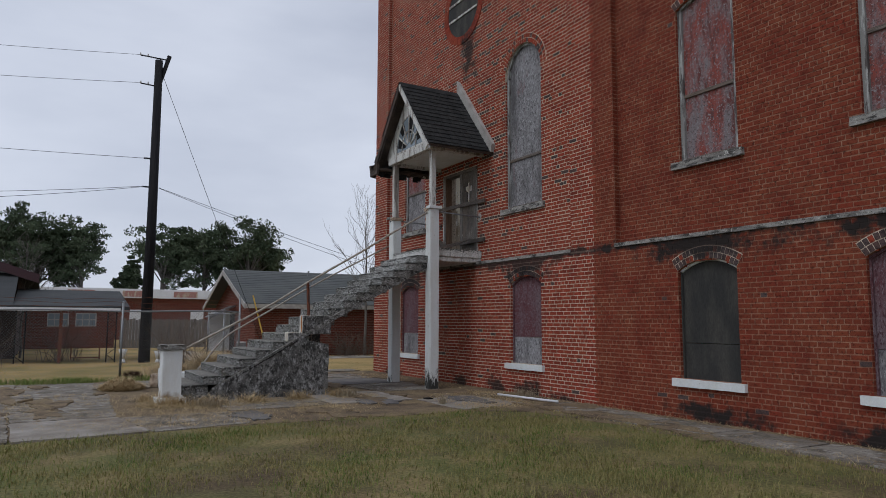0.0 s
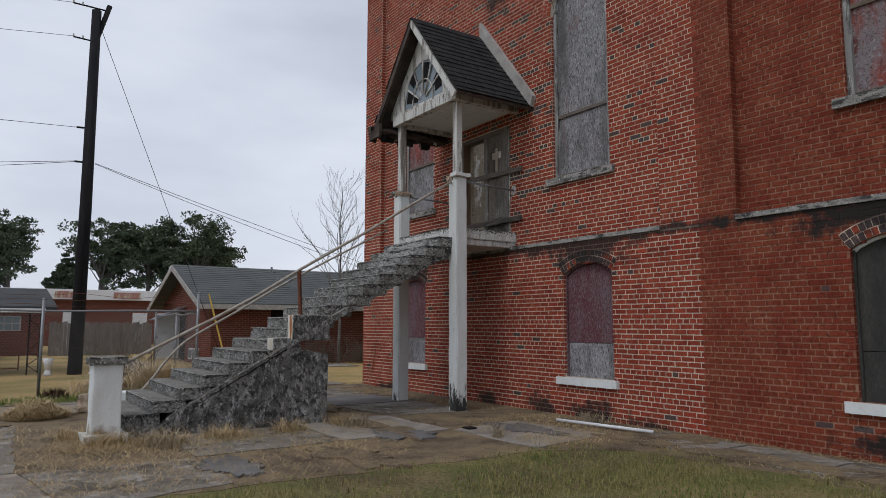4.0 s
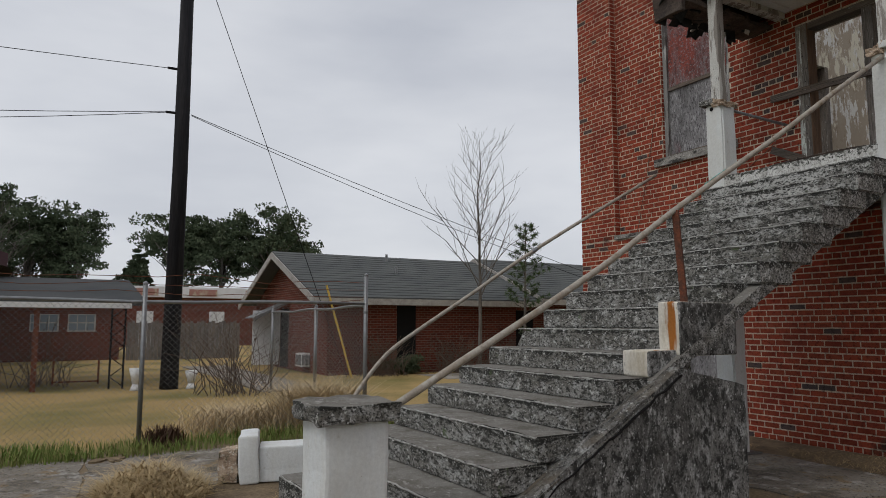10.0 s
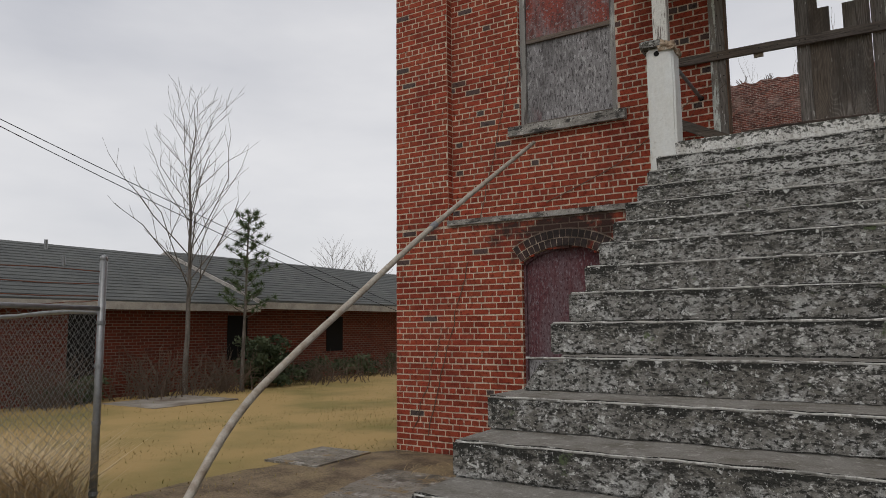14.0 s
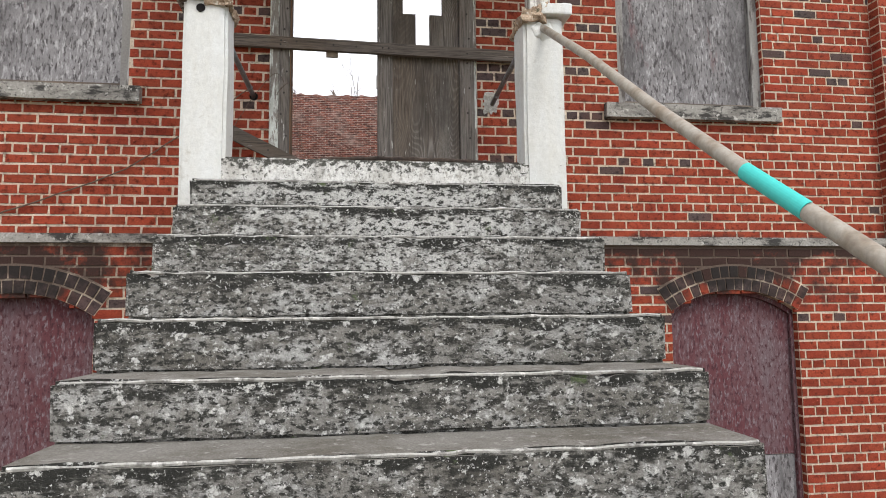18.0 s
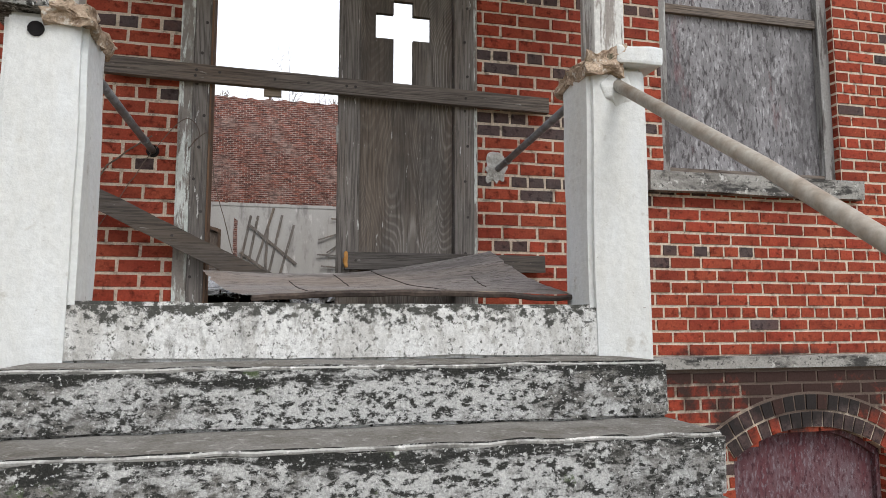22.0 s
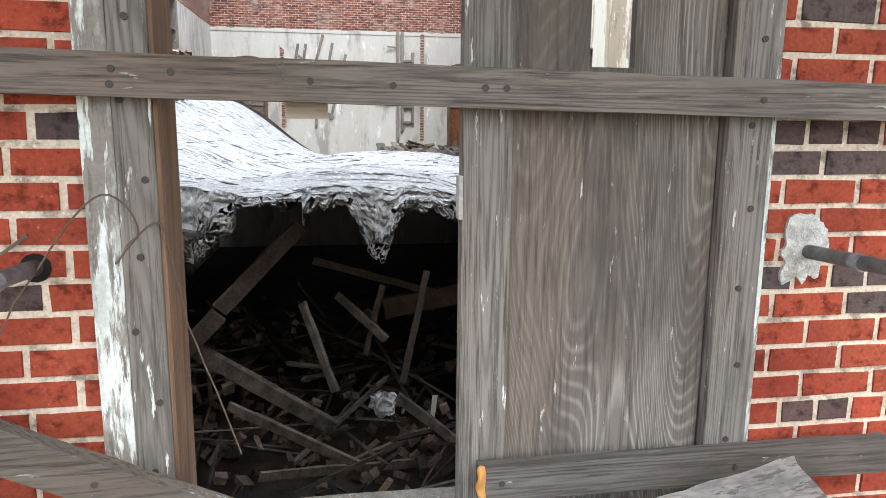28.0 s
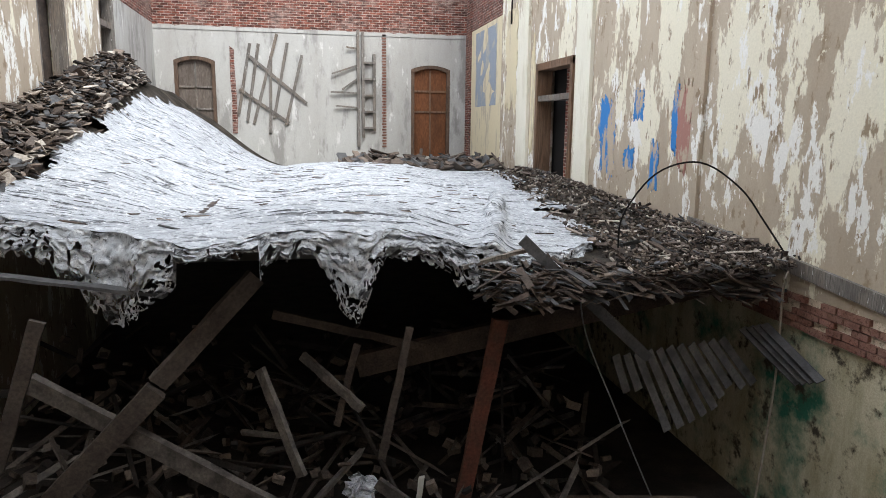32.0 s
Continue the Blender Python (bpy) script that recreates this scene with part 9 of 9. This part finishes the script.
# ---- brick faces of the front wall ----
lay_bricks(LEFT, 12.2, 0.0, BELT - 0.02, FRONT, LOWER, "low")
for a, b in BAYS:
    lay_bricks(a, b, BELT + 0.045, 12.6, RECESS, UPPER + [DOOR], "up", 2)
for a, b in ((LEFT, BAYS[0][0]), (BAYS[0][1], BAYS[1][0])):
    lay_bricks(a, b, BELT - 0.02, 12.6, FRONT, [], "up", 3)
for (key, dark, bay), cells in quads.items():
    ob = new("brickwork", brick_mesh("brickwork", cells, [M_BRICK_DARK if dark else (M_BRICK_B if bay else M_BRICK)]))
    ob.parent = front
    ob["kind"] = "stuff"
shared = {}
for (a, b, z0, z1, y), dark in singles:
    key = (round((b - a) * 200), round((z1 - z0) * 500), dark, random.randrange(3))
    if key not in shared:
        shared[key] = brick_mesh("brick", [(-(b - a) / 2, (b - a) / 2, -(z1 - z0) / 2, (z1 - z0) / 2, 0.0)], [M_BRICK_DARK_ONE if dark else M_BRICK_ONE])
    ob = new("brick", shared[key])
    ob.location = ((a + b) / 2, y, (z0 + z1) / 2)
    ob.parent = front

for x, turn in ((BAYS[0][0], 90), (BAYS[0][1], -90), (BAYS[1][0], 90)):
    cells = []
    z, row = BELT + 0.05, 0
    while z < 12.5:
        cells.append((-0.113 if turn > 0 else 0.006, -0.006 if turn > 0 else 0.113, z + 0.005, z + COURSE - 0.006, -random.uniform(0.003, 0.006)))
        z += COURSE
    ob = new("return_brickwork", brick_mesh("return_brickwork", cells, [M_BRICK if x < 4.5 else M_BRICK_B]))
    ob.location, ob.rotation_euler = (x, 0, 0), (0, 0, radians(turn))
    ob.parent = front
    ob["kind"] = "stuff"
# brick reveals of the window openings
for o, y, bay in [(o, FRONT, o[0] > 4.9) for o in LOWER] + [(o, RECESS, o[0] > 4.9) for o in UPPER]:
    for x, turn in ((o[0], 90), (o[1], -90)):
        cells = []
        z = BELT + 0.045 if y == RECESS else 0.0
        while z + COURSE < o[3]:
            if z > o[2]:
                a, b = y + 0.004, y + (0.055 if y == RECESS else 0.062)
                cells.append((a if turn > 0 else -b, b if turn > 0 else -a, z + 0.005, z + COURSE - 0.006, -random.uniform(0.0005, 0.0015)))
            z += COURSE
        ob = new("reveal_brickwork", brick_mesh("reveal_brickwork", cells, [M_BRICK_B if bay else M_BRICK]))
        ob.location, ob.rotation_euler = (x, 0, 0), (0, 0, radians(turn))
        ob.parent = front
        ob["kind"] = "stuff"
